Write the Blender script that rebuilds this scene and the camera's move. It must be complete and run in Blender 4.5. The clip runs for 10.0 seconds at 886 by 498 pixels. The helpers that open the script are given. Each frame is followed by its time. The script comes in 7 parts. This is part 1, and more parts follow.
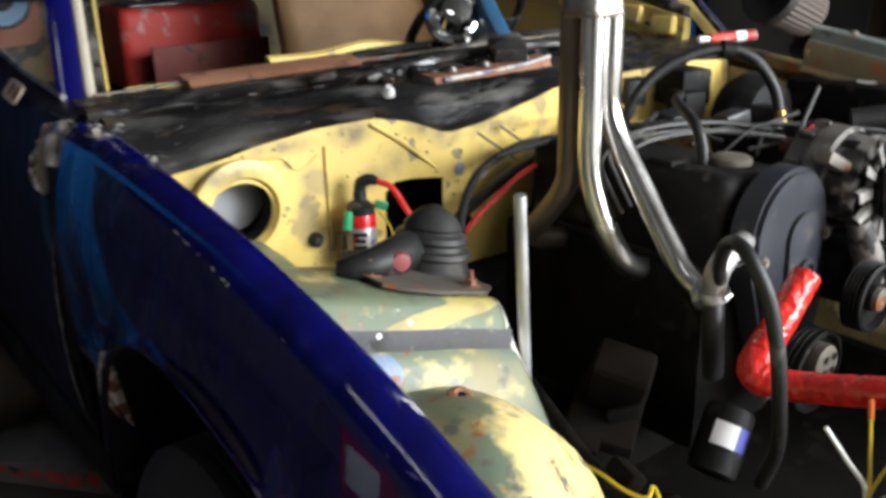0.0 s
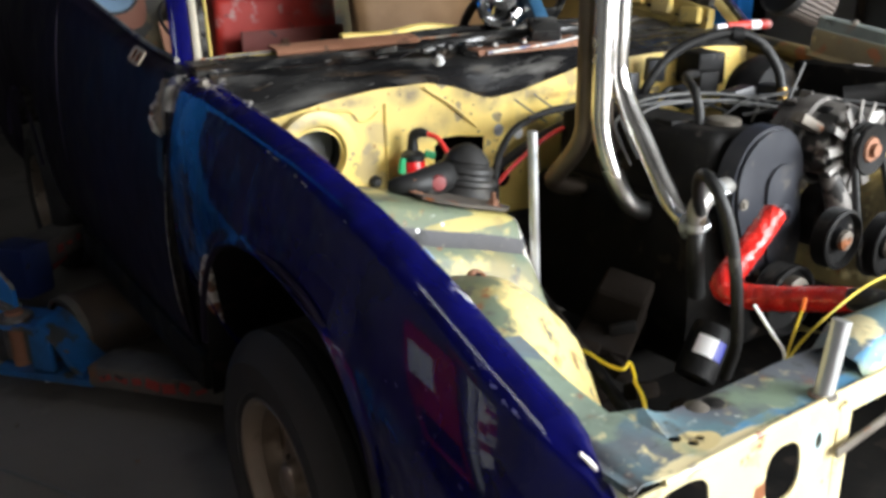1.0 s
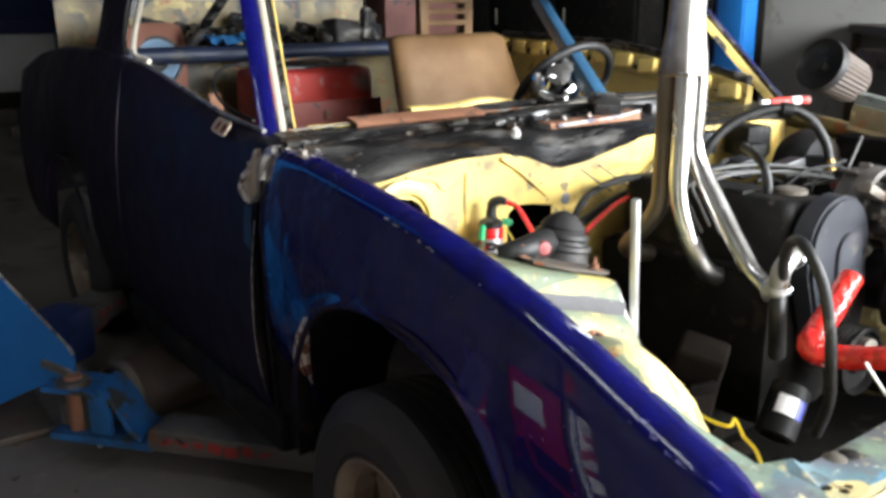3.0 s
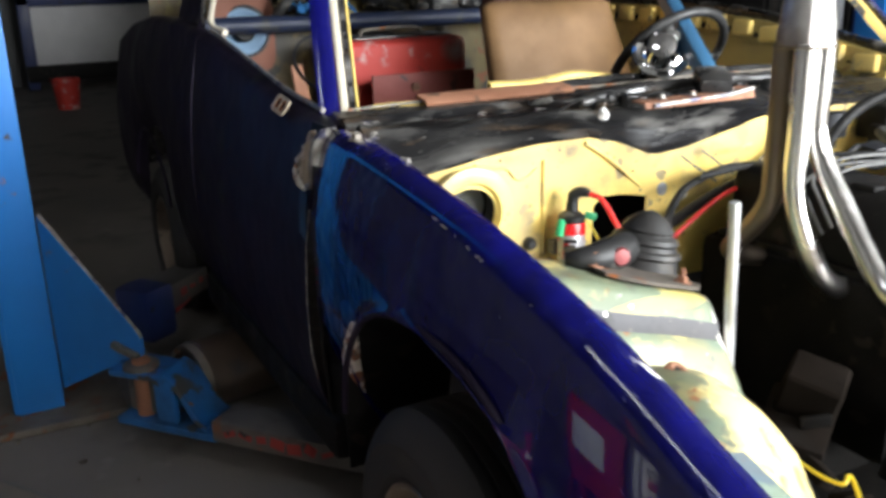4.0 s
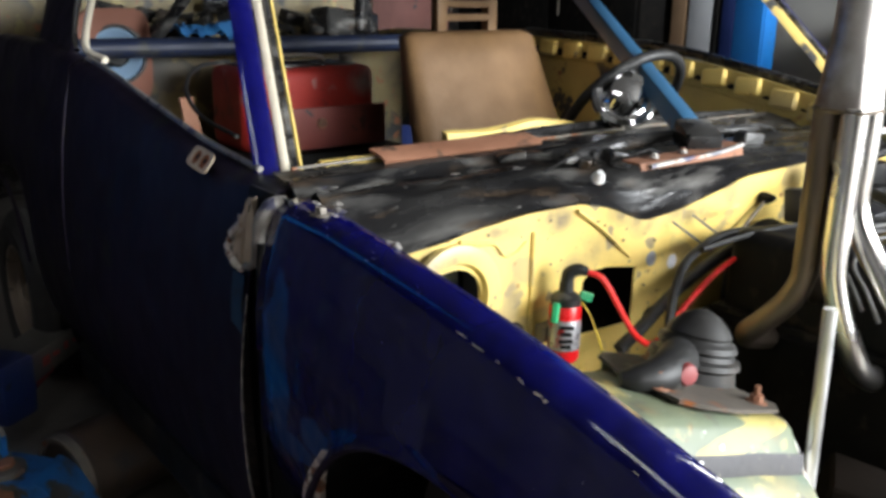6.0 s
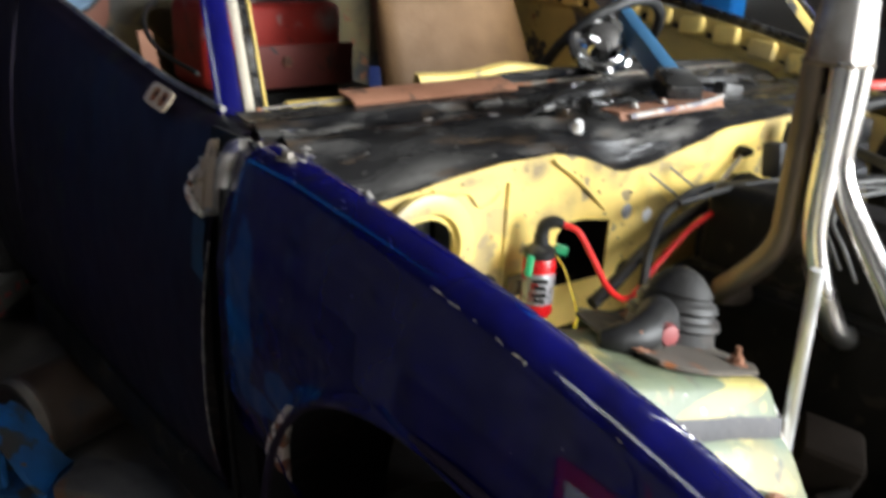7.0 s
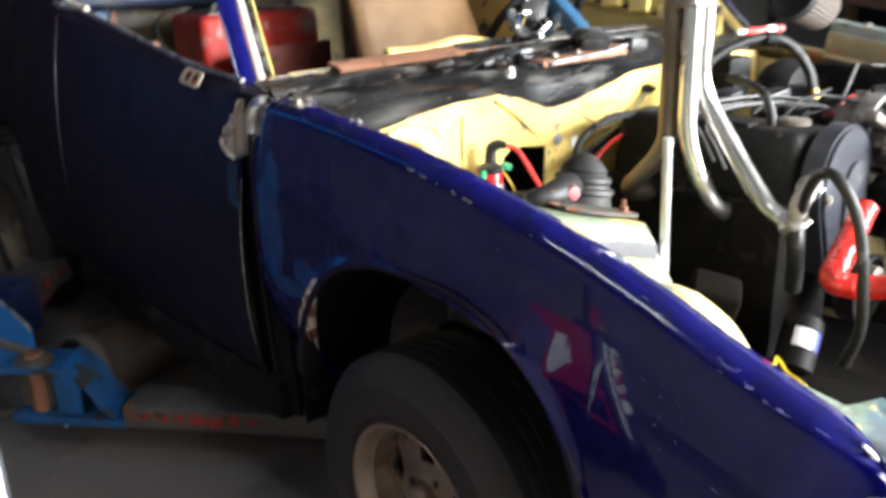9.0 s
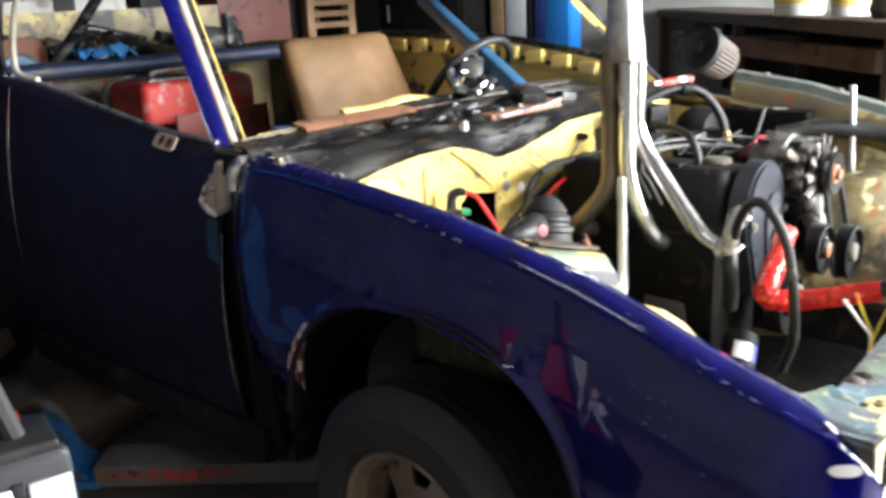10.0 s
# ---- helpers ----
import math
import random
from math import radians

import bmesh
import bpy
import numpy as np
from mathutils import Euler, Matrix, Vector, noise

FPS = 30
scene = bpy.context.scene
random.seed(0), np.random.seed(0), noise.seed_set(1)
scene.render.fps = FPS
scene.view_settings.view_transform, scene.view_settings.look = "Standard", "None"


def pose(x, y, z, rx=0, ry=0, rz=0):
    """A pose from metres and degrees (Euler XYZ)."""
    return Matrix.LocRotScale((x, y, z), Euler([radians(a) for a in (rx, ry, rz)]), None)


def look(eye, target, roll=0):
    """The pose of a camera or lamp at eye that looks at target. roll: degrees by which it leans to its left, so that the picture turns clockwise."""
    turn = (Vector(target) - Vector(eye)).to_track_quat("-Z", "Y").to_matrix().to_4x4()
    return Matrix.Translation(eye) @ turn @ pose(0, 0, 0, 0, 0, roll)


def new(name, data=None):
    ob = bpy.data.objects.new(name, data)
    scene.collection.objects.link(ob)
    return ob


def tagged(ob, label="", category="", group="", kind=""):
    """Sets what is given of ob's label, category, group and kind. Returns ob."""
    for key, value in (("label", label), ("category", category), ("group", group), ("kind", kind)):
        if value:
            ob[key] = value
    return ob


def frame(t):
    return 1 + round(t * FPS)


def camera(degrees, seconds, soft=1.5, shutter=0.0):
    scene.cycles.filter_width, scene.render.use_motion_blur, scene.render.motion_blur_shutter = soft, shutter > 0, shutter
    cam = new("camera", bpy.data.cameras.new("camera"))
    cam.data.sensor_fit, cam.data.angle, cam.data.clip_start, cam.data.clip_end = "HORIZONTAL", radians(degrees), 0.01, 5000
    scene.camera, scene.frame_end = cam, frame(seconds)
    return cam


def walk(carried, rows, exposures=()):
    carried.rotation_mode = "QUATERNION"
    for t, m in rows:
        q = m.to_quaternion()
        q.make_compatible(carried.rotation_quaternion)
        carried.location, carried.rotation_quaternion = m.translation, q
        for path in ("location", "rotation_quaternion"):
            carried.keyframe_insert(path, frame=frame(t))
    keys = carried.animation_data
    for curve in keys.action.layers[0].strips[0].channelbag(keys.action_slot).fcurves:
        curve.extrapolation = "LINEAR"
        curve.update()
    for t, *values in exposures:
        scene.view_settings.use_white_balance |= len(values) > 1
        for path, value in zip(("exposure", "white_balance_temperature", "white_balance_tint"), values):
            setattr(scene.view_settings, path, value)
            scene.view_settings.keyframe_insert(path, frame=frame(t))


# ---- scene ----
cam = camera(53.6, 10.0, soft=3.4, shutter=0.6)
PATH = [
    (0, (-0.391, -0.273, 1.287), (0.766, 1.205, 0.596), -1.5),
    (0.5, (-0.49, -0.426, 1.285), (0.633, 1.115, 0.682), 0.3),
    (1, (-0.559, -0.59, 1.268), (0.481, 0.979, 0.592), -1.1),
    (1.5, (-0.659, -0.61, 1.283), (0.417, 0.964, 0.679), -0.9),
    (2, (-0.772, -0.552, 1.27), (0.323, 1.033, 0.731), -2.0),
    (2.5, (-0.81, -0.521, 1.276), (0.317, 1.026, 0.695), -0.9),
    (2.7, (-0.817, -0.519, 1.282), (0.312, 1.036, 0.731), -0.8),
    (3.8, (-0.611, -0.44, 1.288), (0.332, 1.236, 0.739), -1.0),
    (4, (-0.583, -0.38, 1.282), (0.29, 1.317, 0.686), -1.4),
    (4.5, (-0.576, -0.185, 1.31), (0.578, 1.34, 0.724), -0.9),
    (5, (-0.6, -0.07, 1.316), (0.624, 1.419, 0.78), -1.7),
    (5.5, (-0.614, -0.022, 1.319), (0.583, 1.476, 0.748), -0.0),
    (5.7, (-0.613, -0.003, 1.318), (0.567, 1.511, 0.757), 0.6),
    (6.8, (-0.576, 0.083, 1.296), (0.603, 1.568, 0.661), 2.5),
    (7, (-0.582, 0.082, 1.304), (0.637, 1.514, 0.621), 2.9),
    (7.5, (-0.582, 0.062, 1.306), (0.666, 1.429, 0.546), 2.3),
    (8, (-0.664, -0.082, 1.302), (0.495, 1.393, 0.608), 0.6),
    (8.5, (-0.751, -0.275, 1.265), (0.37, 1.198, 0.509), -1.4),
    (9, (-0.894, -0.32, 1.278), (0.353, 1.1, 0.622), -1.8),
    (9.5, (-1.033, -0.257, 1.292), (0.348, 1.069, 0.714), -4.2),
    (10, (-1.106, -0.324, 1.302), (0.325, 0.962, 0.757), -2.9),
]
EXPOSURES = [(0, 1.0), (1, 1.15), (2, 1.7), (2.7, 1.9), (4, 1.9), (4.5, 1.85), (5.5, 1.5), (7, 1.55), (8, 1.75), (9, 2.42), (10, 2.22)]
walk(cam, [(t, look(eye, target, roll)) for t, eye, target, roll in PATH], EXPOSURES)

# ---- light ----
world = bpy.data.worlds.new("world")
scene.world = world
world.use_nodes = True
wn = world.node_tree.nodes
sky = wn.new("ShaderNodeTexSky")
sky.sky_type, sky.sun_disc, sky.sun_elevation, sky.sun_rotation = "NISHITA", False, radians(42), radians(200)
sky.dust_density, sky.air_density, sky.ozone_density = 6.0, 0.35, 0.3
overcast = wn.new("ShaderNodeHueSaturation")
overcast.inputs["Saturation"].default_value = 0.35
world.node_tree.links.new(sky.outputs[0], overcast.inputs["Color"])
world.node_tree.links.new(overcast.outputs[0], wn["Background"].inputs[0])
wn["Background"].inputs[1].default_value = 0.15

sun = new("sun", bpy.data.lights.new("sun", "SUN"))
sun.data.energy, sun.data.angle, sun.data.color = 0.6, radians(10), (1, 0.96, 0.9)
sun.matrix_world = look((1, -6, 6), (0.4, 0.4, 0.4))

# daylight in the open workshop door
door_light = new("door_light", bpy.data.lights.new("door_light", "AREA"))
door_light.data.shape, door_light.data.size, door_light.data.size_y = "RECTANGLE", 3.6, 2.2
door_light.data.energy, door_light.data.color = 300, (0.93, 0.97, 1.0)
door_light.matrix_world = look((3.0, -2.95, 2.0), (1.4, 2.0, 0.9))

# ---- materials ----
MATS = {}


def surf(name, cols, scale=8.0, rough=0.5, metal=0.0, bump=0.15, grain=60.0, coat=0.0, spots=(), rough_var=0.12, patches=(), spec=0.5, contrast=0.22, stretch=(1, 1, 1), smudges=(), wave=None, spot_edge=0.04):
    """A node material: two tones mixed by noise, spots of other colours, placed patches (colour, centre, radii), grain as relief."""
    if name in MATS:
        return MATS[name]
    m = MATS[name] = bpy.data.materials.new(name)
    m.use_nodes = True
    nt = m.node_tree
    N, L = nt.nodes.new, nt.links.new
    bsdf = nt.nodes["Principled BSDF"]
    co = N("ShaderNodeTexCoord").outputs["Object"]

    def noise_at(s, detail=4.0, off=0.0):
        n = N("ShaderNodeTexNoise")
        n.inputs["Scale"].default_value, n.inputs["Detail"].default_value = s, detail
        mp = N("ShaderNodeMapping")
        mp.inputs["Location"].default_value = (off, off * 1.7, off * 0.6)
        mp.inputs["Scale"].default_value = stretch
        L(co, mp.inputs[0])
        L(mp.outputs[0], n.inputs["Vector"])
        return n.outputs["Fac"]

    def ranged(v, lo, hi, a=0.0, b=1.0):
        r = N("ShaderNodeMapRange")
        for k, x in zip(("From Min", "From Max", "To Min", "To Max"), (lo, hi, a, b)):
            r.inputs[k].default_value = x
        L(v, r.inputs["Value"])
        return r.outputs[0]

    def mix(f, a, b):
        x = N("ShaderNodeMix")
        x.data_type = "RGBA"
        L(f, x.inputs[0])
        for k, v in ((6, a), (7, b)):
            if isinstance(v, tuple):
                x.inputs[k].default_value = (*v, 1)
            else:
                L(v, x.inputs[k])
        return x.outputs[2]

    def times(a, b):
        x = N("ShaderNodeMath")
        x.operation = "MULTIPLY"
        L(a, x.inputs[0])
        L(b, x.inputs[1])
        return x.outputs[0]

    big, fine = noise_at(scale), noise_at(grain, 6.0, 3.1)
    colour = mix(ranged(big, 0.5 - contrast, 0.5 + contrast), cols[0], cols[1])
    if len(cols) > 2:
        colour = mix(ranged(noise_at(scale * 0.45, 5.0, 9.3), 0.5, 0.62), colour, cols[2])
    for k, (c, centre, radii) in enumerate(patches):
        mp = N("ShaderNodeMapping")
        mp.vector_type = "TEXTURE"
        mp.inputs["Location"].default_value, mp.inputs["Scale"].default_value = centre, radii
        L(co, mp.inputs[0])
        ln = N("ShaderNodeVectorMath")
        ln.operation = "LENGTH"
        L(mp.outputs[0], ln.inputs[0])
        ad = N("ShaderNodeMath")
        ad.operation = "ADD"
        L(ln.outputs["Value"], ad.inputs[0])
        L(ranged(noise_at(14 + 3 * k, 4.0, 2.0 * k), 0.2, 0.8, -0.35, 0.35), ad.inputs[1])
        colour = mix(ranged(ad.outputs[0], 0.9, 1.05, 1.0, 0.0), colour, c)
    for k, (c, centre, radii, most) in enumerate(smudges):
        mp = N("ShaderNodeMapping")
        mp.vector_type = "TEXTURE"
        mp.inputs["Location"].default_value, mp.inputs["Scale"].default_value = centre, radii
        L(co, mp.inputs[0])
        ln = N("ShaderNodeVectorMath")
        ln.operation = "LENGTH"
        L(mp.outputs[0], ln.inputs[0])
        colour = mix(times(ranged(ln.outputs["Value"], 0.2, 1.0, most, 0.0), ranged(noise_at(30, 3.0, 7.0 + k), 0.3, 0.6, 0.4, 1.0)), colour, c)
    for k, (c, s, at) in enumerate(spots):
        colour = mix(times(ranged(noise_at(s, 5.0, 5.0 + 4 * k), at, at + spot_edge), ranged(noise_at(s * 0.23, 2.0, 11 + k), 0.42, 0.55)), colour, c)
    L(colour, bsdf.inputs["Base Color"])
    L(ranged(big, 0.25, 0.75, max(0.03, rough - rough_var), min(1, rough + rough_var)), bsdf.inputs["Roughness"])
    bsdf.inputs["Metallic"].default_value = metal
    bsdf.inputs["Coat Weight"].default_value, bsdf.inputs["Coat Roughness"].default_value = coat, 0.04
    bsdf.inputs["Specular IOR Level"].default_value = spec
    if bump:
        bp = N("ShaderNodeBump")
        bp.inputs["Strength"].default_value, bp.inputs["Distance"].default_value = bump, 0.004
        L(fine, bp.inputs["Height"])
        if wave:
            b2 = N("ShaderNodeBump")
            b2.inputs["Strength"].default_value, b2.inputs["Distance"].default_value = 1.0, wave[1]
            L(noise_at(wave[0], 2.0, 6.6), b2.inputs["Height"])
            L(b2.outputs[0], bp.inputs["Normal"])
        L(bp.outputs[0], bsdf.inputs["Normal"])
    return m


RUST, SOOT, BARE = (0.22, 0.075, 0.025), (0.02, 0.02, 0.022), (0.42, 0.42, 0.40)
BLUE_PATCH = (0.005, 0.048, 0.20)
blue = surf("blue_car_paint", [(0.0006, 0.0008, 0.056), (0.0009, 0.0011, 0.076)], 3, 0.30, bump=0.015, coat=1.0, wave=(9, 0.025), spec=0.05,
            patches=[(BLUE_PATCH, (-0.045, 1.165, 0.765), (0.06, 0.043, 0.13)), (BLUE_PATCH, (-0.045, 1.12, 0.640), (0.06, 0.06, 0.022)), (BLUE_PATCH, (-0.045, 1.05, 0.685), (0.06, 0.045, 0.028)),
                     ((0.75, 0.75, 0.72), (0.005, -0.022, 0.676), (0.05, 0.019, 0.009))],
            spots=[((0.30, 0.31, 0.42), 90, 0.74)])
blue_door = surf("dark_blue_door_paint", [(0.0120, 0.0086, 0.0185), (0.0180, 0.0128, 0.027)], 4, 0.50, bump=0.08, coat=0.0, spec=0.12, wave=(5, 0.02),
                 spots=[(SOOT, 9, 0.6)])
DIRT = (0.13, 0.11, 0.08)
yellow = surf("yellow_body_paint", [(0.80, 0.60, 0.17), (0.70, 0.52, 0.16)], 5, 0.42, bump=0.06, contrast=0.3,
              smudges=[((0.18, 0.15, 0.10), (0.20, 1.07, 0.90), (0.10, 0.1, 0.03), 0.8), (DIRT, (0.62, 1.07, 0.92), (0.05, 0.1, 0.03), 0.8), (DIRT, (0.50, 1.07, 0.84), (0.05, 0.1, 0.03), 0.6), ((0.10, 0.09, 0.08), (0.46, 1.07, 0.935), (0.06, 0.1, 0.035), 0.9), (DIRT, (0.36, 1.07, 0.80), (0.03, 0.1, 0.07), 0.8), (DIRT, (0.31, 1.07, 0.93), (0.09, 0.1, 0.02), 0.7), (DIRT, (0.55, 1.07, 0.86), (0.08, 0.1, 0.05), 0.5),
                       (DIRT, (0.80, 1.05, 0.90), (0.10, 0.1, 0.03), 0.8), (DIRT, (0.68, 1.07, 0.90), (0.05, 0.1, 0.04), 0.8), (RUST, (0.90, 1.05, 0.89), (0.08, 0.1, 0.012), 0.7), (DIRT, (0.40, 1.07, 0.72), (0.04, 0.1, 0.05), 0.9)],
              spots=[((0.40, 0.31, 0.14), 7, 0.57), (RUST, 34, 0.66), ((0.12, 0.10, 0.08), 60, 0.68), ((0.30, 0.24, 0.13), 22, 0.62)])
grimy_yellow = surf("grimy_yellow_paint", [(0.19, 0.14, 0.046), (0.07, 0.055, 0.03)], 6, 0.55, bump=0.12, spots=[((0.02, 0.02, 0.02), 7, 0.5), ((0.36, 0.28, 0.085), 9, 0.56), (RUST, 20, 0.6)], contrast=0.15)
# mottled grimy paint; the two smudges are bay shade painted low on the wing
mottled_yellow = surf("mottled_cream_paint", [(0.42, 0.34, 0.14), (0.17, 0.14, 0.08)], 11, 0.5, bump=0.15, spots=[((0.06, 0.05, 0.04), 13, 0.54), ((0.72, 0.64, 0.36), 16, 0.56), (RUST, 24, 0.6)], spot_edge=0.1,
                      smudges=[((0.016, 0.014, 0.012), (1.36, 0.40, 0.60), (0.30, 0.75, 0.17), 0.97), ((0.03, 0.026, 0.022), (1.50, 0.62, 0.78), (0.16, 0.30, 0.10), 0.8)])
apron_paint = surf("worn_green_yellow_paint", [(0.16, 0.18, 0.105), (0.105, 0.145, 0.11), (0.24, 0.205, 0.09)], 9, 0.5, bump=0.22, contrast=0.22, spot_edge=0.09,
                   patches=[((0.40, 0.34, 0.12), (0.28, 0.545, 0.812), (0.16, 0.03, 0.012)), ((0.74, 0.59, 0.24), (0.245, 0.255, 0.70), (0.125, 0.185, 0.15)), 
                            ((0.16, 0.24, 0.38), (0.13, 0.53, 0.78), (0.03, 0.05, 0.02)), (RUST, (0.28, 0.16, 0.62), (0.012, 0.012, 0.015))],
                   smudges=[((0.06, 0.055, 0.05), (0.30, 0.68, 0.81), (0.14, 0.12, 0.03), 0.95), ((0.10, 0.085, 0.06), (0.14, 0.58, 0.80), (0.09, 0.07, 0.04), 0.8), ((0.22, 0.16, 0.08), (0.17, 0.42, 0.75), (0.06, 0.06, 0.04), 0.7)],
                   spots=[(RUST, 26, 0.60), ((0.46, 0.38, 0.14), 16, 0.57), ((0.10, 0.10, 0.085), 30, 0.58), ((0.5, 0.52, 0.47), 60, 0.66), ((0.20, 0.11, 0.045), 19, 0.60)])
panel_paint = surf("worn_front_panel_paint", [(0.135, 0.160, 0.175), (0.105, 0.105, 0.125), (0.115, 0.205, 0.235)], 12, 0.45, bump=0.2, contrast=0.2, spot_edge=0.12,
                   patches=[((0.10, 0.28, 0.46), (0.42, -0.030, 0.71), (0.26, 0.016, 0.05)), ((0.72, 0.62, 0.36), (0.20, -0.043, 0.71), (0.12, 0.018, 0.05)), ((0.72, 0.62, 0.36), (0.60, -0.046, 0.71), (0.45, 0.010, 0.05)), ((0.62, 0.50, 0.24), (0.170, -0.016, 0.71), (0.034, 0.020, 0.05)),
                            ((0.20, 0.26, 0.20), (0.10, 0.12, 0.72), (0.07, 0.09, 0.06)), ((0.06, 0.055, 0.05), (0.262, 0.036, 0.71), (0.035, 0.018, 0.05)), ((0.60, 0.54, 0.32), (0.50, 0.02, 0.755), (0.05, 0.06, 0.012))],
                   spots=[((0.07, 0.065, 0.06), 14, 0.56), ((0.62, 0.54, 0.30), 44, 0.585), (RUST, 24, 0.60), ((0.05, 0.045, 0.04), 34, 0.57), ((0.20, 0.27, 0.19), 12, 0.56), ((0.6, 0.6, 0.52), 70, 0.63)])
face_paint = surf("cream_front_panel_paint", [(0.66, 0.585, 0.34), (0.58, 0.48, 0.24)], 6, 0.4, bump=0.06, spots=[(RUST, 18, 0.62), ((0.10, 0.36, 0.6), 8, 0.58), ((0.3, 0.26, 0.18), 30, 0.63)])
# grey patches and streaks: scuffs, plus the scuttle's sheen painted into the colour
cowl_black = surf("sooty_black_paint", [(0.004, 0.004, 0.005), (0.034, 0.033, 0.031), (0.007, 0.007, 0.008)], 14, 0.27, bump=0.75, grain=30, stretch=(0.3, 1, 1), rough_var=0.25, spot_edge=0.16,
                  spec=0.5, wave=(16, 0.012), spots=[((0.15, 0.145, 0.135), 20, 0.52), ((0.26, 0.25, 0.23), 90, 0.66), ((0.07, 0.045, 0.025), 24, 0.58)], contrast=0.2)
black_metal = surf("black_engine_paint", [(0.005, 0.005, 0.0055), (0.012, 0.0115, 0.011)], 12, 0.55, bump=0.3, spec=0.14, spots=[((0.030, 0.025, 0.02), 18, 0.58), ((0.05, 0.045, 0.04), 40, 0.66)])
patina_grey = surf("grey_plug", [(0.30, 0.31, 0.33), (0.24, 0.25, 0.27)], 12, 0.5, bump=0.05)
cover_black = surf("dark_grey_plastic", [(0.011, 0.012, 0.015), (0.020, 0.021, 0.025)], 10, 0.45, bump=0.12, spots=[((0.13, 0.11, 0.08), 22, 0.68)])
cover_grey = surf("grey_blue_plastic_cover", [(0.020, 0.022, 0.028), (0.030, 0.032, 0.040)], 10, 0.36, bump=0.08, spots=[((0.07, 0.065, 0.06), 26, 0.62)])
alternator_metal = surf("oily_cast_alternator", [(0.080, 0.073, 0.066), (0.16, 0.148, 0.136)], 24, 0.6, 0.25, bump=0.35, spots=[((0.012, 0.011, 0.010), 22, 0.52), ((0.22, 0.20, 0.18), 34, 0.60)], contrast=0.12)
fan_metal = surf("dusty_pressed_fan", [(0.21, 0.20, 0.185), (0.15, 0.14, 0.13)], 20, 0.55, 0.2, bump=0.2, spots=[((0.09, 0.08, 0.07), 26, 0.58)])
rubber = surf("black_rubber", [(0.008, 0.008, 0.008), (0.018, 0.018, 0.018)], 14, 0.5, bump=0.12, spec=0.4, spots=[((0.06, 0.058, 0.052), 24, 0.6)])
wheel_paint = surf("beige_wheel_paint", [(0.36, 0.29, 0.225), (0.25, 0.19, 0.14)], 8, 0.34, 0.55, bump=0.06, spot_edge=0.15, spots=[((0.16, 0.11, 0.07), 14, 0.58), ((0.06, 0.05, 0.04), 30, 0.62)])
tyre_rubber = surf("tyre_rubber", [(0.014, 0.013, 0.013), (0.028, 0.026, 0.024)], 6, 0.75, bump=0.2, spots=[((0.045, 0.04, 0.035), 10, 0.6)], spot_edge=0.12)
steel = surf("stainless_tube", [(0.74, 0.72, 0.69), (0.82, 0.81, 0.79)], 7, 0.23, 1.0, bump=0.03)
brown_steel = surf("heat_tinted_tube", [(0.15, 0.118, 0.09), (0.26, 0.215, 0.17)], 6, 0.45, 1.0, bump=0.05)
# browner down the left side; darker heat band at the weld
collector_steel = surf("brown_banded_collector", [(0.80, 0.78, 0.75), (0.86, 0.85, 0.83)], 7, 0.38, 1.0, bump=0.03,
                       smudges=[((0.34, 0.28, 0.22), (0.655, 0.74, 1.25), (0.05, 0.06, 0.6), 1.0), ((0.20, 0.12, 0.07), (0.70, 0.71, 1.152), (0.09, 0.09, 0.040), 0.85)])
worn_grey = surf("worn_bare_edge", [(0.20, 0.19, 0.18), (0.34, 0.32, 0.29)], 26, 0.5, 0.3, bump=0.3, spots=[((0.05, 0.05, 0.09), 30, 0.56), (RUST, 40, 0.64)], contrast=0.12)
bare_tan = surf("bare_tan_primer", [(0.50, 0.40, 0.29), (0.36, 0.285, 0.21)], 18, 0.55, bump=0.25, spots=[((0.10, 0.07, 0.05), 40, 0.62)])
rib_yellow = surf("dusty_yellow_paint", [(0.52, 0.38, 0.10), (0.36, 0.27, 0.09)], 6, 0.5, bump=0.1, spots=[((0.03, 0.03, 0.03), 9, 0.6), (RUST, 20, 0.63)], contrast=0.2)
arm_steel = surf("scuffed_arm_steel", [(0.085, 0.077, 0.068), (0.14, 0.13, 0.115)], 10, 0.6, 0.2, bump=0.3, spot_edge=0.15, spots=[(RUST, 12, 0.62), ((0.04, 0.036, 0.032), 9, 0.56)])
# near-black without sheen; in the engine bay it carries the shade as colour
deep_black = surf("near_black_matt", [(0.006, 0.006, 0.006), (0.012, 0.011, 0.010)], 12, 0.9, bump=0.3, spec=0.04, spots=[((0.022, 0.018, 0.015), 18, 0.58)])
zinc = surf("galvanised_rod", [(0.52, 0.54, 0.55), (0.66, 0.67, 0.67)], 20, 0.38, 0.85, bump=0.08)
alloy = surf("cast_aluminium", [(0.36, 0.35, 0.33), (0.50, 0.49, 0.46)], 14, 0.45, 0.7, bump=0.25, spots=[((0.12, 0.09, 0.06), 20, 0.6)])
dirty_metal = surf("dirty_steel", [(0.10, 0.085, 0.07), (0.20, 0.18, 0.15)], 14, 0.6, 0.5, bump=0.3, spots=[(RUST, 16, 0.58)])
rust = surf("rusty_steel", [(0.20, 0.085, 0.045), (0.30, 0.14, 0.08)], 12, 0.75, 0.1, bump=0.35, spots=[((0.10, 0.05, 0.03), 20, 0.6)])
red_tape = surf("shiny_red_tape", [(0.55, 0.012, 0.010), (0.66, 0.025, 0.015)], 12, 0.26, bump=1.0, grain=20, coat=0.3, wave=(45, 0.012))
red_coil = surf("red_coil_enamel", [(0.62, 0.012, 0.014), (0.55, 0.01, 0.012)], 8, 0.25, bump=0.02)
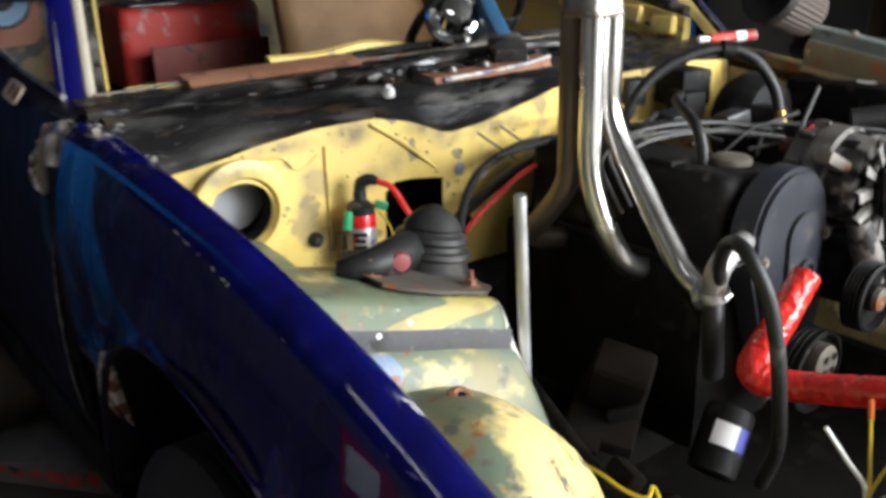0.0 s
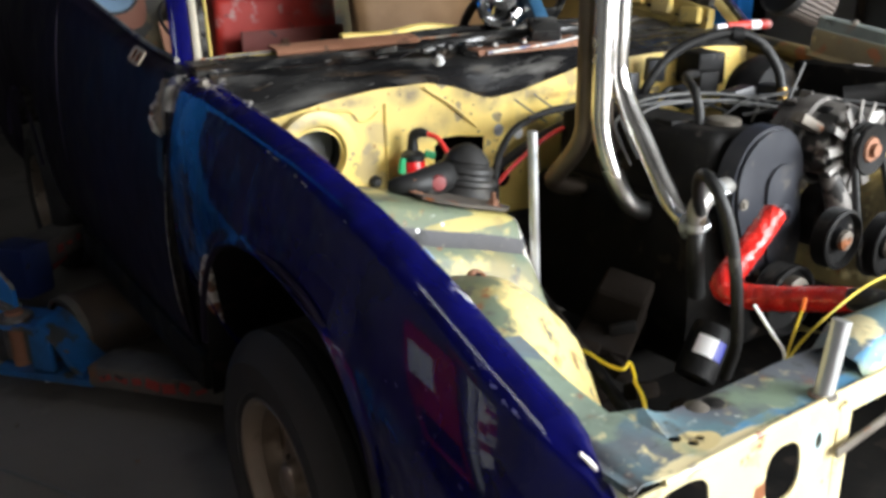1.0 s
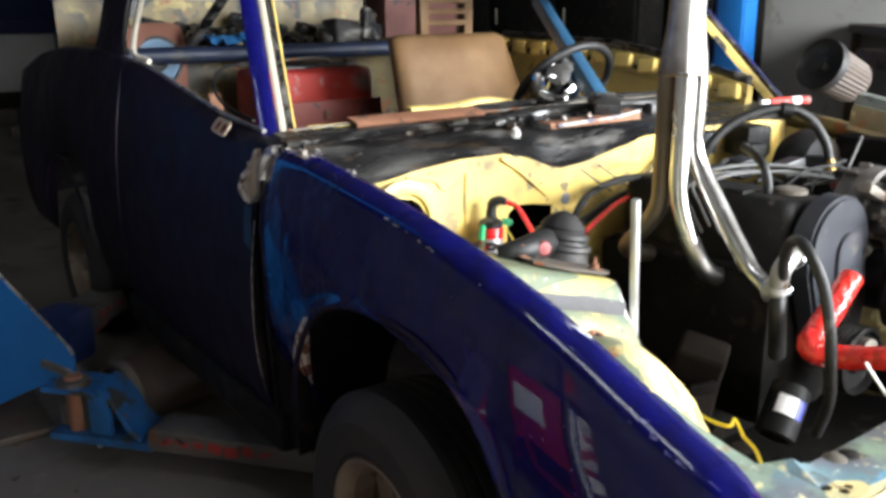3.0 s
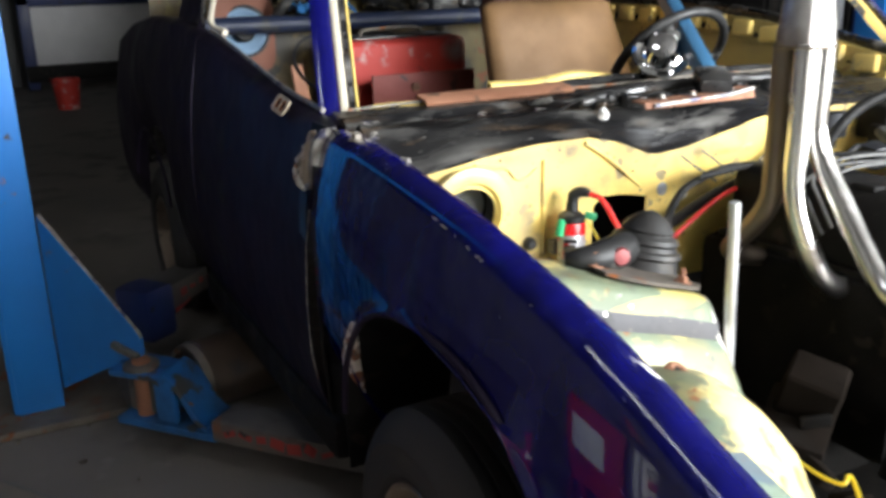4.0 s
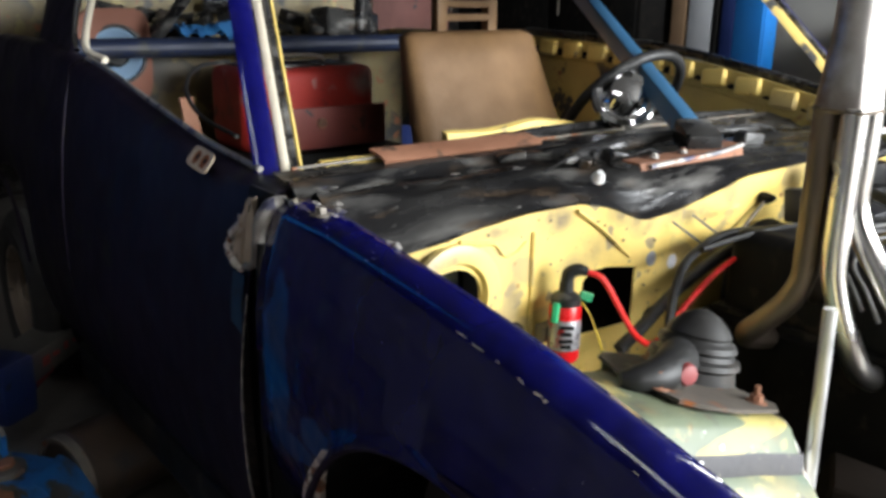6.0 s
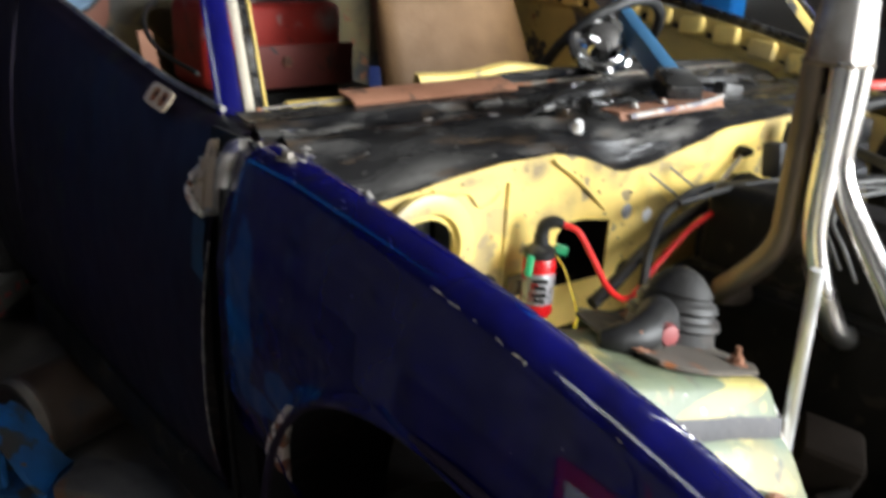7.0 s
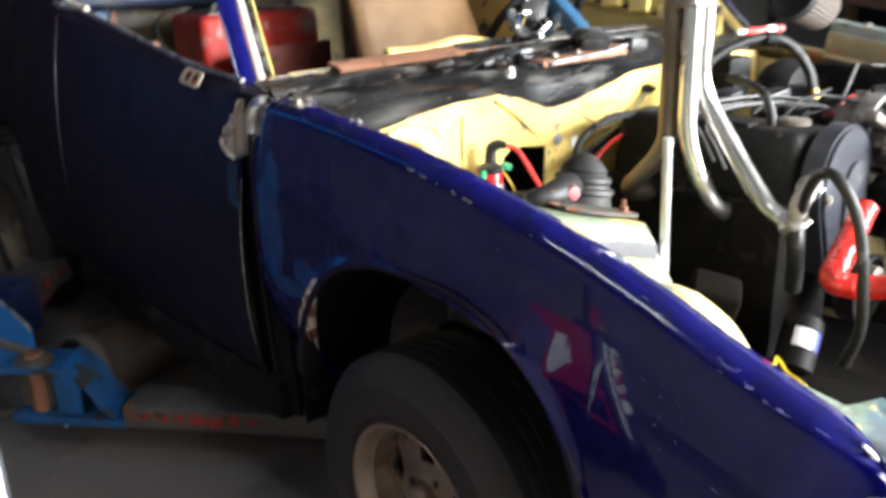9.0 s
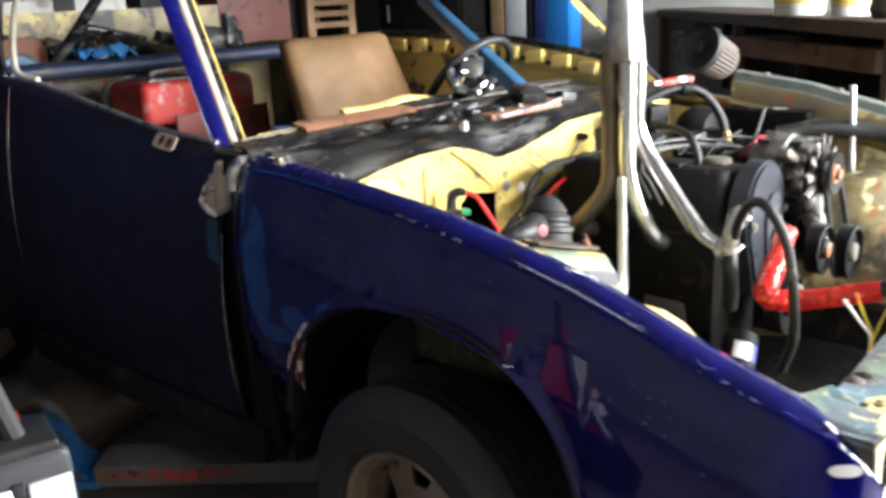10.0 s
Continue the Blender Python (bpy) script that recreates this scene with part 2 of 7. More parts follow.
red_can = surf("worn_red_enamel", [(0.52, 0.035, 0.022), (0.40, 0.025, 0.018)], 7, 0.55, bump=0.2, spot_edge=0.12,
               smudges=[(SOOT, (0.80, 2.72, 1.085), (0.34, 0.25, 0.045), 0.95), ((0.50, 0.42, 0.40), (1.06, 2.60, 1.01), (0.10, 0.12, 0.06), 0.9)], spots=[((0.45, 0.33, 0.31), 14, 0.56), (SOOT, 12, 0.60), ((0.12, 0.02, 0.015), 8, 0.55)])
red_wire = surf("red_cable", [(0.68, 0.02, 0.015), (0.6, 0.02, 0.02)], 9, 0.4, bump=0)
grey_wire = surf("grey_cable", [(0.10, 0.10, 0.10), (0.14, 0.14, 0.135)], 9, 0.5, bump=0)
yellow_wire = surf("yellow_cable", [(0.75, 0.55, 0.02), (0.68, 0.5, 0.03)], 9, 0.45, bump=0)
white_wire = surf("white_cable", [(0.72, 0.72, 0.70), (0.65, 0.65, 0.63)], 9, 0.45, bump=0)
green_plastic = surf("green_connector", [(0.03, 0.34, 0.14), (0.04, 0.4, 0.18)], 9, 0.4, bump=0)
cream = surf("cream_primer", [(0.66, 0.60, 0.48), (0.54, 0.48, 0.38)], 12, 0.5, bump=0.15, spots=[(RUST, 26, 0.66)])
chipped = surf("chipped_white_primer", [(0.80, 0.77, 0.72), (0.64, 0.60, 0.54)], 30, 0.45, bump=0.3, spots=[(RUST, 30, 0.55), ((0.03, 0.03, 0.10), 24, 0.54), ((0.06, 0.055, 0.05), 40, 0.57)], contrast=0.15)
grubby_white = surf("grubby_white_board", [(0.36, 0.35, 0.33), (0.26, 0.25, 0.235)], 4, 0.7, bump=0.08, spots=[((0.12, 0.10, 0.08), 8, 0.58)], spot_edge=0.12)
white_paint = surf("white_paint", [(0.72, 0.72, 0.72), (0.80, 0.80, 0.80)], 5, 0.5, bump=0.04)
chrome = surf("chrome", [(0.78, 0.78, 0.78), (0.84, 0.84, 0.84)], 4, 0.08, 1.0, bump=0)
seat_cloth = surf("brown_seat_vinyl", [(0.235, 0.130, 0.052), (0.165, 0.090, 0.038)], 9, 0.65, bump=0.25, grain=90)
lift_dirty = surf("grimy_blue_enamel", [(0.010, 0.11, 0.33), (0.016, 0.075, 0.19)], 9, 0.5, bump=0.1, spots=[((0.05, 0.045, 0.04), 12, 0.58), (RUST, 20, 0.66)], contrast=0.12)
lift_blue = surf("blue_lift_enamel", [(0.012, 0.17, 0.52), (0.010, 0.14, 0.44)], 4, 0.4, bump=0.04, spots=[((0.05, 0.04, 0.035), 14, 0.68), (RUST, 20, 0.70)])
dark_blue = surf("navy_enamel", [(0.012, 0.025, 0.10), (0.015, 0.03, 0.13)], 5, 0.45, bump=0.05, spots=[(SOOT, 12, 0.64)])
bar_blue = surf("grimy_navy_tube", [(0.010, 0.020, 0.060), (0.014, 0.022, 0.05)], 9, 0.5, bump=0.12, spots=[((0.05, 0.05, 0.05), 14, 0.55), (SOOT, 10, 0.52)], spot_edge=0.12)
cage_blue = surf("blue_tube_paint", [(0.03, 0.10, 0.19), (0.04, 0.13, 0.24)], 7, 0.4, bump=0.06, spots=[(RUST, 12, 0.63)])
concrete = surf("oily_concrete", [(0.125, 0.113, 0.100), (0.20, 0.18, 0.16)], 1.6, 0.75, bump=0.25, grain=30, spot_edge=0.2, spots=[((0.03, 0.028, 0.025), 3.2, 0.53), ((0.22, 0.20, 0.18), 9, 0.64)])
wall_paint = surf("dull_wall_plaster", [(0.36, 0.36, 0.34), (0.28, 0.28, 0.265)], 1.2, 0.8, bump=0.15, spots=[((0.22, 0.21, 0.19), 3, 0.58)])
# plaster darkened: light falling off at the back, dark reflection from the front
dark_wall = surf("darkened_wall_plaster", [(0.10, 0.10, 0.10), (0.07, 0.07, 0.07)], 1.2, 0.8, bump=0.15, spots=[((0.09, 0.085, 0.08), 3, 0.6)])
# unseen wall, its grey set for fender reflections and bounced light
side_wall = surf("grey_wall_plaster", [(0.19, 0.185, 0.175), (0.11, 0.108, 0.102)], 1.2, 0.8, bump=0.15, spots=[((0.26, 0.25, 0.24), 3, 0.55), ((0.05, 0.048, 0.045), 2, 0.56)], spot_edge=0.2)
ceiling_paint = surf("dark_ceiling", [(0.10, 0.095, 0.09), (0.07, 0.067, 0.064)], 1.0, 0.85, bump=0.1)
wood = surf("old_shelf_wood", [(0.075, 0.052, 0.034), (0.12, 0.088, 0.06)], 6, 0.75, bump=0.25, spots=[((0.05, 0.035, 0.025), 9, 0.6)])
card = surf("brown_cardboard", [(0.24, 0.15, 0.085), (0.20, 0.125, 0.07)], 4, 0.8, bump=0.08)
light_grey = surf("light_grey_plastic", [(0.40, 0.42, 0.45), (0.46, 0.48, 0.50)], 6, 0.4, bump=0.03)
filter_mesh = surf("pleated_filter_gauze", [(0.055, 0.042, 0.035), (0.088, 0.068, 0.056)], 40, 0.7, bump=0.4, grain=150)
dull_red = surf("dull_red_paint", [(0.34, 0.03, 0.025), (0.26, 0.03, 0.025)], 8, 0.55, bump=0.15, spots=[(SOOT, 14, 0.58)])
speaker_blue = surf("pale_blue_cone", [(0.30, 0.45, 0.62), (0.26, 0.40, 0.56)], 6, 0.5, bump=0.05)

# ---- mesh helpers ----


def part(name, bm, material, parent=None, label="", sharp=35):
    """Links a bmesh as one mesh object under a thing or a part."""
    me = bpy.data.meshes.new(name)
    bmesh.ops.recalc_face_normals(bm, faces=bm.faces)
    bm.to_mesh(me)
    bm.free()
    me.materials.append(material)
    me.shade_smooth()
    me.set_sharp_from_angle(angle=radians(sharp))
    ob = new(name, me)
    ob.parent = parent
    if label:
        tagged(ob, label)
    return ob


def thing(name, label, category, where=(0, 0, 0), group="", kind=""):
    """An empty at a thing's base, whose children are its parts (built in world coordinates)."""
    ob = new(name)
    ob.empty_display_size = 0.05
    return tagged(ob, label, category, group, kind)


def solid(name, bm, material, label, category, group="", kind=""):
    return tagged(part(name, bm, material), label, category, group, kind)


def box(c, s, rot=(0, 0, 0), bev=0.004, bm=None, seg=2):
    bm = bm or bmesh.new()
    m = Matrix.LocRotScale(c, Euler([radians(a) for a in rot]), None)
    vs = bmesh.ops.create_cube(bm, size=1.0, matrix=m @ Matrix.Diagonal((*s, 1)))["verts"]
    if bev:
        es = {e for v in vs for e in v.link_edges}
        bmesh.ops.bevel(bm, geom=list(es), offset=min(bev, 0.45 * min(s)), segments=seg, affect="EDGES", profile=0.6)
    return bm


def turned(axis):
    return Vector((0, 0, 1)).rotation_difference(Vector(axis).normalized()).to_matrix().to_4x4()


def lathe(profile, at=(0, 0, 0), axis=(0, 0, 1), n=28, bm=None, closed=False):
    """Turns (radius, height) pairs round an axis through at."""
    bm = bm or bmesh.new()
    m = Matrix.Translation(at) @ turned(axis)
    rings = []
    for r, h in profile:
        if r < 1e-5:
            rings.append([bm.verts.new(m @ Vector((0, 0, h)))])
        else:
            rings.append([bm.verts.new(m @ Vector((r * math.cos(a), r * math.sin(a), h))) for a in (2 * math.pi * k / n for k in range(n))])
    pairs = list(zip(rings, rings[1:])) + ([(rings[-1], rings[0])] if closed else [])
    for a, b in pairs:
        for k in range(n):
            q = [a[k % len(a)], a[(k + 1) % len(a)], b[(k + 1) % len(b)], b[k % len(b)]]
            q = list(dict.fromkeys(q))
            if len(q) > 2:
                bm.faces.new(q)
    return bm


def rod(p0, p1, r, r1=None, n=16, bm=None, bev=0.0):
    d = (Vector(p1) - Vector(p0)).length
    r1 = r if r1 is None else r1
    b = bev or 0.08 * min(r, r1)
    return lathe([(0, 0), (r - b, 0), (r, b), (r1, d - b), (r1 - b, d), (0, d)], p0, Vector(p1) - Vector(p0), n, bm)


def spline(pts, steps=6):
    """Points of a smooth curve through pts."""
    p = [Vector(q) for q in pts]
    p = [2 * p[0] - p[1], *p, 2 * p[-1] - p[-2]]
    out = []
    for a, b, c, d in zip(p, p[1:], p[2:], p[3:]):
        for k in range(steps):
            t = k / steps
            out.append(0.5 * (2 * b + (c - a) * t + (2 * a - 5 * b + 4 * c - d) * t * t + (3 * b - a - 3 * c + d) * t**3))
    return out + [p[-2]]


def pipe(pts, r, n=12, steps=6, bm=None, caps=True, wob=0.0, hollow=False):
    """A round tube along a smooth curve; r may be a list, one for each given point."""
    bm = bm or bmesh.new()
    line = spline(pts, steps)
    rs = r if isinstance(r, (list, tuple)) else [r] * len(pts)
    up = Vector((0.31, 0.17, 0.93))
    rings = []
    for k, p in enumerate(line):
        d = (line[min(k + 1, len(line) - 1)] - line[max(k - 1, 0)]).normalized()
        side = up - d * up.dot(d)
        side.normalize()
        up = side
        other = d.cross(side)
        f = k / steps
        i = min(int(f), len(rs) - 2)
        rr = rs[i] + (rs[i + 1] - rs[i]) * (f - i) + (wob * random.uniform(-1, 1) if wob else 0)
        rings.append([bm.verts.new(p + rr * (math.cos(a) * side + math.sin(a) * other)) for a in (2 * math.pi * j / n for j in range(n))])
    for a, b in zip(rings, rings[1:]):
        for k in range(n):
            bm.faces.new((a[k], a[(k + 1) % n], b[(k + 1) % n], b[k]))
    if caps:
        for ring in (rings[0], rings[-1]):
            if hollow:
                mid = sum((v.co for v in ring), Vector()) / n
                ins = [bm.verts.new(mid + 0.8 * (v.co - mid)) for v in ring]
                for k in range(n):
                    bm.faces.new((ring[k], ring[(k + 1) % n], ins[(k + 1) % n], ins[k]))
                inward = (line[1] - line[0]).normalized() if ring is rings[0] else (line[-2] - line[-1]).normalized()
                deep = [bm.verts.new(v.co + 0.04 * inward) for v in ins]
                for k in range(n):
                    bm.faces.new((ins[k], ins[(k + 1) % n], deep[(k + 1) % n], deep[k]))
                bm.faces.new(deep)
            else:
                bm.faces.new(ring)
    return bm


def sheet(rows, thick=0.0015, bm=None):
    """A sheet through rows of points, with thickness."""
    bm = bm or bmesh.new()
    vs = [[bm.verts.new(p) for p in row] for row in rows]
    fs = [bm.faces.new((a[k], a[k + 1], b[k + 1], b[k])) for a, b in zip(vs, vs[1:]) for k in range(len(a) - 1)]
    if thick:
        bmesh.ops.recalc_face_normals(bm, faces=fs)
        bmesh.ops.solidify(bm, geom=fs, thickness=thick)
    return bm


def circle2(cx, cy, r, n=24, ry=None, power=2.0):
    out = []
    for k in range(n):
        c, s = math.cos(2 * math.pi * k / n), math.sin(2 * math.pi * k / n)
        out.append((cx + r * math.copysign(abs(c) ** (2 / power), c), cy + (ry or r) * math.copysign(abs(s) ** (2 / power), s)))
    return out


def plate(outline, holes=(), thick=0.003, place=lambda u, v: Vector((u, 0, v)), bm=None):
    """A flat plate with holes, from outlines in (u, v), laid into space by place(), then thickened."""
    bm = bm or bmesh.new()
    edges = []
    for loop in (outline, *holes):
        vs = [bm.verts.new((u, v, 0)) for u, v in loop]
        edges += [bm.edges.new((vs[k], vs[(k + 1) % len(vs)])) for k in range(len(vs))]
    got = bmesh.ops.triangle_fill(bm, edges=edges, use_beauty=True, normal=(0, 0, 1))
    fs = [g for g in got["geom"] if isinstance(g, bmesh.types.BMFace)]
    for v in {v for f in fs for v in f.verts}:
        v.co = place(v.co.x, v.co.y)
    bmesh.ops.recalc_face_normals(bm, faces=fs)
    bmesh.ops.solidify(bm, geom=fs, thickness=thick)
    return bm


def along(xs, table):
    """Smooth reading of a table of (x, y)."""
    a, b = zip(*table)
    return float(np.interp(xs, a, b))


def bolt(at, axis, r=0.007, h=0.006, parent=None, material=None, name="bolt", washer=True):
    bm = lathe([(0, h), (r * 0.9, h), (r, h * 0.8), (r, 0)], at, axis, 6)
    if washer:
        lathe([(0, 0.002), (r * 1.6, 0.002), (r * 1.6, -0.001), (0, -0.001)], at, axis, 14, bm)
    return part(name, bm, material or dirty_metal, parent)

# ---- the workshop ----
X0, X1, Y0, Y1, H = -3.6, 5.6, -3.0, 12.5, 3.6
tagged(part("floor", box(((X0 + X1) / 2, (Y0 + Y1) / 2 - 4, -0.06), (X1 - X0 + 8, Y1 - Y0 + 12, 0.12), bev=0), concrete), "dark oil-stained concrete workshop floor", "floor", kind="structure")
tagged(part("ceiling", box(((X0 + X1) / 2, (Y0 + Y1) / 2, H + 0.06), (X1 - X0 + 0.4, Y1 - Y0 + 0.4, 0.12), bev=0), ceiling_paint), "dark workshop ceiling", "ceiling", kind="structure")
tagged(part("wall_back", box(((X0 + X1) / 2, Y1 + 0.1, H / 2), (X1 - X0 + 0.4, 0.2, H), bev=0), dark_wall), "plastered back wall with its dimness put into the tone", "wall", kind="structure")
tagged(part("wall_right_side", box((X0 - 0.1, (Y0 + Y1) / 2, H / 2), (0.2, Y1 - Y0, H), bev=0), side_wall), "unseen grey side wall toned for the fender's reflections", "wall", kind="structure")
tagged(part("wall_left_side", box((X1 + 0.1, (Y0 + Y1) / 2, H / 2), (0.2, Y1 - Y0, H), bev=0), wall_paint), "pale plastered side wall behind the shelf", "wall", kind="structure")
# unseen front wall, added to shape the daylight round the open door
# DX0 sets how much sky reaches the fender's side
DX0, DX1, DZ = -0.6, 4.9, 3.1
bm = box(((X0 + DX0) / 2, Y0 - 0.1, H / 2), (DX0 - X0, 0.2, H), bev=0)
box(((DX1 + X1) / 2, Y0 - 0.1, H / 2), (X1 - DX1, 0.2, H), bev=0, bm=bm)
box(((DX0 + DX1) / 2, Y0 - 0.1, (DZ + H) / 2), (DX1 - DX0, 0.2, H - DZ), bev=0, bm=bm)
tagged(part("wall_front", bm, dark_wall), "unseen front wall added round the daylight opening", "wall", kind="structure")

# ---- the car: body ----
car = thing("car", "stripped blue and yellow car with bonnet, glass and lamps removed", "car")
MID = 0.82


def mirror(p):
    return (2 * MID - p[0], *p[1:])


RIDGE = [(-0.05, 0.697), (0.0, 0.733), (0.05, 0.748), (0.1, 0.763), (0.2, 0.797), (0.3, 0.835), (0.4, 0.868), (0.5, 0.894), (0.6, 0.916), (0.7, 0.936), (0.8, 0.952), (0.9, 0.966), (1.0, 0.979), (1.1, 0.991), (1.24, 1.0)]
SECTION = [(0.056, -0.034), (0.055, -0.008), (0.050, -0.002), (0.030, 0.0), (0.012, -0.003), (0.003, -0.008), (-0.003, -0.0122), (-0.0068, -0.0158), (-0.0095, -0.0195), (-0.0115, -0.0235), (-0.0135, -0.029), (-0.0175, -0.040), (-0.0245, -0.062), (-0.0360, -0.10), (-0.049, -0.17)]
AY, AZ, AR = 0.722, 0.395, 0.372


def fender_panel(flip):
    ys = sorted([AY - AR - 0.0005, AY - AR + 0.0005, AY + AR - 0.0005, AY + AR + 0.0005] + [-0.05 + k * (1.225 + 0.05) / 46 for k in range(47)])
    rows = []
    for y in ys:
        z = along(y, RIDGE)
        nose = max(0.0, 0.10 - y) / 0.11
        inner = 0.056 - 0.026 * min(1.0, max(0.0, (0.06 - y) / 0.06))
        row = [(min(x + 0.022 * nose**2 * (x < 0.02), inner), y - (0.01 * nose if x < 0 else 0), z + dz - 0.012 * nose**3) for x, dz in SECTION]
        inside = abs(y - AY) < AR
        low = AZ + AR * (max(0.0, 1 - (abs(y - AY) / AR) ** 2.4)) ** (1 / 2.4) if inside else 0.27
        z1 = row[-1][2]
        for k in range(1, 9):
            f = k / 8
            zz = z1 + (low - z1) * f
            bulge = -0.050 + 0.010 * max(0, (z1 - zz) / 0.3) ** 1.6
            lip = -0.012 * math.exp(-((zz - low) / 0.02) ** 2) if inside else 0
            tuck = 0.05 * min(1.6, max(0.0, (0.61 - zz) / 0.14)) ** 1.4 * min(1.0, max(0.0, (y - 0.95) / 0.1))
            row.append((bulge + lip + tuck + 0.026 * nose**2, row[-1][1], zz))
        rows.append([mirror(p) for p in row] if flip else row)
    return sheet(rows, 0)


fender = part("front_fender", fender_panel(False), blue, car, "glossy deep blue front fender with chipped paint and a pale blue patch", sharp=60)
fender.modifiers.new("thickness", "SOLIDIFY").thickness = 0.002
# rolled lip of the wheel arch, with bare rusty stretch at its rear end
lip = [(-0.052, AY + AR * math.copysign(abs(math.cos(a)) ** (2 / 2.4), math.cos(a)), AZ + AR * abs(math.sin(a)) ** (2 / 2.4)) for a in (radians(d) for d in range(8, 173, 4))]
part("arch_lip", pipe(lip, 0.007, 8, 2), blue_door, fender)
rows = []
for k in range(17):
    z = 0.45 + 0.24 * k / 16
    y = along(z, [(0.45, 1.105), (0.50, 1.098), (0.54, 1.085), (0.60, 1.060), (0.64, 1.038), (0.69, 1.004)])
    x = along(z, [(0.45, 0.006), (0.50, -0.014), (0.54, -0.032), (0.58, -0.046), (0.62, -0.051), (0.69, -0.050)])
    j = 0.004 * noise.noise((14 * z, 3, 1))
    w = math.sin(3.1416 * (0.06 + 0.88 * k / 16))
    rows.append([(x - 0.008 + j, y + 0.009 * w, z), (x - 0.006, y - 0.004 + j, z), (x + 0.009 * w + 2 * j, y - 0.009, z), (x + 0.018 * w + 2 * j, y - 0.006, z), (x + 0.027 * w + 3 * j, y + 0.005, z)])
part("chipped_arch_edge", sheet(rows, 0.002), chipped, fender, "chipped white and rusty edge of the wheel arch")
part("nose_lip", pipe([(0.012, 0.012, 0.737), (0.022, 0.006, 0.725), (0.030, 0.0, 0.711), (0.038, -0.012, 0.690), (0.042, -0.030, 0.662), (0.040, -0.045, 0.63)], [0.002, 0.003, 0.004, 0.004, 0.004, 0.003], 10, wob=0.0006), chipped, fender, "chipped white lip at the fender's nose")
# inner wheel house
rows = []
for k in range(25):
    a = radians(-6 + 192 * k / 24)
    c, q = math.cos(a), math.sin(a)
    rows.append([(x, AY + (AR + 0.004) * math.copysign(abs(c) ** (2 / 2.4), c), AZ + (AR + dz) * math.copysign(abs(q) ** (2 / 2.4), q)) for x, dz in ((-0.046, 0.004), (0.02, -0.004), (0.10, -0.03), (0.18, -0.08))])
part("wheel_house", sheet(rows, 0.003), black_metal, car, "black inner wheel house")
far_fender = part("front_fender", fender_panel(True), grimy_yellow, car, "far front fender in grimy yellow paint", sharp=60)
far_fender.modifiers.new("thickness", "SOLIDIFY").thickness = 0.002

# door and hinge post
bm = sheet([[(x, y, z) for y in (1.215, 1.30, 1.35)] for x, z in ((0.01, 1.0), (-0.005, 0.9), (-0.005, 0.6), (0.01, 0.28))], 0.01)
part("hinge_post", bm, black_metal, car, "black hinge post between fender and door")
BELT = [(1.30, 0.99), (1.36, 1.003), (1.46, 1.008), (1.65, 1.025), (1.95, 1.072), (2.2, 1.112), (2.45, 1.142), (2.8, 1.165), (3.2, 1.16), (3.6, 1.12), (3.95, 1.05)]


def side_panel(ya, yb, n, low):
    rows = []
    for k in range(n + 1):
        y = ya + (yb - ya) * k / n
        z, lo = along(y, BELT), low(y)
        row = [(0.075, y, z - 0.02), (0.07, y, z - 0.004), (0.05, y, z), (0.03, y, z - 0.004), (0.012, y, z - 0.018)]
        for x, f in ((-0.006, 0.10), (-0.022, 0.22), (-0.034, 0.36), (-0.040, 0.5), (-0.040, 0.64), (-0.034, 0.78), (-0.02, 0.9), (0.0, 1.0)):
            row.append((x, y, z - 0.03 + (lo - z + 0.03) * f))
        rows.append(row)
    return rows


door = part("door", sheet(side_panel(1.312, 2.36, 26, lambda y: 0.34), 0.004), blue_door, car, "dark blue door without mirror or window glass", sharp=50)
# bright chipped front edge of the door and the hinge
edge = side_panel(1.309, 1.312, 1, lambda y: 0.34)[0]
part("chipped_edge", pipe([Vector(p) + Vector((-0.001, 0, 0)) for p in edge[6:12]], [0.002, 0.0016, 0.0022, 0.0014, 0.002, 0.001], 6, 8, wob=0.0008), worn_grey, door, "worn bare edge of the door")
rows = []
for k in range(13):
    f = k / 12
    z = 0.985 - 0.118 * f
    back = along(f, [(0, 1.325), (0.3, 1.342), (0.55, 1.356), (0.75, 1.366), (0.9, 1.357), (1, 1.333)]) + 0.004 * noise.noise((9 * f, 2, 3))
    out = -0.006 - 0.020 * math.sin(2.0 * f) + 0.006 * noise.noise((11 * f, 5, 1))
    rows.append([(0.004 - 0.016 * f, 1.311, z), (out, 1.318, z + 0.002), (out - 0.002, 0.5 * (1.318 + back), z + 0.003 * noise.noise((5 * f, 8, 8))), (out, back - 0.012, z), (0.010 - 0.022 * f, back, z + 0.002)])
part("hinge", sheet(rows, 0.004), bare_tan, door, "bare tan patch at the door's front corner")
rim = [Vector(rows[k][3]) + Vector((-0.001, 0.006, 0)) for k in (3, 5, 6, 7, 8, 9, 10)] + [Vector(rows[11][2]) + Vector((-0.002, 0, -0.002)), Vector(rows[12][1]) + Vector((-0.002, 0, -0.002))]
part("crumpled_rim", pipe(rim, [0.002, 0.004, 0.005, 0.006, 0.007, 0.008, 0.008, 0.007, 0.005], 10, 6, wob=0.0022), chipped, door, "crumpled white edge of the bare patch")
for k in range(5):
    c = Vector(rim[2 + k]) + Vector((0.002, random.uniform(-0.006, 0.006), random.uniform(-0.012, -0.002)))
    part("flake", box(c, (0.008, random.uniform(0.010, 0.020), random.uniform(0.008, 0.014)), (random.uniform(-40, 40), random.uniform(-30, 30), random.uniform(-30, 30)), 0.003), worn_grey, door)
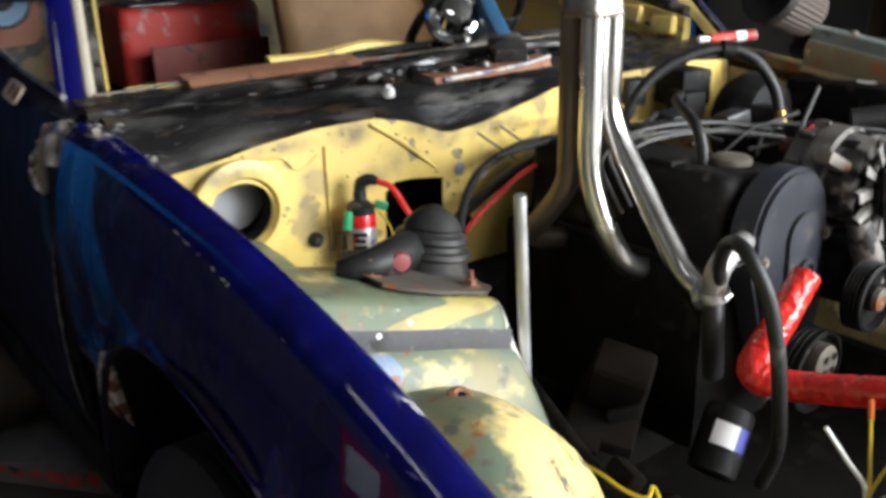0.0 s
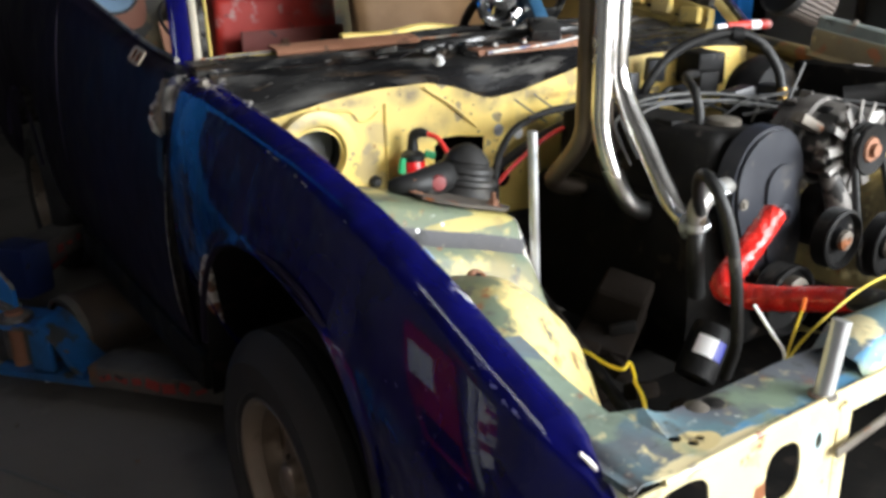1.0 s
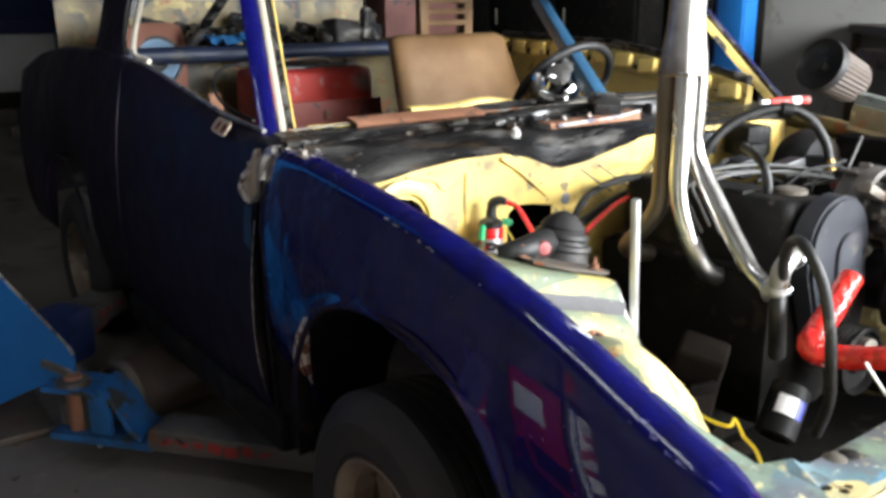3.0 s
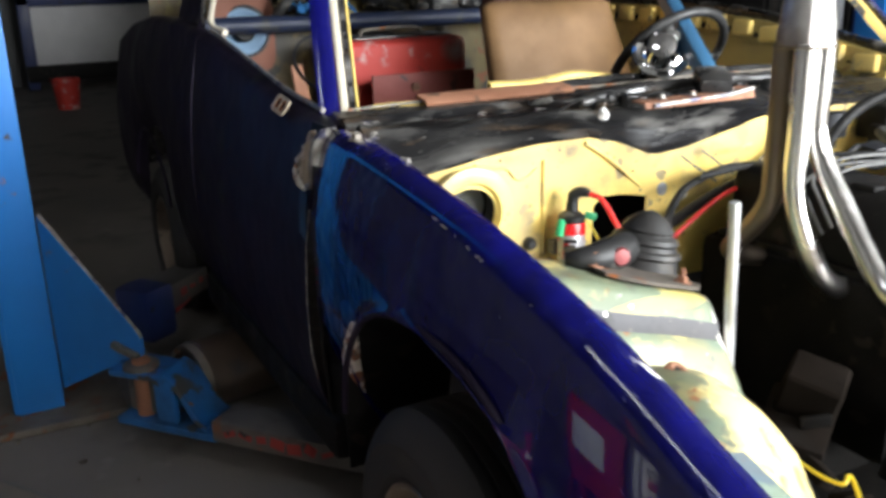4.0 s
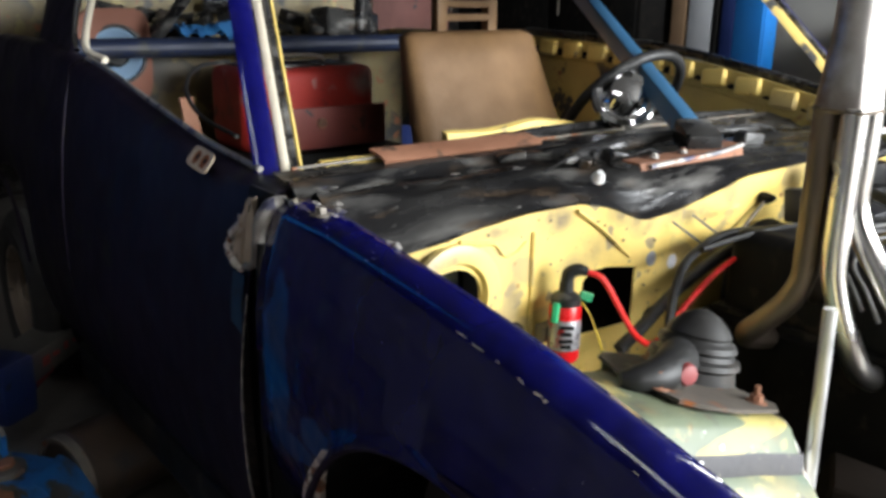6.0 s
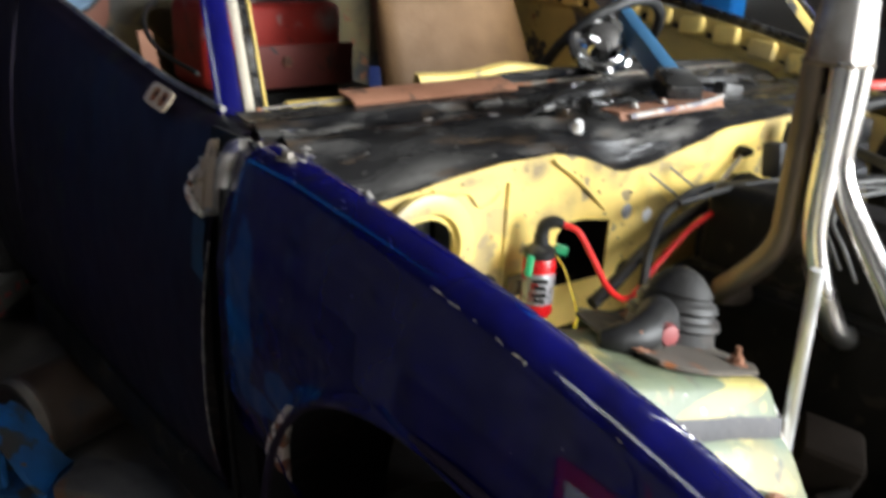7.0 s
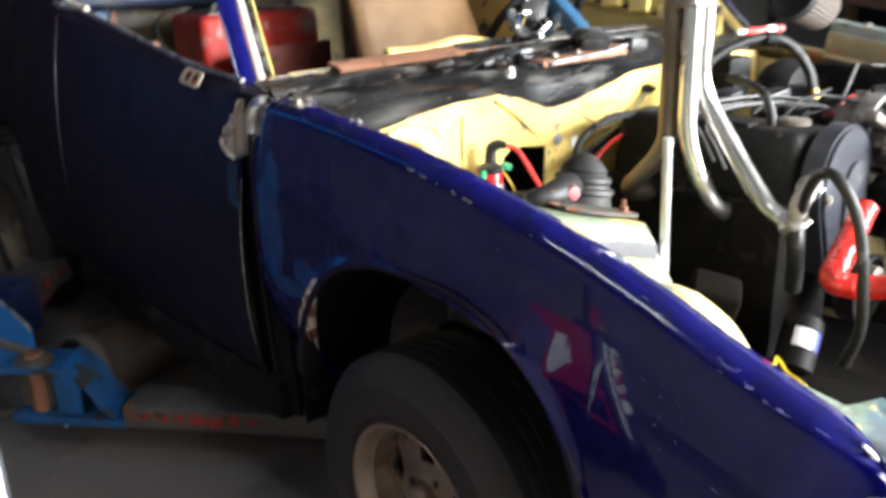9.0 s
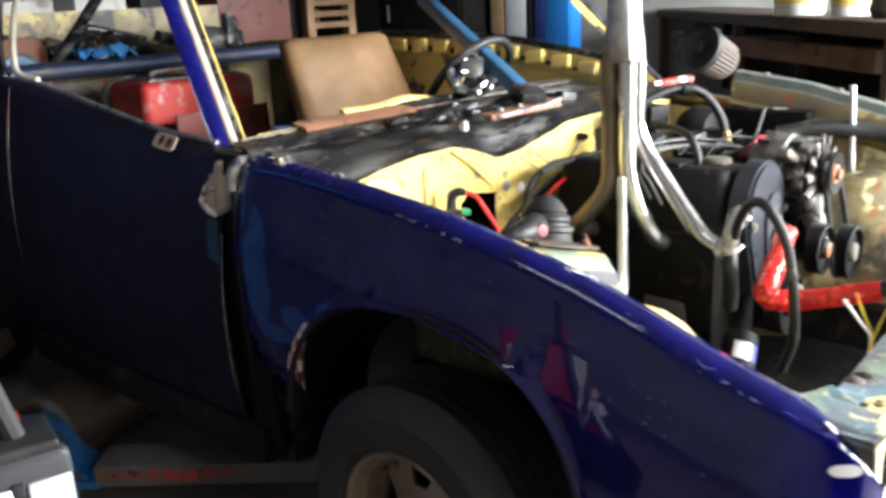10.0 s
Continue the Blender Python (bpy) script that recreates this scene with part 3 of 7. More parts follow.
# upper rolled edge: grey highlights put in through the bare-edge material
part("fender_rear_edge", pipe([(0.020, 1.236, 0.990), (-0.002, 1.246, 0.985), (-0.018, 1.250, 0.962), (-0.026, 1.252, 0.930), (-0.026, 1.262, 0.900), (-0.022, 1.285, 0.882), (-0.022, 1.312, 0.874)], [0.012, 0.015, 0.015, 0.011, 0.008, 0.007, 0.006], 10, wob=0.001), worn_grey, fender, "rolled rear edge of the fender with its highlight painted grey")
part("fender_rear_edge", pipe([(-0.024, 1.240, 0.93), (-0.030, 1.238, 0.88), (-0.036, 1.232, 0.80), (-0.04, 1.228, 0.60), (-0.03, 1.226, 0.40)], [0.009, 0.008, 0.007, 0.006, 0.006], 10), black_metal, fender, "dark lower rear edge of the fender")
part("worn_strip", sheet([[(along(z, [(0.5, -0.0365), (0.66, -0.036), (0.74, -0.033), (0.83, -0.0265), (0.87, -0.020)]), y + 0.004 * noise.noise((8 * z, y, 1)), z) for y in (1.318, 1.34, 1.362)] for z in (0.855, 0.82, 0.78, 0.74, 0.70, 0.66)], 0.001), surf("faded_teal_paint", [(0.012, 0.045, 0.085), (0.008, 0.025, 0.055)], 14, 0.45, bump=0.1, spots=[(SOOT, 20, 0.55)]), door, "faded teal strip behind the door's front edge")
rust_orange = surf("orange_rust", [(0.30, 0.10, 0.03), (0.18, 0.06, 0.025)], 60, 0.8, bump=0.3)


def on_door_top(u, v, up=0.0):
    return Vector((0.006 + 0.62 * v - 0.55 * up, 1.535 + u, 1.010 + 0.78 * v + 0.11 * u + 0.8 * up))


part("mirror_plate", plate(circle2(0, 0, 0.042, 24, 0.021, 5), [circle2(-0.017, 0, 0.014, 10, 0.014, 3), circle2(0.015, 0, 0.013, 10, 0.014, 3)], 0.003, lambda u, v: on_door_top(u, v, 0.004)), bare_tan, door, "bare mirror base with two rusty holes")
for u in (-0.017, 0.015):
    part("rusty_hole", plate(circle2(u, 0, 0.015, 12, 0.0155, 3), [circle2(u + 0.002, 0.002, 0.007, 10, 0.006)], 0.002, lambda a, b: on_door_top(a, b, 0.003)), rust_orange, door, "rusty mirror screw hole")
part("mirror_shadow_plate", plate(circle2(0, 0, 0.036, 16, 0.016, 3), [], 0.002, lambda u, v: on_door_top(u, v, 0.0015)), black_metal, door)
part("window_channel", pipe([(0.055, 1.40, 1.012), (0.055, 1.65, 1.033), (0.055, 1.95, 1.08), (0.055, 2.2, 1.12), (0.055, 2.36, 1.137)], 0.006, 8), worn_grey, door)


def rear_low(y):
    d = abs(y - 3.15) / 0.37
    return 0.38 + 0.36 * (1 - d**2.4) ** (1 / 2.4) if d < 1 else 0.36


# black strip added behind the door's rear gap to keep it dark
part("door_gap_blocker", box((0.045, 2.366, 0.73), (0.05, 0.05, 0.72), bev=0.004), black_metal, car)
part("rear_fender", sheet(side_panel(2.372, 3.95, 40, rear_low), 0.004), blue_door, car, "dark blue rear quarter panel", sharp=50)
part("rear_corner", sheet([[(0.02 + 0.3 * t, 3.95 + 0.10 * math.sin(t * 1.5), z) for t in (0, 0.2, 0.5, 1.0)] for z in (1.04, 0.9, 0.7, 0.45)], 0.004), cowl_black, car)
part("far_rear_quarter", sheet([[mirror(q) for q in row] for row in side_panel(2.372, 3.95, 24, rear_low)], 0.004), grimy_yellow, car, "grimy far rear quarter panel", sharp=50)
bm = pipe([(-0.045, 3.15 + 0.37 * math.cos(a), 0.38 + 0.36 * math.sin(a)) for a in (radians(20 + k * 10) for k in range(15))], 0.006, 6, 2)
part("rear_arch_lip", bm, blue_door, car)
part("sill", box((0.02, 1.85, 0.31), (0.08, 1.2, 0.10), bev=0.02), black_metal, car, "black sill")

# pillars and roof
PB, PD = Vector((0.085, 1.39, 0.985)), Vector((0.27, 0.86, 1.0))


PBF, PDF = Vector((1.66, 1.16, 1.0)), Vector((-0.25, 0.96, 1.0))


def pillar_strip(name, off, w, d, mat, label, base=PB, way=PD, parent=car, top=0.40):
    rows = []
    for k in range(9):
        c = base + way * (top * k / 8) + Vector(off)
        ring = [(c.x - w / 2, c.y, c.z), (c.x - w / 4, c.y - d, c.z), (c.x + w / 4, c.y - d, c.z), (c.x + w / 2, c.y, c.z), (c.x, c.y + d, c.z)]
        ring.append(ring[0])
        rows.append(ring)
    return part(name, sheet(rows, 0), mat, parent, label, sharp=50)


pillar = pillar_strip("windscreen_pillar", (-0.02, 0.0, 0), 0.048, 0.012, blue, "deep blue windscreen pillar")
pillar_strip("pillar_edge", (0.014, -0.004, 0), 0.018, 0.008, cream, "bare cream edge of the pillar", parent=pillar)
pillar_strip("seal", (0.032, 0.0, 0), 0.02, 0.010, cowl_black, "black window seal", parent=pillar)
pillar_strip("inner_flange", (0.046, 0.004, 0), 0.008, 0.008, yellow, "yellow inner flange", parent=pillar)
far_pillar = pillar_strip("windscreen_pillar", (0.0, 0.0, 0), 0.05, 0.014, rib_yellow, "dusty yellow far windscreen pillar", PBF, PDF)
pillar_strip("seal", (0.034, -0.004, 0), 0.022, 0.014, cowl_black, "", PBF, PDF, far_pillar)
pillar_strip("outer_face", (0.058, 0.006, 0), 0.03, 0.014, blue, "deep blue outer face of the pillar", PBF, PDF, far_pillar)
TOP, TOPF = PB + PD * 0.40, PBF + PDF * 0.39
bm = sheet([[(TOP.x + (TOPF.x - TOP.x) * k / 8, (TOP.y + (TOPF.y - TOP.y) * k / 8) * (1 - f) + y * f, z - 0.03 * ((k - 4) / 4) ** 2) for k in range(9)] for f, y, z in ((0, 0, 1.39), (0.6, 1.9, 1.42), (1, 2.4, 1.42), (1, 2.75, 1.40))], 0.006)
part("roof", bm, blue_door, car, "dark blue roof")
# quarter window frame: bright curved edge
part("rear_window_frame", pipe([(0.10, 2.36, 1.13), (0.08, 2.44, 1.15), (0.10, 2.50, 1.20), (0.15, 2.58, 1.29), (0.2, 2.62, 1.40)], 0.010, 8), cream, car, "bare metal edge of the rear side window")
part("rear_window_trim", pipe([(0.06, 2.46, 1.15), (0.075, 2.52, 1.19), (0.12, 2.61, 1.29), (0.17, 2.66, 1.40)], 0.007, 8), chrome, car)
part("rear_pillar", sheet([[(0.05 + 0.12 * f, 2.50 + a + 0.18 * f, 1.14 + 0.26 * f) for a in (0, 0.15, 0.32)] for f in (0, 0.33, 0.66, 1)], 0.01), blue_door, car)

# scuttle (cowl) and firewall
EDGE = [(0.06, 0.905), (0.15, 0.919), (0.26, 0.943), (0.39, 0.957), (0.51, 0.958), (0.60, 0.937), (0.68, 0.903), (0.76, 0.912), (0.84, 0.932), (0.96, 0.962), (1.2, 0.968), (1.45, 0.966), (1.58, 0.955)]
xs = [0.06 + (1.58 - 0.06) * k / 60 for k in range(61)]


def edge_y(x):
    return 1.085 + 0.045 * max(0.0, (0.22 - x) / 0.16) - 0.035 * along(x, [(0.6, 0), (0.9, 1), (1.6, 1)])


rows = [[(x, edge_y(x) - 0.001, along(x, EDGE) - 0.001) for x in xs], [(x, edge_y(x) + 0.010, along(x, EDGE) + 0.006) for x in xs],
        [(x, edge_y(x) + 0.035, along(x, EDGE) * 0.45 + 0.55 * 0.992) for x in xs], [(x, edge_y(x) + 0.075, 0.992) for x in xs],
        [(x, 1.22, 1.0) for x in xs], [(x, 1.262, 0.985) for x in xs], [(x, 1.285, 0.987) for x in xs], [(x, 1.31, 1.005) for x in xs], [(x, 1.365, 1.012) for x in xs]]
fine = []
for k in range(len(rows) - 1):
    for j in range(6):
        f = j / 6
        fine.append([Vector(a).lerp(Vector(b), f) for a, b in zip(rows[k], rows[k + 1])])
fine.append([Vector(p) for p in rows[-1]])
for k, row in enumerate(fine):
    amount = min(1.0, max(0.0, (k - 6) / 8))
    wide = []
    for a, b in zip(row, row[1:]):
        wide += [a, a.lerp(b, 0.5)]
    wide.append(row[-1])
    fine[k] = [(x, y + 0.003 * amount * noise.noise((9 * x, 9 * y, 1)), z + amount * (0.006 * noise.noise((7 * x, 16 * y, 2)) + 0.004 * noise.noise((12 * x, 55 * y, 7)) + 0.0022 * noise.noise((50 * x, 70 * y, 4)))) for x, y, z in wide]
cowl = part("scuttle_panel", sheet(fine, 0.004), cowl_black, car, "sooty black scuttle panel under the windscreen opening", sharp=60)
part("windscreen_lip", pipe([(0.10, 1.372, 1.013), (0.3, 1.371, 1.016), (0.6, 1.369, 1.014), (1.0, 1.369, 1.016), (1.54, 1.372, 1.013)], 0.003, 6, wob=0.001), dirty_metal, cowl, "dull chipped windscreen lip")
for x, y, r in ((0.088, 1.252, 0.014), (0.108, 1.243, 0.008), (0.075, 1.225, 0.010), (0.34, 1.22, 0.012), (0.47, 1.20, 0.014), (0.60, 1.22, 0.010)):
    rim = [(r * random.uniform(0.6, 1.1) * math.cos(a), 0.55 * r * random.uniform(0.6, 1.1) * math.sin(a)) for a in (2 * math.pi * k / 9 for k in range(9))]
    tilt = -0.55 if y < 1.15 else 0.0
    part("paint_flake", plate(rim, [], 0.001, lambda u, v: Vector((x + u, y + v, (0.984 if y < 1.15 else 1.004) - tilt * v))), worn_grey, cowl)
# grimy clutter along the scuttle
for k in range(11):
    x, y = 0.52 + 0.075 * k + random.uniform(-0.02, 0.02), random.uniform(1.13, 1.30)
    part("grimy_lump", box((x, y, 1.006), (random.uniform(0.03, 0.09), random.uniform(0.02, 0.05), random.uniform(0.012, 0.034)), (random.uniform(-12, 12), random.uniform(-15, 15), random.uniform(-40, 40)), 0.008, seg=3), cowl_black, cowl)
for k in range(5):
    x, y = 0.48 + 0.16 * k, random.uniform(1.12, 1.28)
    part("loose_wire", pipe([(x, y, 1.005), (x + 0.05, y + random.uniform(-0.04, 0.04), 1.03), (x + 0.11, y + random.uniform(-0.04, 0.04), 1.022), (x + 0.16, y, 1.004)], 0.0025, 6), rubber, cowl)
# firewall with its openings
outline = [(0.04, 0.60), (1.60, 0.60)] + [(x, along(x, EDGE) - 0.004) for x in reversed(xs)]
duct, win = circle2(0.232, 0.825, 0.060, 32, 0.056), [(0.528, 0.70), (0.528, 0.806), (0.553, 0.823), (0.60, 0.821), (0.668, 0.811), (0.666, 0.70)]
holes = [duct, win, circle2(1.222, 0.922, 0.034, 20, 0.030), circle2(0.72, 0.70, 0.022, 16)]


def on_firewall(u, v):
    bulge = 0.012 * math.exp(-(((u - 0.46) / 0.10) ** 2 + ((v - 0.86) / 0.10) ** 2))
    return Vector((u, edge_y(u) - bulge, v))


firewall = part("firewall", plate(outline, holes, 0.003, on_firewall), yellow, car, "yellow firewall with a duct hole and a square opening", sharp=60)
bm = lathe([(0.098, 0.0), (0.096, -0.010), (0.085, -0.014), (0.066, -0.012), (0.060, 0.0), (0.060, 0.008), (0.070, 0.010)], (0.232, 1.083, 0.828), (0, 1, 0), 36)
part("duct_ring", bm, yellow, firewall, "pressed yellow ring round the duct hole")
part("duct_inside", lathe([(0.066, 0.008), (0.070, 0.06), (0.110, 0.07), (0.11, 0.10), (0.0, 0.105)], (0.232, 1.083, 0.828), (0, 1, 0), 28), black_metal, firewall, "black inside of the duct")
part("blower_cover", lathe([(0.055, 0.0), (0.053, -0.008), (0.030, -0.014), (0.0, -0.015)], (0.262, 1.180, 0.822), (0, 1, 0), 24), light_grey, firewall, "light grey plastic cover deep in the duct")
bm = pipe([(0.385, 1.0785, 0.905), (0.36, 1.0785, 0.888), (0.335, 1.0785, 0.890), (0.315, 1.0785, 0.912), (0.28, 1.0785, 0.918), (0.24, 1.0785, 0.928)], 0.003, 8)
pipe([(0.40, 1.0755, 0.92), (0.40, 1.0755, 0.86), (0.402, 1.0775, 0.72)], 0.0035, 6, bm=bm)
pipe([(0.50, 1.072, 0.945), (0.57, 1.074, 0.90), (0.65, 1.076, 0.835)], 0.004, 6, bm=bm)
pipe([(0.66, 1.078, 0.83), (0.80, 1.070, 0.865), (0.95, 1.05, 0.90)], 0.003, 6, bm=bm)
part("pressed_ribs", bm, yellow, firewall, "pressed swage lines")
for x, z in ((0.30, 0.93), (0.44, 0.935), (0.445, 0.855), (0.47, 0.858), (0.31, 0.845), (0.56, 0.915), (0.58, 0.905), (0.63, 0.87), (0.71, 0.86), (0.69, 0.772), (0.375, 0.735), (0.84, 0.885)):
    bolt((x, edge_y(x) - 0.006, z), (0, -1, 0), random.uniform(0.002, 0.0035), 0.003, firewall, dirty_metal, "fastener", False)
for x, z, mt in ((0.708, 0.822, patina_grey), (0.764, 0.808, white_paint)):
    part("plug", lathe([(0.015, 0.002), (0.010, 0.004), (0, 0.004)], (x, edge_y(x) - 0.002, z), (0, -1, 0), 16), mt, firewall, "pale plug in a firewall hole")
part("firewall_back", box((MID, 1.28, 0.74), (1.5, 0.01, 0.42), bev=0), black_metal, car)
part("grille_bracket", sheet([[(x, 1.335, 1.014), (x, 1.345 + 0.003 * noise.noise((20 * x, 0, 0)), 1.022), (x, 1.39, 1.030)] for x in [0.27 + 0.03 * k for k in range(14)]], 0.006), rust, cowl, "rusty strip along the scuttle")
part("bracket", sheet([[(x, 1.052, 1.004), (x, 1.058, 1.016 + 0.10 * max(0, x - 0.86)), (x, 1.10, 1.018 + 0.10 * max(0, x - 0.86))] for x in [0.64 + 0.031 * k for k in range(11)]], 0.004), rust, cowl, "rusty bracket lying along the scuttle edge")
part("bracket_edge", pipe([(0.66, 1.050, 1.010), (0.76, 1.048, 1.014), (0.86, 1.048, 1.017), (0.94, 1.049, 1.026)], 0.005, 6), worn_grey, cowl, "grey front edge of the bracket")
for x, y in ((0.70, 1.075), (0.79, 1.08), (0.90, 1.078)):
    bolt((x, y, 1.02), (0, 0, 1), 0.006, 0.008, cowl, worn_grey, "bracket_bolt")
bm = sheet([[(x, 1.44, 1.005 + 0.012 * noise.noise((8 * x, 0, 3))), (x, 1.452, 1.030 + 0.02 * noise.noise((6 * x, 0, 5))), (x, 1.468, 1.034 + 0.02 * noise.noise((6 * x, 0, 5))), (x, 1.472, 1.0)] for x in [0.50 + 0.62 * k / 20 for k in range(21)]], 0.003)
part("dashboard_rail", bm, yellow, car, "bare yellow dashboard rail")
part("dashboard_rail", sheet([[(x, 1.375, 1.008), (x, 1.40, 1.016), (x, 1.42, 1.0)] for x in (0.17, 0.22, 0.28, 0.34)], 0.003), yellow, car, "bent yellow end of the dashboard rail")
part("dashboard_lip", pipe([(0.36, 1.425, 1.002), (0.55, 1.424, 1.010), (0.8, 1.422, 1.016), (1.1, 1.418, 1.016), (1.5, 1.40, 1.012)], [0.008, 0.012, 0.014, 0.014, 0.010], 8, wob=0.002), cowl_black, cowl, "crusted black lip below the dashboard rail")
part("grommet", lathe([(0.015, -0.004), (0.014, 0.010), (0.008, 0.016), (0, 0.017)], (0.368, edge_y(0.368) - 0.004, 0.748), (0, -1, 0), 16), rubber, firewall, "black rubber grommet in the firewall")
part("dashboard_void", sheet([[(x, 1.40, 0.99), (x, 1.43, 0.97), (x, 1.60, 0.93)] for x in (0.12, 0.5, 1.0, 1.5)], 0.003), cowl_black, car)
bm = pipe([(0.56, 1.17, 1.012), (0.66, 1.19, 1.02), (0.80, 1.20, 1.025), (0.98, 1.19, 1.03), (1.2, 1.19, 1.02)], [0.008, 0.014, 0.014, 0.012, 0.01], 10, wob=0.003)
part("wiper_linkage", bm, cowl_black, cowl, "grimy wiper linkage tube")
part("wiper_motor", box((0.66, 1.20, 1.01), (0.09, 0.06, 0.03), (0, 0, 20), 0.012), cowl_black, cowl)
# glint on the scuttle put in as a white knob; the black one is a wiper spindle
part("spindle_and_glint", lathe([(0, 0.018), (0.006, 0.018), (0.010, 0.010), (0.013, 0), (0.0, -0.004)], (0.535, 1.062, 1.0), (-0.3, -0.6, 0.8), 14), white_paint, cowl, "small white knob standing for a bright glint on the scuttle")
part("spindle_and_glint", lathe([(0, 0.03), (0.006, 0.03), (0.012, 0.014), (0.014, 0), (0.0, -0.002)], (1.024, 1.045, 0.905), (0, -1, 0.2), 14), black_metal, cowl)
part("wiper_arm", rod((1.024, 1.035, 0.905), (0.93, 1.03, 0.845), 0.004), dirty_metal, cowl)
bolt((0.022, 1.137, 0.992), (0, 0, 1), 0.010, 0.012, fender, dirty_metal, "fender_bolt")
for y, x, n in ((0.98, 0.045, 4), (1.12, 0.05, 5), (1.175, 0.06, 4)):
    bm = bmesh.new()
    for k in range(n):
        lathe([(0.006 + 0.005 * random.random(), -0.002), (0.004, 0.002), (0.0, 0.0025)], (x + random.uniform(-0.015, 0.015), y + 0.012 * k, along(y, RIDGE) - 0.001), (0, 0, 1), 9, bm)
    part("filler_lump", bm, worn_grey, fender, "flaking light filler at the fender's inner edge")

# paint chips and scratches on the fender


def fender_point(y, s):
    """A point on the fender's skin: s counts along the section, past its end downwards in metres."""
    k = min(int(s), len(SECTION) - 2)
    a, b = Vector(SECTION[k]), Vector(SECTION[k + 1])
    x, dz = a.lerp(b, s - k)
    return Vector((x, y, along(y, RIDGE) + dz))


def chip(bm, y, s, ly, ls, lean=0.0):
    n = 7
    vs = []
    du = fender_point(y, s + 0.05) - fender_point(y, s - 0.05)
    nrm = Vector((0, 1, along(y + 0.05, RIDGE) * 10 - along(y - 0.05, RIDGE) * 10)).cross(du).normalized()
    if nrm.x > 0:
        nrm = -nrm
    du.normalize()
    dy = Vector((0, 1, (along(y + 0.05, RIDGE) - along(y - 0.05, RIDGE)) * 10)).normalized()
    c = fender_point(y, s)
    for k in range(n):
        a = 2 * math.pi * k / n
        q = random.uniform(0.55, 1.0)
        vs.append(bm.verts.new(c + dy * ly * q * math.cos(a) + du * (ls * q * math.sin(a) + lean * ly * math.cos(a)) + nrm * 0.0008))
    bm.faces.new(vs)


scuff = surf("scuffed_blue", [(0.10, 0.11, 0.30), (0.18, 0.18, 0.36)], 60, 0.5, bump=0.1)


def chips(name, spots_, mat):
    for y, s, ly, ls, lean in spots_:
        bm = bmesh.new()
        chip(bm, y, s, ly, ls, lean)
        part(name, bm, mat, fender)


chips("paint_chip", [(0.765, 7.0, 0.016, 0.0014, 0.02), (0.735, 7.2, 0.014, 0.0012, 0.05), (0.700, 7.2, 0.004, 0.0010, 0), (0.660, 7.2, 0.010, 0.0016, -0.1), (0.634, 7.3, 0.010, 0.0018, 0.1), (0.622, 7.4, 0.004, 0.0030, 0.15), (0.497, 7.0, 0.006, 0.0006, 0)], cream)
chips("scratch", [(random.uniform(0.05, 0.34), random.uniform(4.5, 7.5), random.uniform(0.005, 0.018), random.uniform(0.0004, 0.0009), random.uniform(-0.3, 0.3)) for k in range(12)], scuff)
chips("scuff", [(0.145, 6.4, 0.007, 0.0022, 0.3), (0.122, 7.0, 0.005, 0.0018, -0.3), (0.104, 6.5, 0.006, 0.0024, 0.2)], scuff)
chips("scratch", [(random.uniform(0.12, 0.40), random.uniform(12.2, 13.9), random.uniform(0.003, 0.008), random.uniform(0.0006, 0.002), random.uniform(-0.5, 0.5)) for k in range(12)], scuff)
chips("scratch", [(random.uniform(0.85, 1.18), random.uniform(4, 8), random.uniform(0.004, 0.016), random.uniform(0.0005, 0.0012), random.uniform(-0.5, 0.5)) for k in range(7)], scuff)

# engine bay: apron, strut tower, front panel
rows = []
for k in range(25):
    y = 0.10 + 0.98 * k / 24
    zr = along(y, RIDGE) - 0.02
    hump = math.exp(-(((y - 0.37) / 0.19) ** 2))
    drop = max(0, (0.32 - y) / 0.28) ** 1.2
    arch = 0.697 + 0.060 * hump + 0.08 * max(0, (y - 0.6) / 0.4)
    row = [(0.050, y, zr - 0.02), (0.068, y, zr - 0.035 - 0.03 * min(1, y / 0.3)), (0.080, y, max(arch + 0.012, zr - 0.10 - 0.04 * drop)), (0.115, y, arch + 0.020 - 0.03 * drop), (0.16, y, arch + 0.028 * hump - 0.10 * drop), (0.21, y, arch + 0.020 * hump - 0.005 - 0.20 * drop), (0.26, y, arch - 0.022 - 0.24 * drop), (0.305, y, arch - 0.065 - 0.26 * drop), (0.335, y, arch - 0.13 - 0.26 * drop), (0.345, y, arch - 0.24 - 0.2 * drop), (0.35, y, arch - 0.4)]
    narrow = 1 - 0.30 * min(1.0, max(0.0, (0.42 - y) / 0.30))
    row[3:] = [(0.08 + (x - 0.08) * narrow, y_, z) for x, y_, z in row[3:]]
    if y > 0.60:
        row[:3] = [(0.052, y, zr - 0.03), (0.058, y, arch + 0.06), (0.066, y, arch + 0.015)]
    rows.append(row)
apron = part("inner_wing", sheet(rows, 0.003), apron_paint, car, "inner wing in flaking green, yellow and grey paint", sharp=60)
far_rows = [[mirror(p) for p in row] for row in rows]
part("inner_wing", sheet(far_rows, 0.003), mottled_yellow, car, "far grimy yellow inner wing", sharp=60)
LEDGE = [(-0.045, 0.707), (0.06, 0.710), (0.14, 0.722), (0.20, 0.738), (0.28, 0.762)]
rows = []
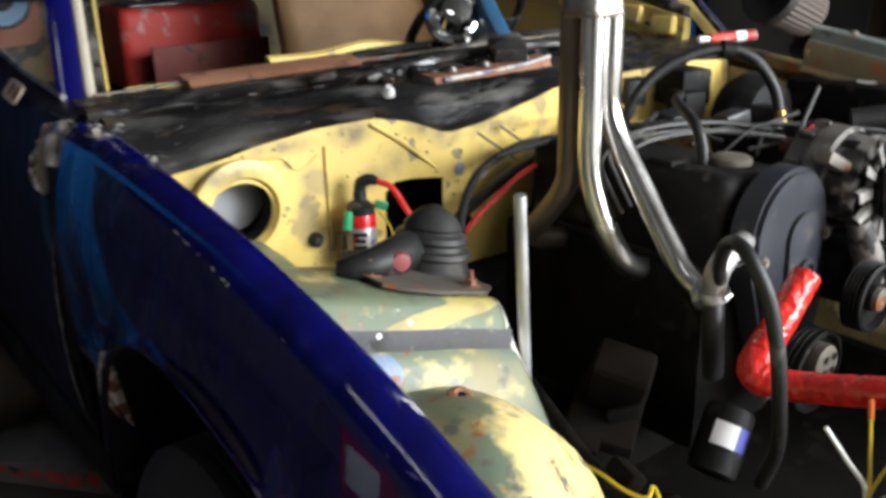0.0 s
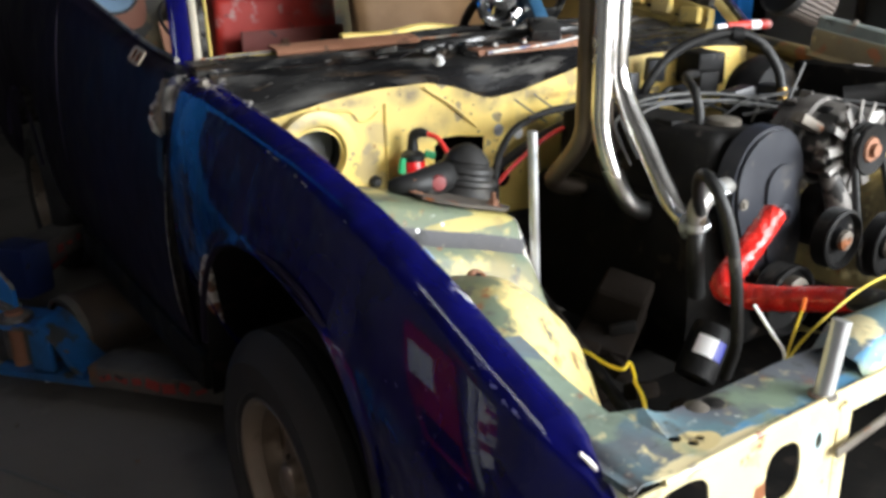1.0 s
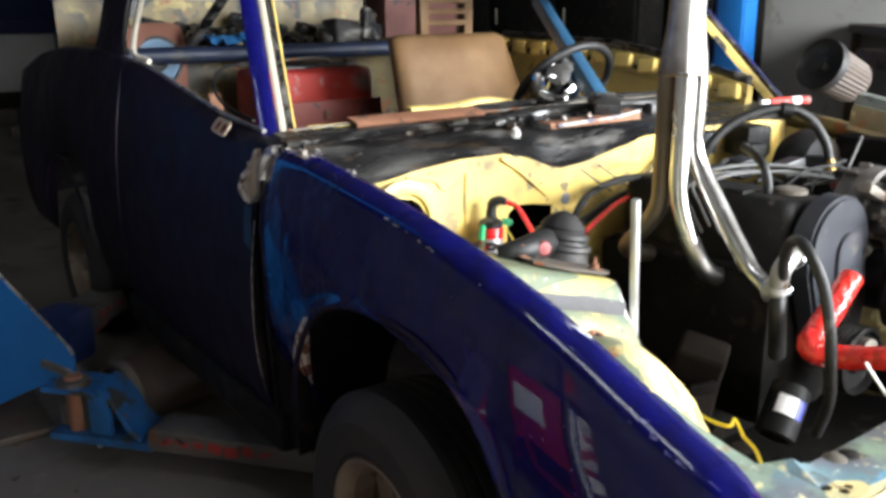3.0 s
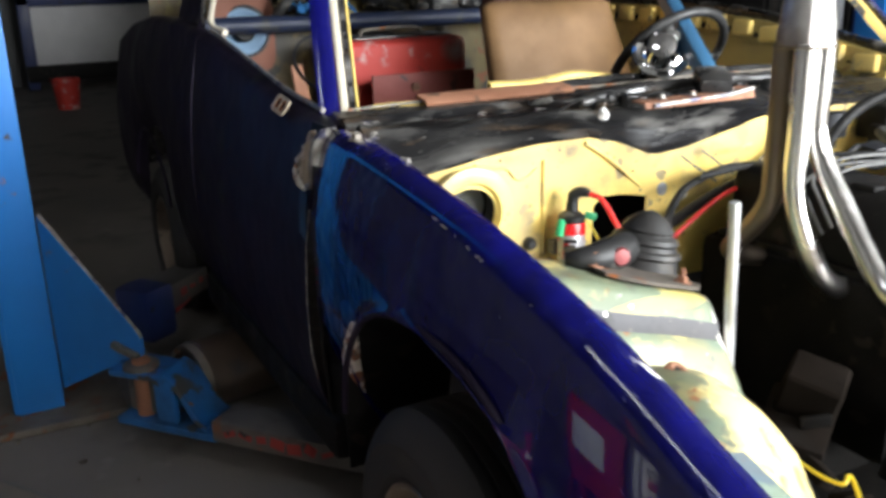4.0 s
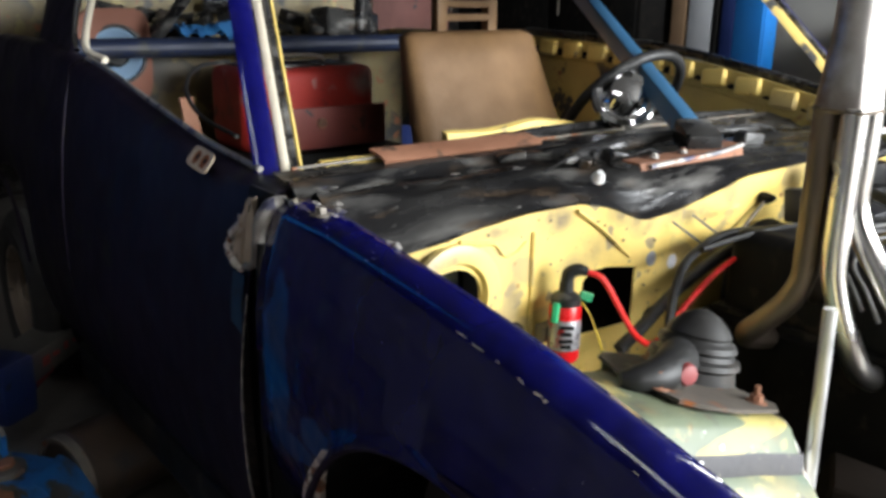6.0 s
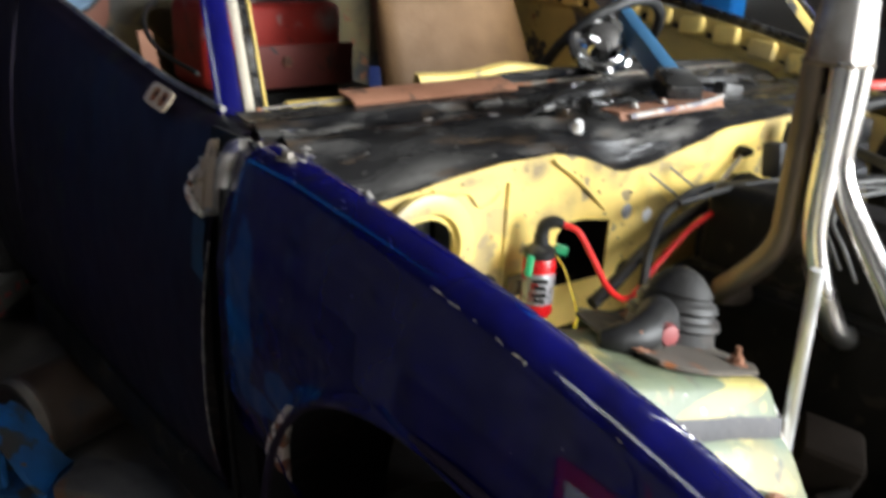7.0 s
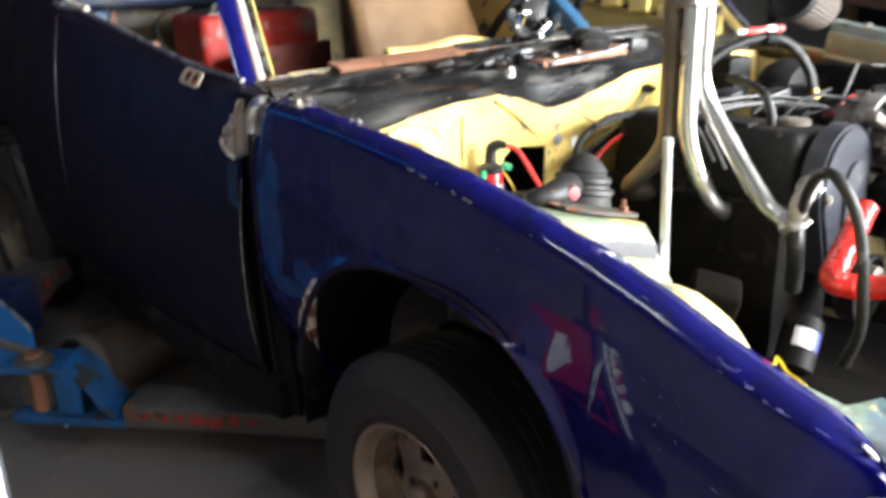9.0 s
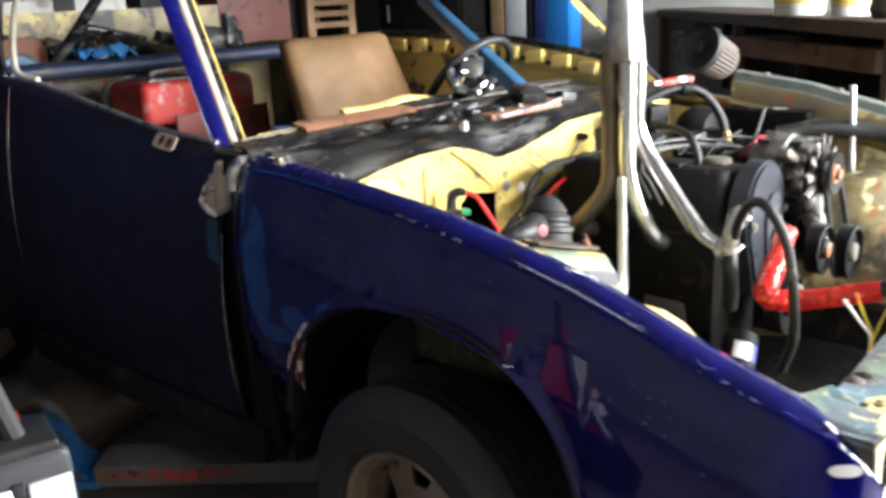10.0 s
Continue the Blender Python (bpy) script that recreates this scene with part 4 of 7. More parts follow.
for k in range(13):
    y = -0.048 + 0.303 * k / 12
    zf, zr = along(y, LEDGE), along(y, RIDGE) - 0.03
    e = 0.024 * min(1.0, max(0.0, (0.06 - y) / 0.06))
    rows.append([(0.053 - e, y, max(zr, zf + 0.004)), (0.057 - e, y, 0.5 * (zf + max(zr, zf))), (0.066 - 0.8 * e, y, zf + 0.010), (0.085, y, zf + 0.004), (0.125, y, zf + 0.001 - 0.02 * max(0, y - 0.12))])
part("corner_gusset", sheet(rows, 0.003), panel_paint, car, "worn corner between fender and front panel", sharp=60)
# strut tower: a box with rounded edges, a collar and a top plate
LEAN = 0.26  # the tower's top rises towards the fender


def leant(x, z):
    return z + LEAN * max(0.0, 0.352 - x)


levels = [(0.58, 0.372, 0.43, 0.80), (0.66, 0.364, 0.465, 0.80), (0.725, 0.356, 0.498, 0.80), (0.742, 0.351, 0.512, 0.80), (0.746, 0.349, 0.520, 0.80), (0.768, 0.348, 0.524, 0.80), (0.772, 0.351, 0.527, 0.80), (0.794, 0.353, 0.540, 0.80), (0.801, 0.350, 0.549, 0.80), (0.804, 0.342, 0.562, 0.795)]


def tower_ring(z, x1, ya, yb, grow=0.0):
    r = 0.016
    ring = [(x, ya - grow + 0.12 * (x1 - r - x), z) for x in (0.055, 0.10, 0.15, 0.20, 0.25, 0.30, x1 - r)]
    ring += [(x1 - r + (r + grow) * math.sin(a), ya + r - (r + grow) * math.cos(a), z) for a in (0.4, 0.8, 1.2)]
    ring += [(x1 + grow, ya + r, z), (x1 + grow, yb, z), (x1 - 0.05, yb + 0.02, z)]
    return [(x, y + 0.0016 * noise.noise((22 * x, 30 * z, 4)), leant(x, zz) + 0.0016 * noise.noise((18 * x, 9 * y, 2))) for x, y, zz in ring]


rows = [tower_ring(*lv) for lv in levels]
for ya, yb, z in ((0.60, 0.785, 0.805), (0.70, 0.775, 0.805), (0.765, 0.77, 0.79), (0.80, 0.81, 0.70)):
    rows.append([(x, ya, leant(x, z)) for x in (0.055, 0.10, 0.15, 0.20, 0.24, 0.27, 0.29)] + [(0.30, ya, leant(0.30, z))] * 3 + [(0.31, ya, leant(0.31, z)), (0.31, yb, leant(0.31, z)), (0.28, yb, leant(0.28, z))])
tower = part("strut_tower", sheet(rows, 0.003), apron_paint, car, "boxed strut tower in worn green paint with a grey seam band", sharp=50)
# grey sealer band along the seam
rows = []
for k, z in enumerate((0.740, 0.745, 0.7555, 0.767, 0.7705)):
    ring = tower_ring(z, 0.350, 0.5185 + 0.10 * (z - 0.745), 0.62, 0.0022 if 0 < k < 4 else 0.0005)[1:-2]
    rows.append([(x, y, zz + 0.0035 * noise.noise((26 * x, 11 * y, 3 + k)) * (k in (0, 4))) for x, y, zz in ring])
part("seam_band", sheet(rows, 0.0012), surf("grey_seam_sealer", [(0.060, 0.060, 0.066), (0.090, 0.088, 0.092)], 26, 0.75, bump=0.4, spots=[((0.03, 0.03, 0.03), 30, 0.58), ((0.20, 0.19, 0.15), 60, 0.64)]), tower, "dark grey sealer band along the seam", sharp=60)
# pale rusty corner strip of the tower
rows = []
for k in range(12):
    z = 0.70 + 0.10 * k / 11
    x1 = along(z, [(0.70, 0.358), (0.742, 0.352), (0.77, 0.352), (0.794, 0.354), (0.80, 0.351)])
    ya = along(z, [(0.70, 0.488), (0.742, 0.513), (0.768, 0.525), (0.80, 0.548)])
    j = 0.003 * noise.noise((30 * z, 1, 1))
    rows.append([(x1 - 0.013 + j, ya + 0.0005, z + 0.002), (x1 - 0.001, ya + 0.005 + j, z), (x1 + 0.003, ya + 0.014, z), (x1 + 0.003, ya + 0.024 + 2 * j, z)])
part("corner_strip", sheet(rows, 0.001), chipped, tower, "chipped pale corner of the strut tower", sharp=60)
for x, y, z, r in ((0.185, 0.5350, 0.783, 0.0035), (0.130, 0.5225, 0.772, 0.004)):
    part("paint_blister", lathe([(r, 0.0), (0.6 * r, 0.0012), (0, 0.0015)], (x, y - 0.002, leant(x, z)), (0, -1, 0.3), 9), white_paint, tower)
bm = plate([(0.192, 0.600), (0.215, 0.580), (0.26, 0.564), (0.335, 0.556), (0.356, 0.575), (0.350, 0.70), (0.335, 0.762), (0.29, 0.78), (0.232, 0.765), (0.198, 0.70)], [], 0.005, lambda u, v: Vector((u, v + 0.003 * noise.noise((40 * u, 30 * v, 0)), leant(u, 0.8145) + 0.0015 * noise.noise((20 * u, 20 * v, 3)))))
part("top_plate", bm, surf("grimy_plate", [(0.075, 0.067, 0.057), (0.13, 0.112, 0.094)], 26, 0.8, bump=0.4, spec=0.2, spots=[(RUST, 30, 0.56), ((0.20, 0.18, 0.14), 20, 0.58)], spot_edge=0.12), tower, "grimy rust-flecked steel strut top plate")
for x, y in ((0.201, 0.640), (0.326, 0.583), (0.325, 0.75)):
    z = leant(x, 0.8155)
    bm = rod((x, y, z), (x, y, z + 0.022), 0.004, n=10)
    lathe([(0, 0.010), (0.008, 0.010), (0.009, 0.0), (0, 0)], (x, y, z), (0, 0, 1), 6, bm)
    lathe([(0, 0.0012), (0.014, 0.0012), (0.014, -0.001), (0, -0.001)], (x, y, z), (0.24, 0, 1), 14, bm)
    part("stud", bm, rust, tower, "rusty stud with nut")
bm = lathe([(0.070, 0.0), (0.068, 0.008), (0.060, 0.014), (0.057, 0.034), (0.062, 0.039), (0.060, 0.046), (0.053, 0.049), (0.0505, 0.055), (0.054, 0.060), (0.051, 0.067), (0.0445, 0.070), (0.042, 0.074), (0.0435, 0.078), (0.036, 0.088), (0.025, 0.099), (0.013, 0.1055), (0.006, 0.108), (0.0, 0.108)], (0.330, 0.690, 0.802), (0.20, 0, 1), 36)
part("rubber_boot", bm, surf("dusty_rubber", [(0.010, 0.010, 0.010), (0.022, 0.021, 0.020)], 16, 0.5, bump=0.15, spec=0.4, spots=[((0.09, 0.08, 0.068), 18, 0.55)], spot_edge=0.15), tower, "dusty ribbed black rubber boot on the strut tower")
bm = pipe([(0.305, 0.690, 0.856), (0.272, 0.668, 0.860), (0.240, 0.655, 0.862), (0.210, 0.652, 0.862), (0.185, 0.660, 0.862), (0.168, 0.672, 0.862)], [0.024, 0.028, 0.027, 0.023, 0.018, 0.010], 16)
part("cable_clamp", bm, rubber, tower, "black rubber boot end")
part("red_cap", lathe([(0.0145, -0.010), (0.0145, 0.003), (0.012, 0.008), (0.0, 0.010)], (0.243, 0.632, 0.864), (-0.3, -1, 0.15), 20), surf("faded_red_plastic", [(0.27, 0.045, 0.045), (0.17, 0.035, 0.035)], 30, 0.5, bump=0.1), tower, "faded red plastic cap")
part("rust_hole", lathe([(0.004, 0.0), (0.010, 0.003), (0.016, 0.0), (0.018, -0.004)], (0.177, 0.424, 0.7735), (0.1, -0.45, 1), 18), rust, apron, "rusty bolt hole")
part("hole", lathe([(0, 0.001), (0.005, 0.001), (0.005, -0.004)], (0.177, 0.424, 0.7745), (0.1, -0.45, 1), 12), black_metal, apron)

# front panel: shelf on top and face with openings
shelf = [(0.030, -0.045), (0.11, -0.05), (0.40, -0.04), (0.80, -0.04), (1.24, -0.04), (1.53, -0.05), (1.605, -0.045), (1.60, 0.13), (1.52, 0.16), (1.44, 0.09), (1.24, 0.055), (0.80, 0.05), (0.44, 0.058), (0.30, 0.054), (0.194, 0.051), (0.170, 0.049), (0.146, 0.047), (0.125, 0.066), (0.105, 0.10), (0.085, 0.15), (0.062, 0.26), (0.030, 0.26), (0.028, 0.1)]
top_holes = [circle2(0.074, -0.011, 0.006, 10), circle2(0.154, 0.003, 0.009, 12, 0.007), circle2(0.166, -0.014, 0.0075, 10), circle2(0.182, -0.010, 0.006, 10)]


def on_shelf(u, v):
    w = abs(u - MID)
    return Vector((u, v, 0.705 + 0.012 * max(0, (w - 0.55) / 0.25) ** 2 + 0.12 * max(0, v - 0.10) + 0.027 * math.exp(-(((u - 0.142) / 0.028) ** 2 + ((v - 0.055) / 0.022) ** 2))))


front = part("front_panel", plate(shelf, top_holes, 0.003, on_shelf), panel_paint, car, "front cross panel in worn grey, green and blue paint")
face = [(0.04, 0.70), (0.06, 0.42), (1.58, 0.42), (1.60, 0.70), (1.5, 0.703), (0.8, 0.703), (0.14, 0.703)]
fh = [circle2(0.112, 0.652, 0.046, 20, 0.038, 3), circle2(0.295, 0.635, 0.034, 22, 0.040, 2.6), [(0.40, 0.46), (0.40, 0.655), (0.425, 0.675), (1.215, 0.675), (1.24, 0.655), (1.24, 0.46)], circle2(0.41, 0.69, 0.010, 8, 0.006, 3), circle2(0.365, 0.655, 0.006, 8, 0.012)]
fh += [[(2 * MID - u, v) for u, v in reversed(h)] for h in fh[:2]]
part("front_face", plate(face, fh, 0.003, lambda u, v: Vector((u, -0.048 - 0.03 * (0.7 - v), v))), face_paint, front, "cream front face with lamp and vent openings")
bm = pipe([(0.08, -0.049, 0.706), (0.40, -0.044, 0.706), (0.82, -0.043, 0.706), (1.24, -0.044, 0.706), (1.56, -0.049, 0.706)], 0.005, 8)
part("folded_edge", bm, face_paint, front)
bm = bmesh.new()
for x0_, x1_ in ((0.475, 1.165),):
    prof = [(-0.038, 0.704), (-0.034, 0.735), (-0.022, 0.752), (0.02, 0.758), (0.045, 0.745), (0.05, 0.704)]
    sheet([[(x, y, z - (0.03 if x in (x0_, x1_) else 0) * (z > 0.71)) for y, z in prof] for x in (x0_, x0_ + 0.03, 0.6, 0.8, 1.0, x1_ - 0.03, x1_)], 0.002, bm)
part("raised_section", bm, panel_paint, front, "raised middle of the front panel", sharp=50)
part("stain", lathe([(0.014, 0.0), (0.010, 0.003), (0.0, 0.004)], (0.26, 0.035, 0.706), (0, 0, 1), 14), black_metal, front)
part("post", rod((0.385, -0.034, 0.70), (0.412, -0.030, 0.803), 0.0125, n=20), zinc, front, "short zinc locating post")
part("post_foot", lathe([(0.019, 0), (0.018, 0.003), (0.013, 0.004)], (0.385, -0.034, 0.707), (0, 0, 1), 18), dirty_metal, front)
part("weld_lump", lathe([(0.018, 0), (0.016, 0.008), (0.008, 0.013), (0, 0.014)], (0.235, 0.040, 0.698), (0, 0, 1), 14), dirty_metal, front)
part("lamp_bracket", box((0.45, -0.06, 0.64), (0.12, 0.006, 0.014), (0, -8, 0), 0.002), dirty_metal, front)
part("radiator_support", box((0.42, -0.035, 0.55), (0.03, 0.03, 0.28), bev=0.005), face_paint, front)
part("bonnet_rod", rod((0.377, 0.526, 0.675), (0.362, 0.524, 0.957), 0.0085, n=18), zinc, car, "upright galvanised rod beside the strut tower")
part("bonnet_rod", rod((1.50, 0.434, 0.68), (1.50, 0.454, 1.018), 0.0085, n=18), zinc, car, "upright dull steel rod on the far side")

# bay floor and chassis rails: shade under the engine put into near-black colour
part("chassis_rail", box((0.34, 0.5, 0.40), (0.07, 1.15, 0.12), bev=0.012), deep_black, car)
part("chassis_rail", box((1.30, 0.5, 0.40), (0.07, 1.15, 0.12), bev=0.012), deep_black, car)
part("crossmember", box((MID, 0.72, 0.33), (1.0, 0.14, 0.10), bev=0.02), deep_black, car)
part("undertray", box((MID, 0.53, 0.255), (1.46, 1.18, 0.01), bev=0.002), deep_black, car)

# ---- wheels ----


def wheel(cx, cy, cz, out):
    """Tyre, deep rim with a slotted centre disc, hub; out is the outward x direction."""
    at, axis = (cx, cy, cz), (out, 0, 0)
    t = part("wheel", lathe([(0.150, -0.03), (0.160, -0.006), (0.166, 0.004), (0.171, 0.008), (0.169, 0.012), (0.162, 0.010), (0.156, 0.0), (0.153, -0.016), (0.147, -0.022), (0.143, -0.050), (0.139, -0.056), (0.137, -0.10), (0.150, -0.165)], at, axis, 56), wheel_paint, car, "beige alloy wheel with a worn lip")
    tyre = [(0.166, 0.004), (0.176, 0.012), (0.182, 0.010), (0.186, 0.015), (0.215, 0.022), (0.238, 0.019), (0.242, 0.0205), (0.247, 0.017), (0.270, 0.006), (0.284, -0.006), (0.290, -0.014)]
    for k in range(5):
        x = -0.03 - 0.028 * k
        tyre += [(0.295, x + 0.009), (0.295, x - 0.011), (0.288, x - 0.0125), (0.288, x - 0.0165)]
    tyre += [(0.290, -0.175), (0.272, -0.195), (0.22, -0.205), (0.168, -0.19)]
    part("tyre", lathe(tyre, at, axis, 72), tyre_rubber, t, "dusty black tyre")
    slots = []
    for k in range(5):
        mid_a = 2 * math.pi * (k + 0.22) / 5
        slots.append([(r * math.cos(mid_a + a), r * math.sin(mid_a + a)) for r, a in ((0.078, -0.20), (0.100, -0.27), (0.122, -0.28), (0.126, -0.20), (0.126, 0.20), (0.122, 0.28), (0.100, 0.27), (0.078, 0.20))])

    def on_disc(u, v):
        r = math.hypot(u, v)
        return Vector((cx + out * (-0.048 - 0.022 * max(0.0, (r - 0.07) / 0.07)), cy + u, cz + v))

    part("centre_disc", plate(circle2(0, 0, 0.141, 40), [circle2(0, 0, 0.03, 16), *slots], 0.010, on_disc), wheel_paint, t, "slotted beige wheel centre", sharp=50)
    part("hub", lathe([(0.058, -0.052), (0.055, -0.040), (0.040, -0.034), (0.034, -0.012), (0.026, -0.006), (0.010, -0.005), (0, -0.009)], at, axis, 28), wheel_paint, t, "worn wheel hub cap")
    for k in range(4):
        a = math.pi * (k + 0.3) / 2
        bolt((cx - out * 0.042, cy + 0.048 * math.cos(a), cz + 0.048 * math.sin(a)), axis, 0.008, 0.010, t, dirty_metal, "wheel_nut", False)
    # disc closes the slots; the shade inside the wheel is in its near-black colour
    part("brake_disc", lathe([(0.0, -0.100), (0.135, -0.100), (0.135, -0.115), (0, -0.115)], at, axis, 32), deep_black, t)
    return t


wheel(-0.040, 0.760, 0.295, -1)
wheel(-0.01, 3.15, 0.295, -1)
wheel(2 * MID + 0.02, 0.760, 0.295, 1)
wheel(2 * MID + 0.01, 3.15, 0.295, 1)

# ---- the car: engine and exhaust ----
# block coloured near-black so that the bay's shade is in the material
engine = part("engine", box((0.90, 0.76, 0.56), (0.26, 0.50, 0.34), bev=0.03), deep_black, car, "grimy black four-cylinder engine")
bm = box((0.905, 0.745, 0.80), (0.19, 0.46, 0.17), (0, 4, 0), 0.035, seg=4)
box((0.905, 0.745, 0.722), (0.22, 0.48, 0.02), (0, 4, 0), 0.006, bm)
rocker = part("rocker_cover", bm, black_metal, engine, "black rocker cover")
part("filler_cap", lathe([(0.036, 0), (0.036, 0.010), (0.030, 0.014), (0.012, 0.014), (0, 0.012)], (0.925, 0.585, 0.886), (0.05, 0, 1), 24), dirty_metal, rocker, "dirty brass oil filler cap")
part("coolant_flange", box((0.86, 0.66, 0.888), (0.07, 0.05, 0.012), (0, 4, 0), 0.004), black_metal, rocker)
for k in range(4):
    bolt((0.818, 0.56 + 0.12 * k, 0.735), (-1, 0, 0.2), 0.008, 0.006, engine, dirty_metal)
# timing cover
out = [(0.875, 0.58), (1.03, 0.57), (1.045, 0.66), (1.025, 0.74)] + [(0.918 + 0.108 * math.cos(a), 0.795 + 0.108 * math.sin(a)) for a in (radians(d) for d in range(0, 181, 12))] + [(0.815, 0.74), (0.845, 0.66)]
bm = plate(out, [], 0.055, lambda u, v: Vector((u, 0.505, v)))
bmesh.ops.bevel(bm, geom=[e for e in bm.edges if len(e.link_faces) == 2 and e.calc_face_angle(0) > 1.2], offset=0.008, segments=2, affect="EDGES")
timing = part("timing_cover", bm, cover_grey, engine, "dark grey plastic timing belt cover")
out2 = [(0.925, 0.62), (1.0, 0.615), (0.995, 0.70)] + [(0.945 + 0.045 * math.cos(a), 0.78 + 0.045 * math.sin(a)) for a in (radians(d) for d in range(0, 181, 20))] + [(0.905, 0.70)]
part("cover_rib", plate(out2, [], 0.010, lambda u, v: Vector((u, 0.453, v))), cover_grey, timing)
part("cover_boss", lathe([(0.026, 0), (0.025, 0.008), (0.016, 0.009), (0.014, 0.004), (0, 0.004)], (0.955, 0.444, 0.715), (0, -1, 0), 22), cover_grey, timing)
for x, z in ((0.985, 0.64), (0.90, 0.60), (0.835, 0.76), (1.02, 0.77)):
    bolt((x, 0.448, z), (0, -1, 0), 0.007, 0.006, timing, dirty_metal)


def pulley(name, c, r, w, mat, label, ribs=4, hub=True):
    prof = [(0.25 * r, 0.0), (0.8 * r, 0.0), (r, 0.004)]
    for k in range(ribs):
        prof += [(r, 0.004 + w * (k + 0.1) / ribs), (0.9 * r, 0.004 + w * (k + 0.5) / ribs), (r, 0.004 + w * (k + 0.9) / ribs)]
    prof += [(r, w + 0.008), (0.9 * r, w + 0.010), (0.84 * r, w - 0.004), (0.4 * r, w - 0.006), (0.36 * r, w + 0.006), (0.15 * r, w + 0.008), (0.12 * r, w - 0.004), (0, w - 0.004)]
    return part(name, lathe(prof, c, (0, -1, 0), 36), mat, engine, label)


pulley("pulley", (1.085, 0.415, 0.668), 0.062, 0.030, black_metal, "black idler pulley with a rusty hub")
part("pulley_hub", lathe([(0.022, 0), (0.020, 0.012), (0.008, 0.014), (0, 0.010)], (1.085, 0.382, 0.668), (0, -1, 0), 18), dirty_metal, engine)
pulley("pulley", (1.225, 0.390, 0.630), 0.068, 0.030, black_metal, "black water pump pulley")
part("pulley_hub", lathe([(0.026, 0), (0.022, 0.008), (0.006, 0.010), (0, 0.008)], (1.225, 0.357, 0.630), (0, -1, 0), 18), dirty_metal, engine)
pulley("crank_pulley", (0.93, 0.43, 0.555), 0.075, 0.04, black_metal, "black crankshaft pulley")
bm = lathe([(0.034, 0), (0.034, 0.02), (0.028, 0.024), (0, 0.024)], (0.93, 0.39, 0.575), (0, -1, 0), 24)
part("crank_hub", bm, dirty_metal, engine, "dull crankshaft hub with bolt holes")
for k in range(4):
    a = math.pi / 4 + k * math.pi / 2
    part("hub_hole", lathe([(0.007, 0.002), (0, 0.002)], (0.93 + 0.018 * math.cos(a), 0.3655, 0.575 + 0.018 * math.sin(a)), (0, -1, 0), 10), black_metal, engine)
part("water_pump", lathe([(0.07, 0), (0.07, 0.05), (0.05, 0.07), (0.03, 0.075), (0, 0.075)], (1.10, 0.47, 0.69), (0, -1, 0), 24), black_metal, engine, "black water pump body")
# alternator: slotted housing, radial fan, pulley and belt
AL = Vector((1.10, 0.405, 0.848))
alt = part("alternator", lathe([(0.0, -0.125), (0.050, -0.125), (0.066, -0.112), (0.070, -0.085), (0.076, -0.080), (0.076, -0.050), (0.070, -0.046), (0.068, -0.018), (0.060, -0.008), (0.0, -0.006)], AL, (0, -1, 0), 32), alternator_metal, engine, "oily cast alternator with a radial fan")
for k in range(10):
    a = 2 * math.pi * k / 10 + 0.2
    d = Vector((math.cos(a), 0, math.sin(a)))
    part("cooling_slot", box(AL + 0.0665 * d + Vector((0, 0.032, 0)), (0.008, 0.022, 0.016), (0, -math.degrees(a), 0), 0.002), black_metal, alt)
    part("housing_rib", box(AL + 0.072 * d + Vector((0, 0.098, 0)), (0.012, 0.024, 0.006), (0, -math.degrees(a), 0), 0.002), alternator_metal, alt)
for k in range(12):
    a = 2 * math.pi * k / 12
    d, q = Vector((math.cos(a), 0, math.sin(a))), Vector((-math.sin(a), 0, math.cos(a)))
    rows = [[AL + d * r + q * w * (0.7 + 6 * (r - 0.036)) + Vector((0, -h, 0)) for w, h in ((-0.009, 0.004), (-0.006, 0.011), (0.0, 0.013), (0.009, 0.014))] for r in (0.036, 0.054, 0.078)]
    part("fan_blade", sheet(rows, 0.002), fan_metal, alt)
part("fan_disc", lathe([(0.0, 0.010), (0.046, 0.010), (0.048, 0.003), (0.0, 0.001)], AL, (0, -1, 0), 28), alternator_metal, alt)
ap = part("alternator_pulley", lathe([(0.0, 0.0), (0.042, 0.0), (0.044, 0.004), (0.033, 0.012), (0.044, 0.021), (0.042, 0.025), (0.022, 0.021)], AL + Vector((0, -0.016, 0)), (0, -1, 0), 30), black_metal, alt, "black alternator pulley with a rusty nut")
part("pulley_nut", lathe([(0.022, 0.016), (0.020, 0.024), (0.012, 0.025), (0.011, 0.033), (0, 0.033)], AL + Vector((0, -0.016, 0)), (0, -1, 0), 12), rust, ap)
part("alternator_bracket", box((1.035, 0.44, 0.885), (0.16, 0.03, 0.022), (0, 25, 0), 0.006), dirty_metal, engine, "dirty steel adjusting arm")
alt.scale = (1.22, 1.22, 1.22)
alt.location = -0.22 * AL
AP, WP = AL + Vector((0, -0.036, 0)), Vector((1.16, 0.350, 0.640))
loop = [AP + 0.046 * Vector((math.cos(a), 0, math.sin(a))) for a in (radians(d) for d in (5, 45, 90, 135, 175))]
loop += [WP + 0.066 * Vector((math.cos(a), 0, math.sin(a))) for a in (radians(d) for d in (180, 215, 250, 290, 325, 360))] + [loop[0]]
part("fan_belt", pipe(loop, 0.0075, 8, 4), rubber, engine, "black rubber fan belt")
for ob in engine.children:
    if ob.name.split(".")[0] in ("pulley", "pulley_hub"):
        ob.location = (-0.065, -0.035, 0.010)
part("belt_tensioner", pipe([(1.03, 0.40, 0.80), (1.05, 0.385, 0.74), (1.06, 0.375, 0.69)], [0.020, 0.026, 0.022], 12), alternator_metal, engine, "oily cast tensioner bracket")

# exhaust header: collector pointing up, four tubes
C = Vector((0.700, 0.715, 0))
bm = bmesh.new()
rows = []
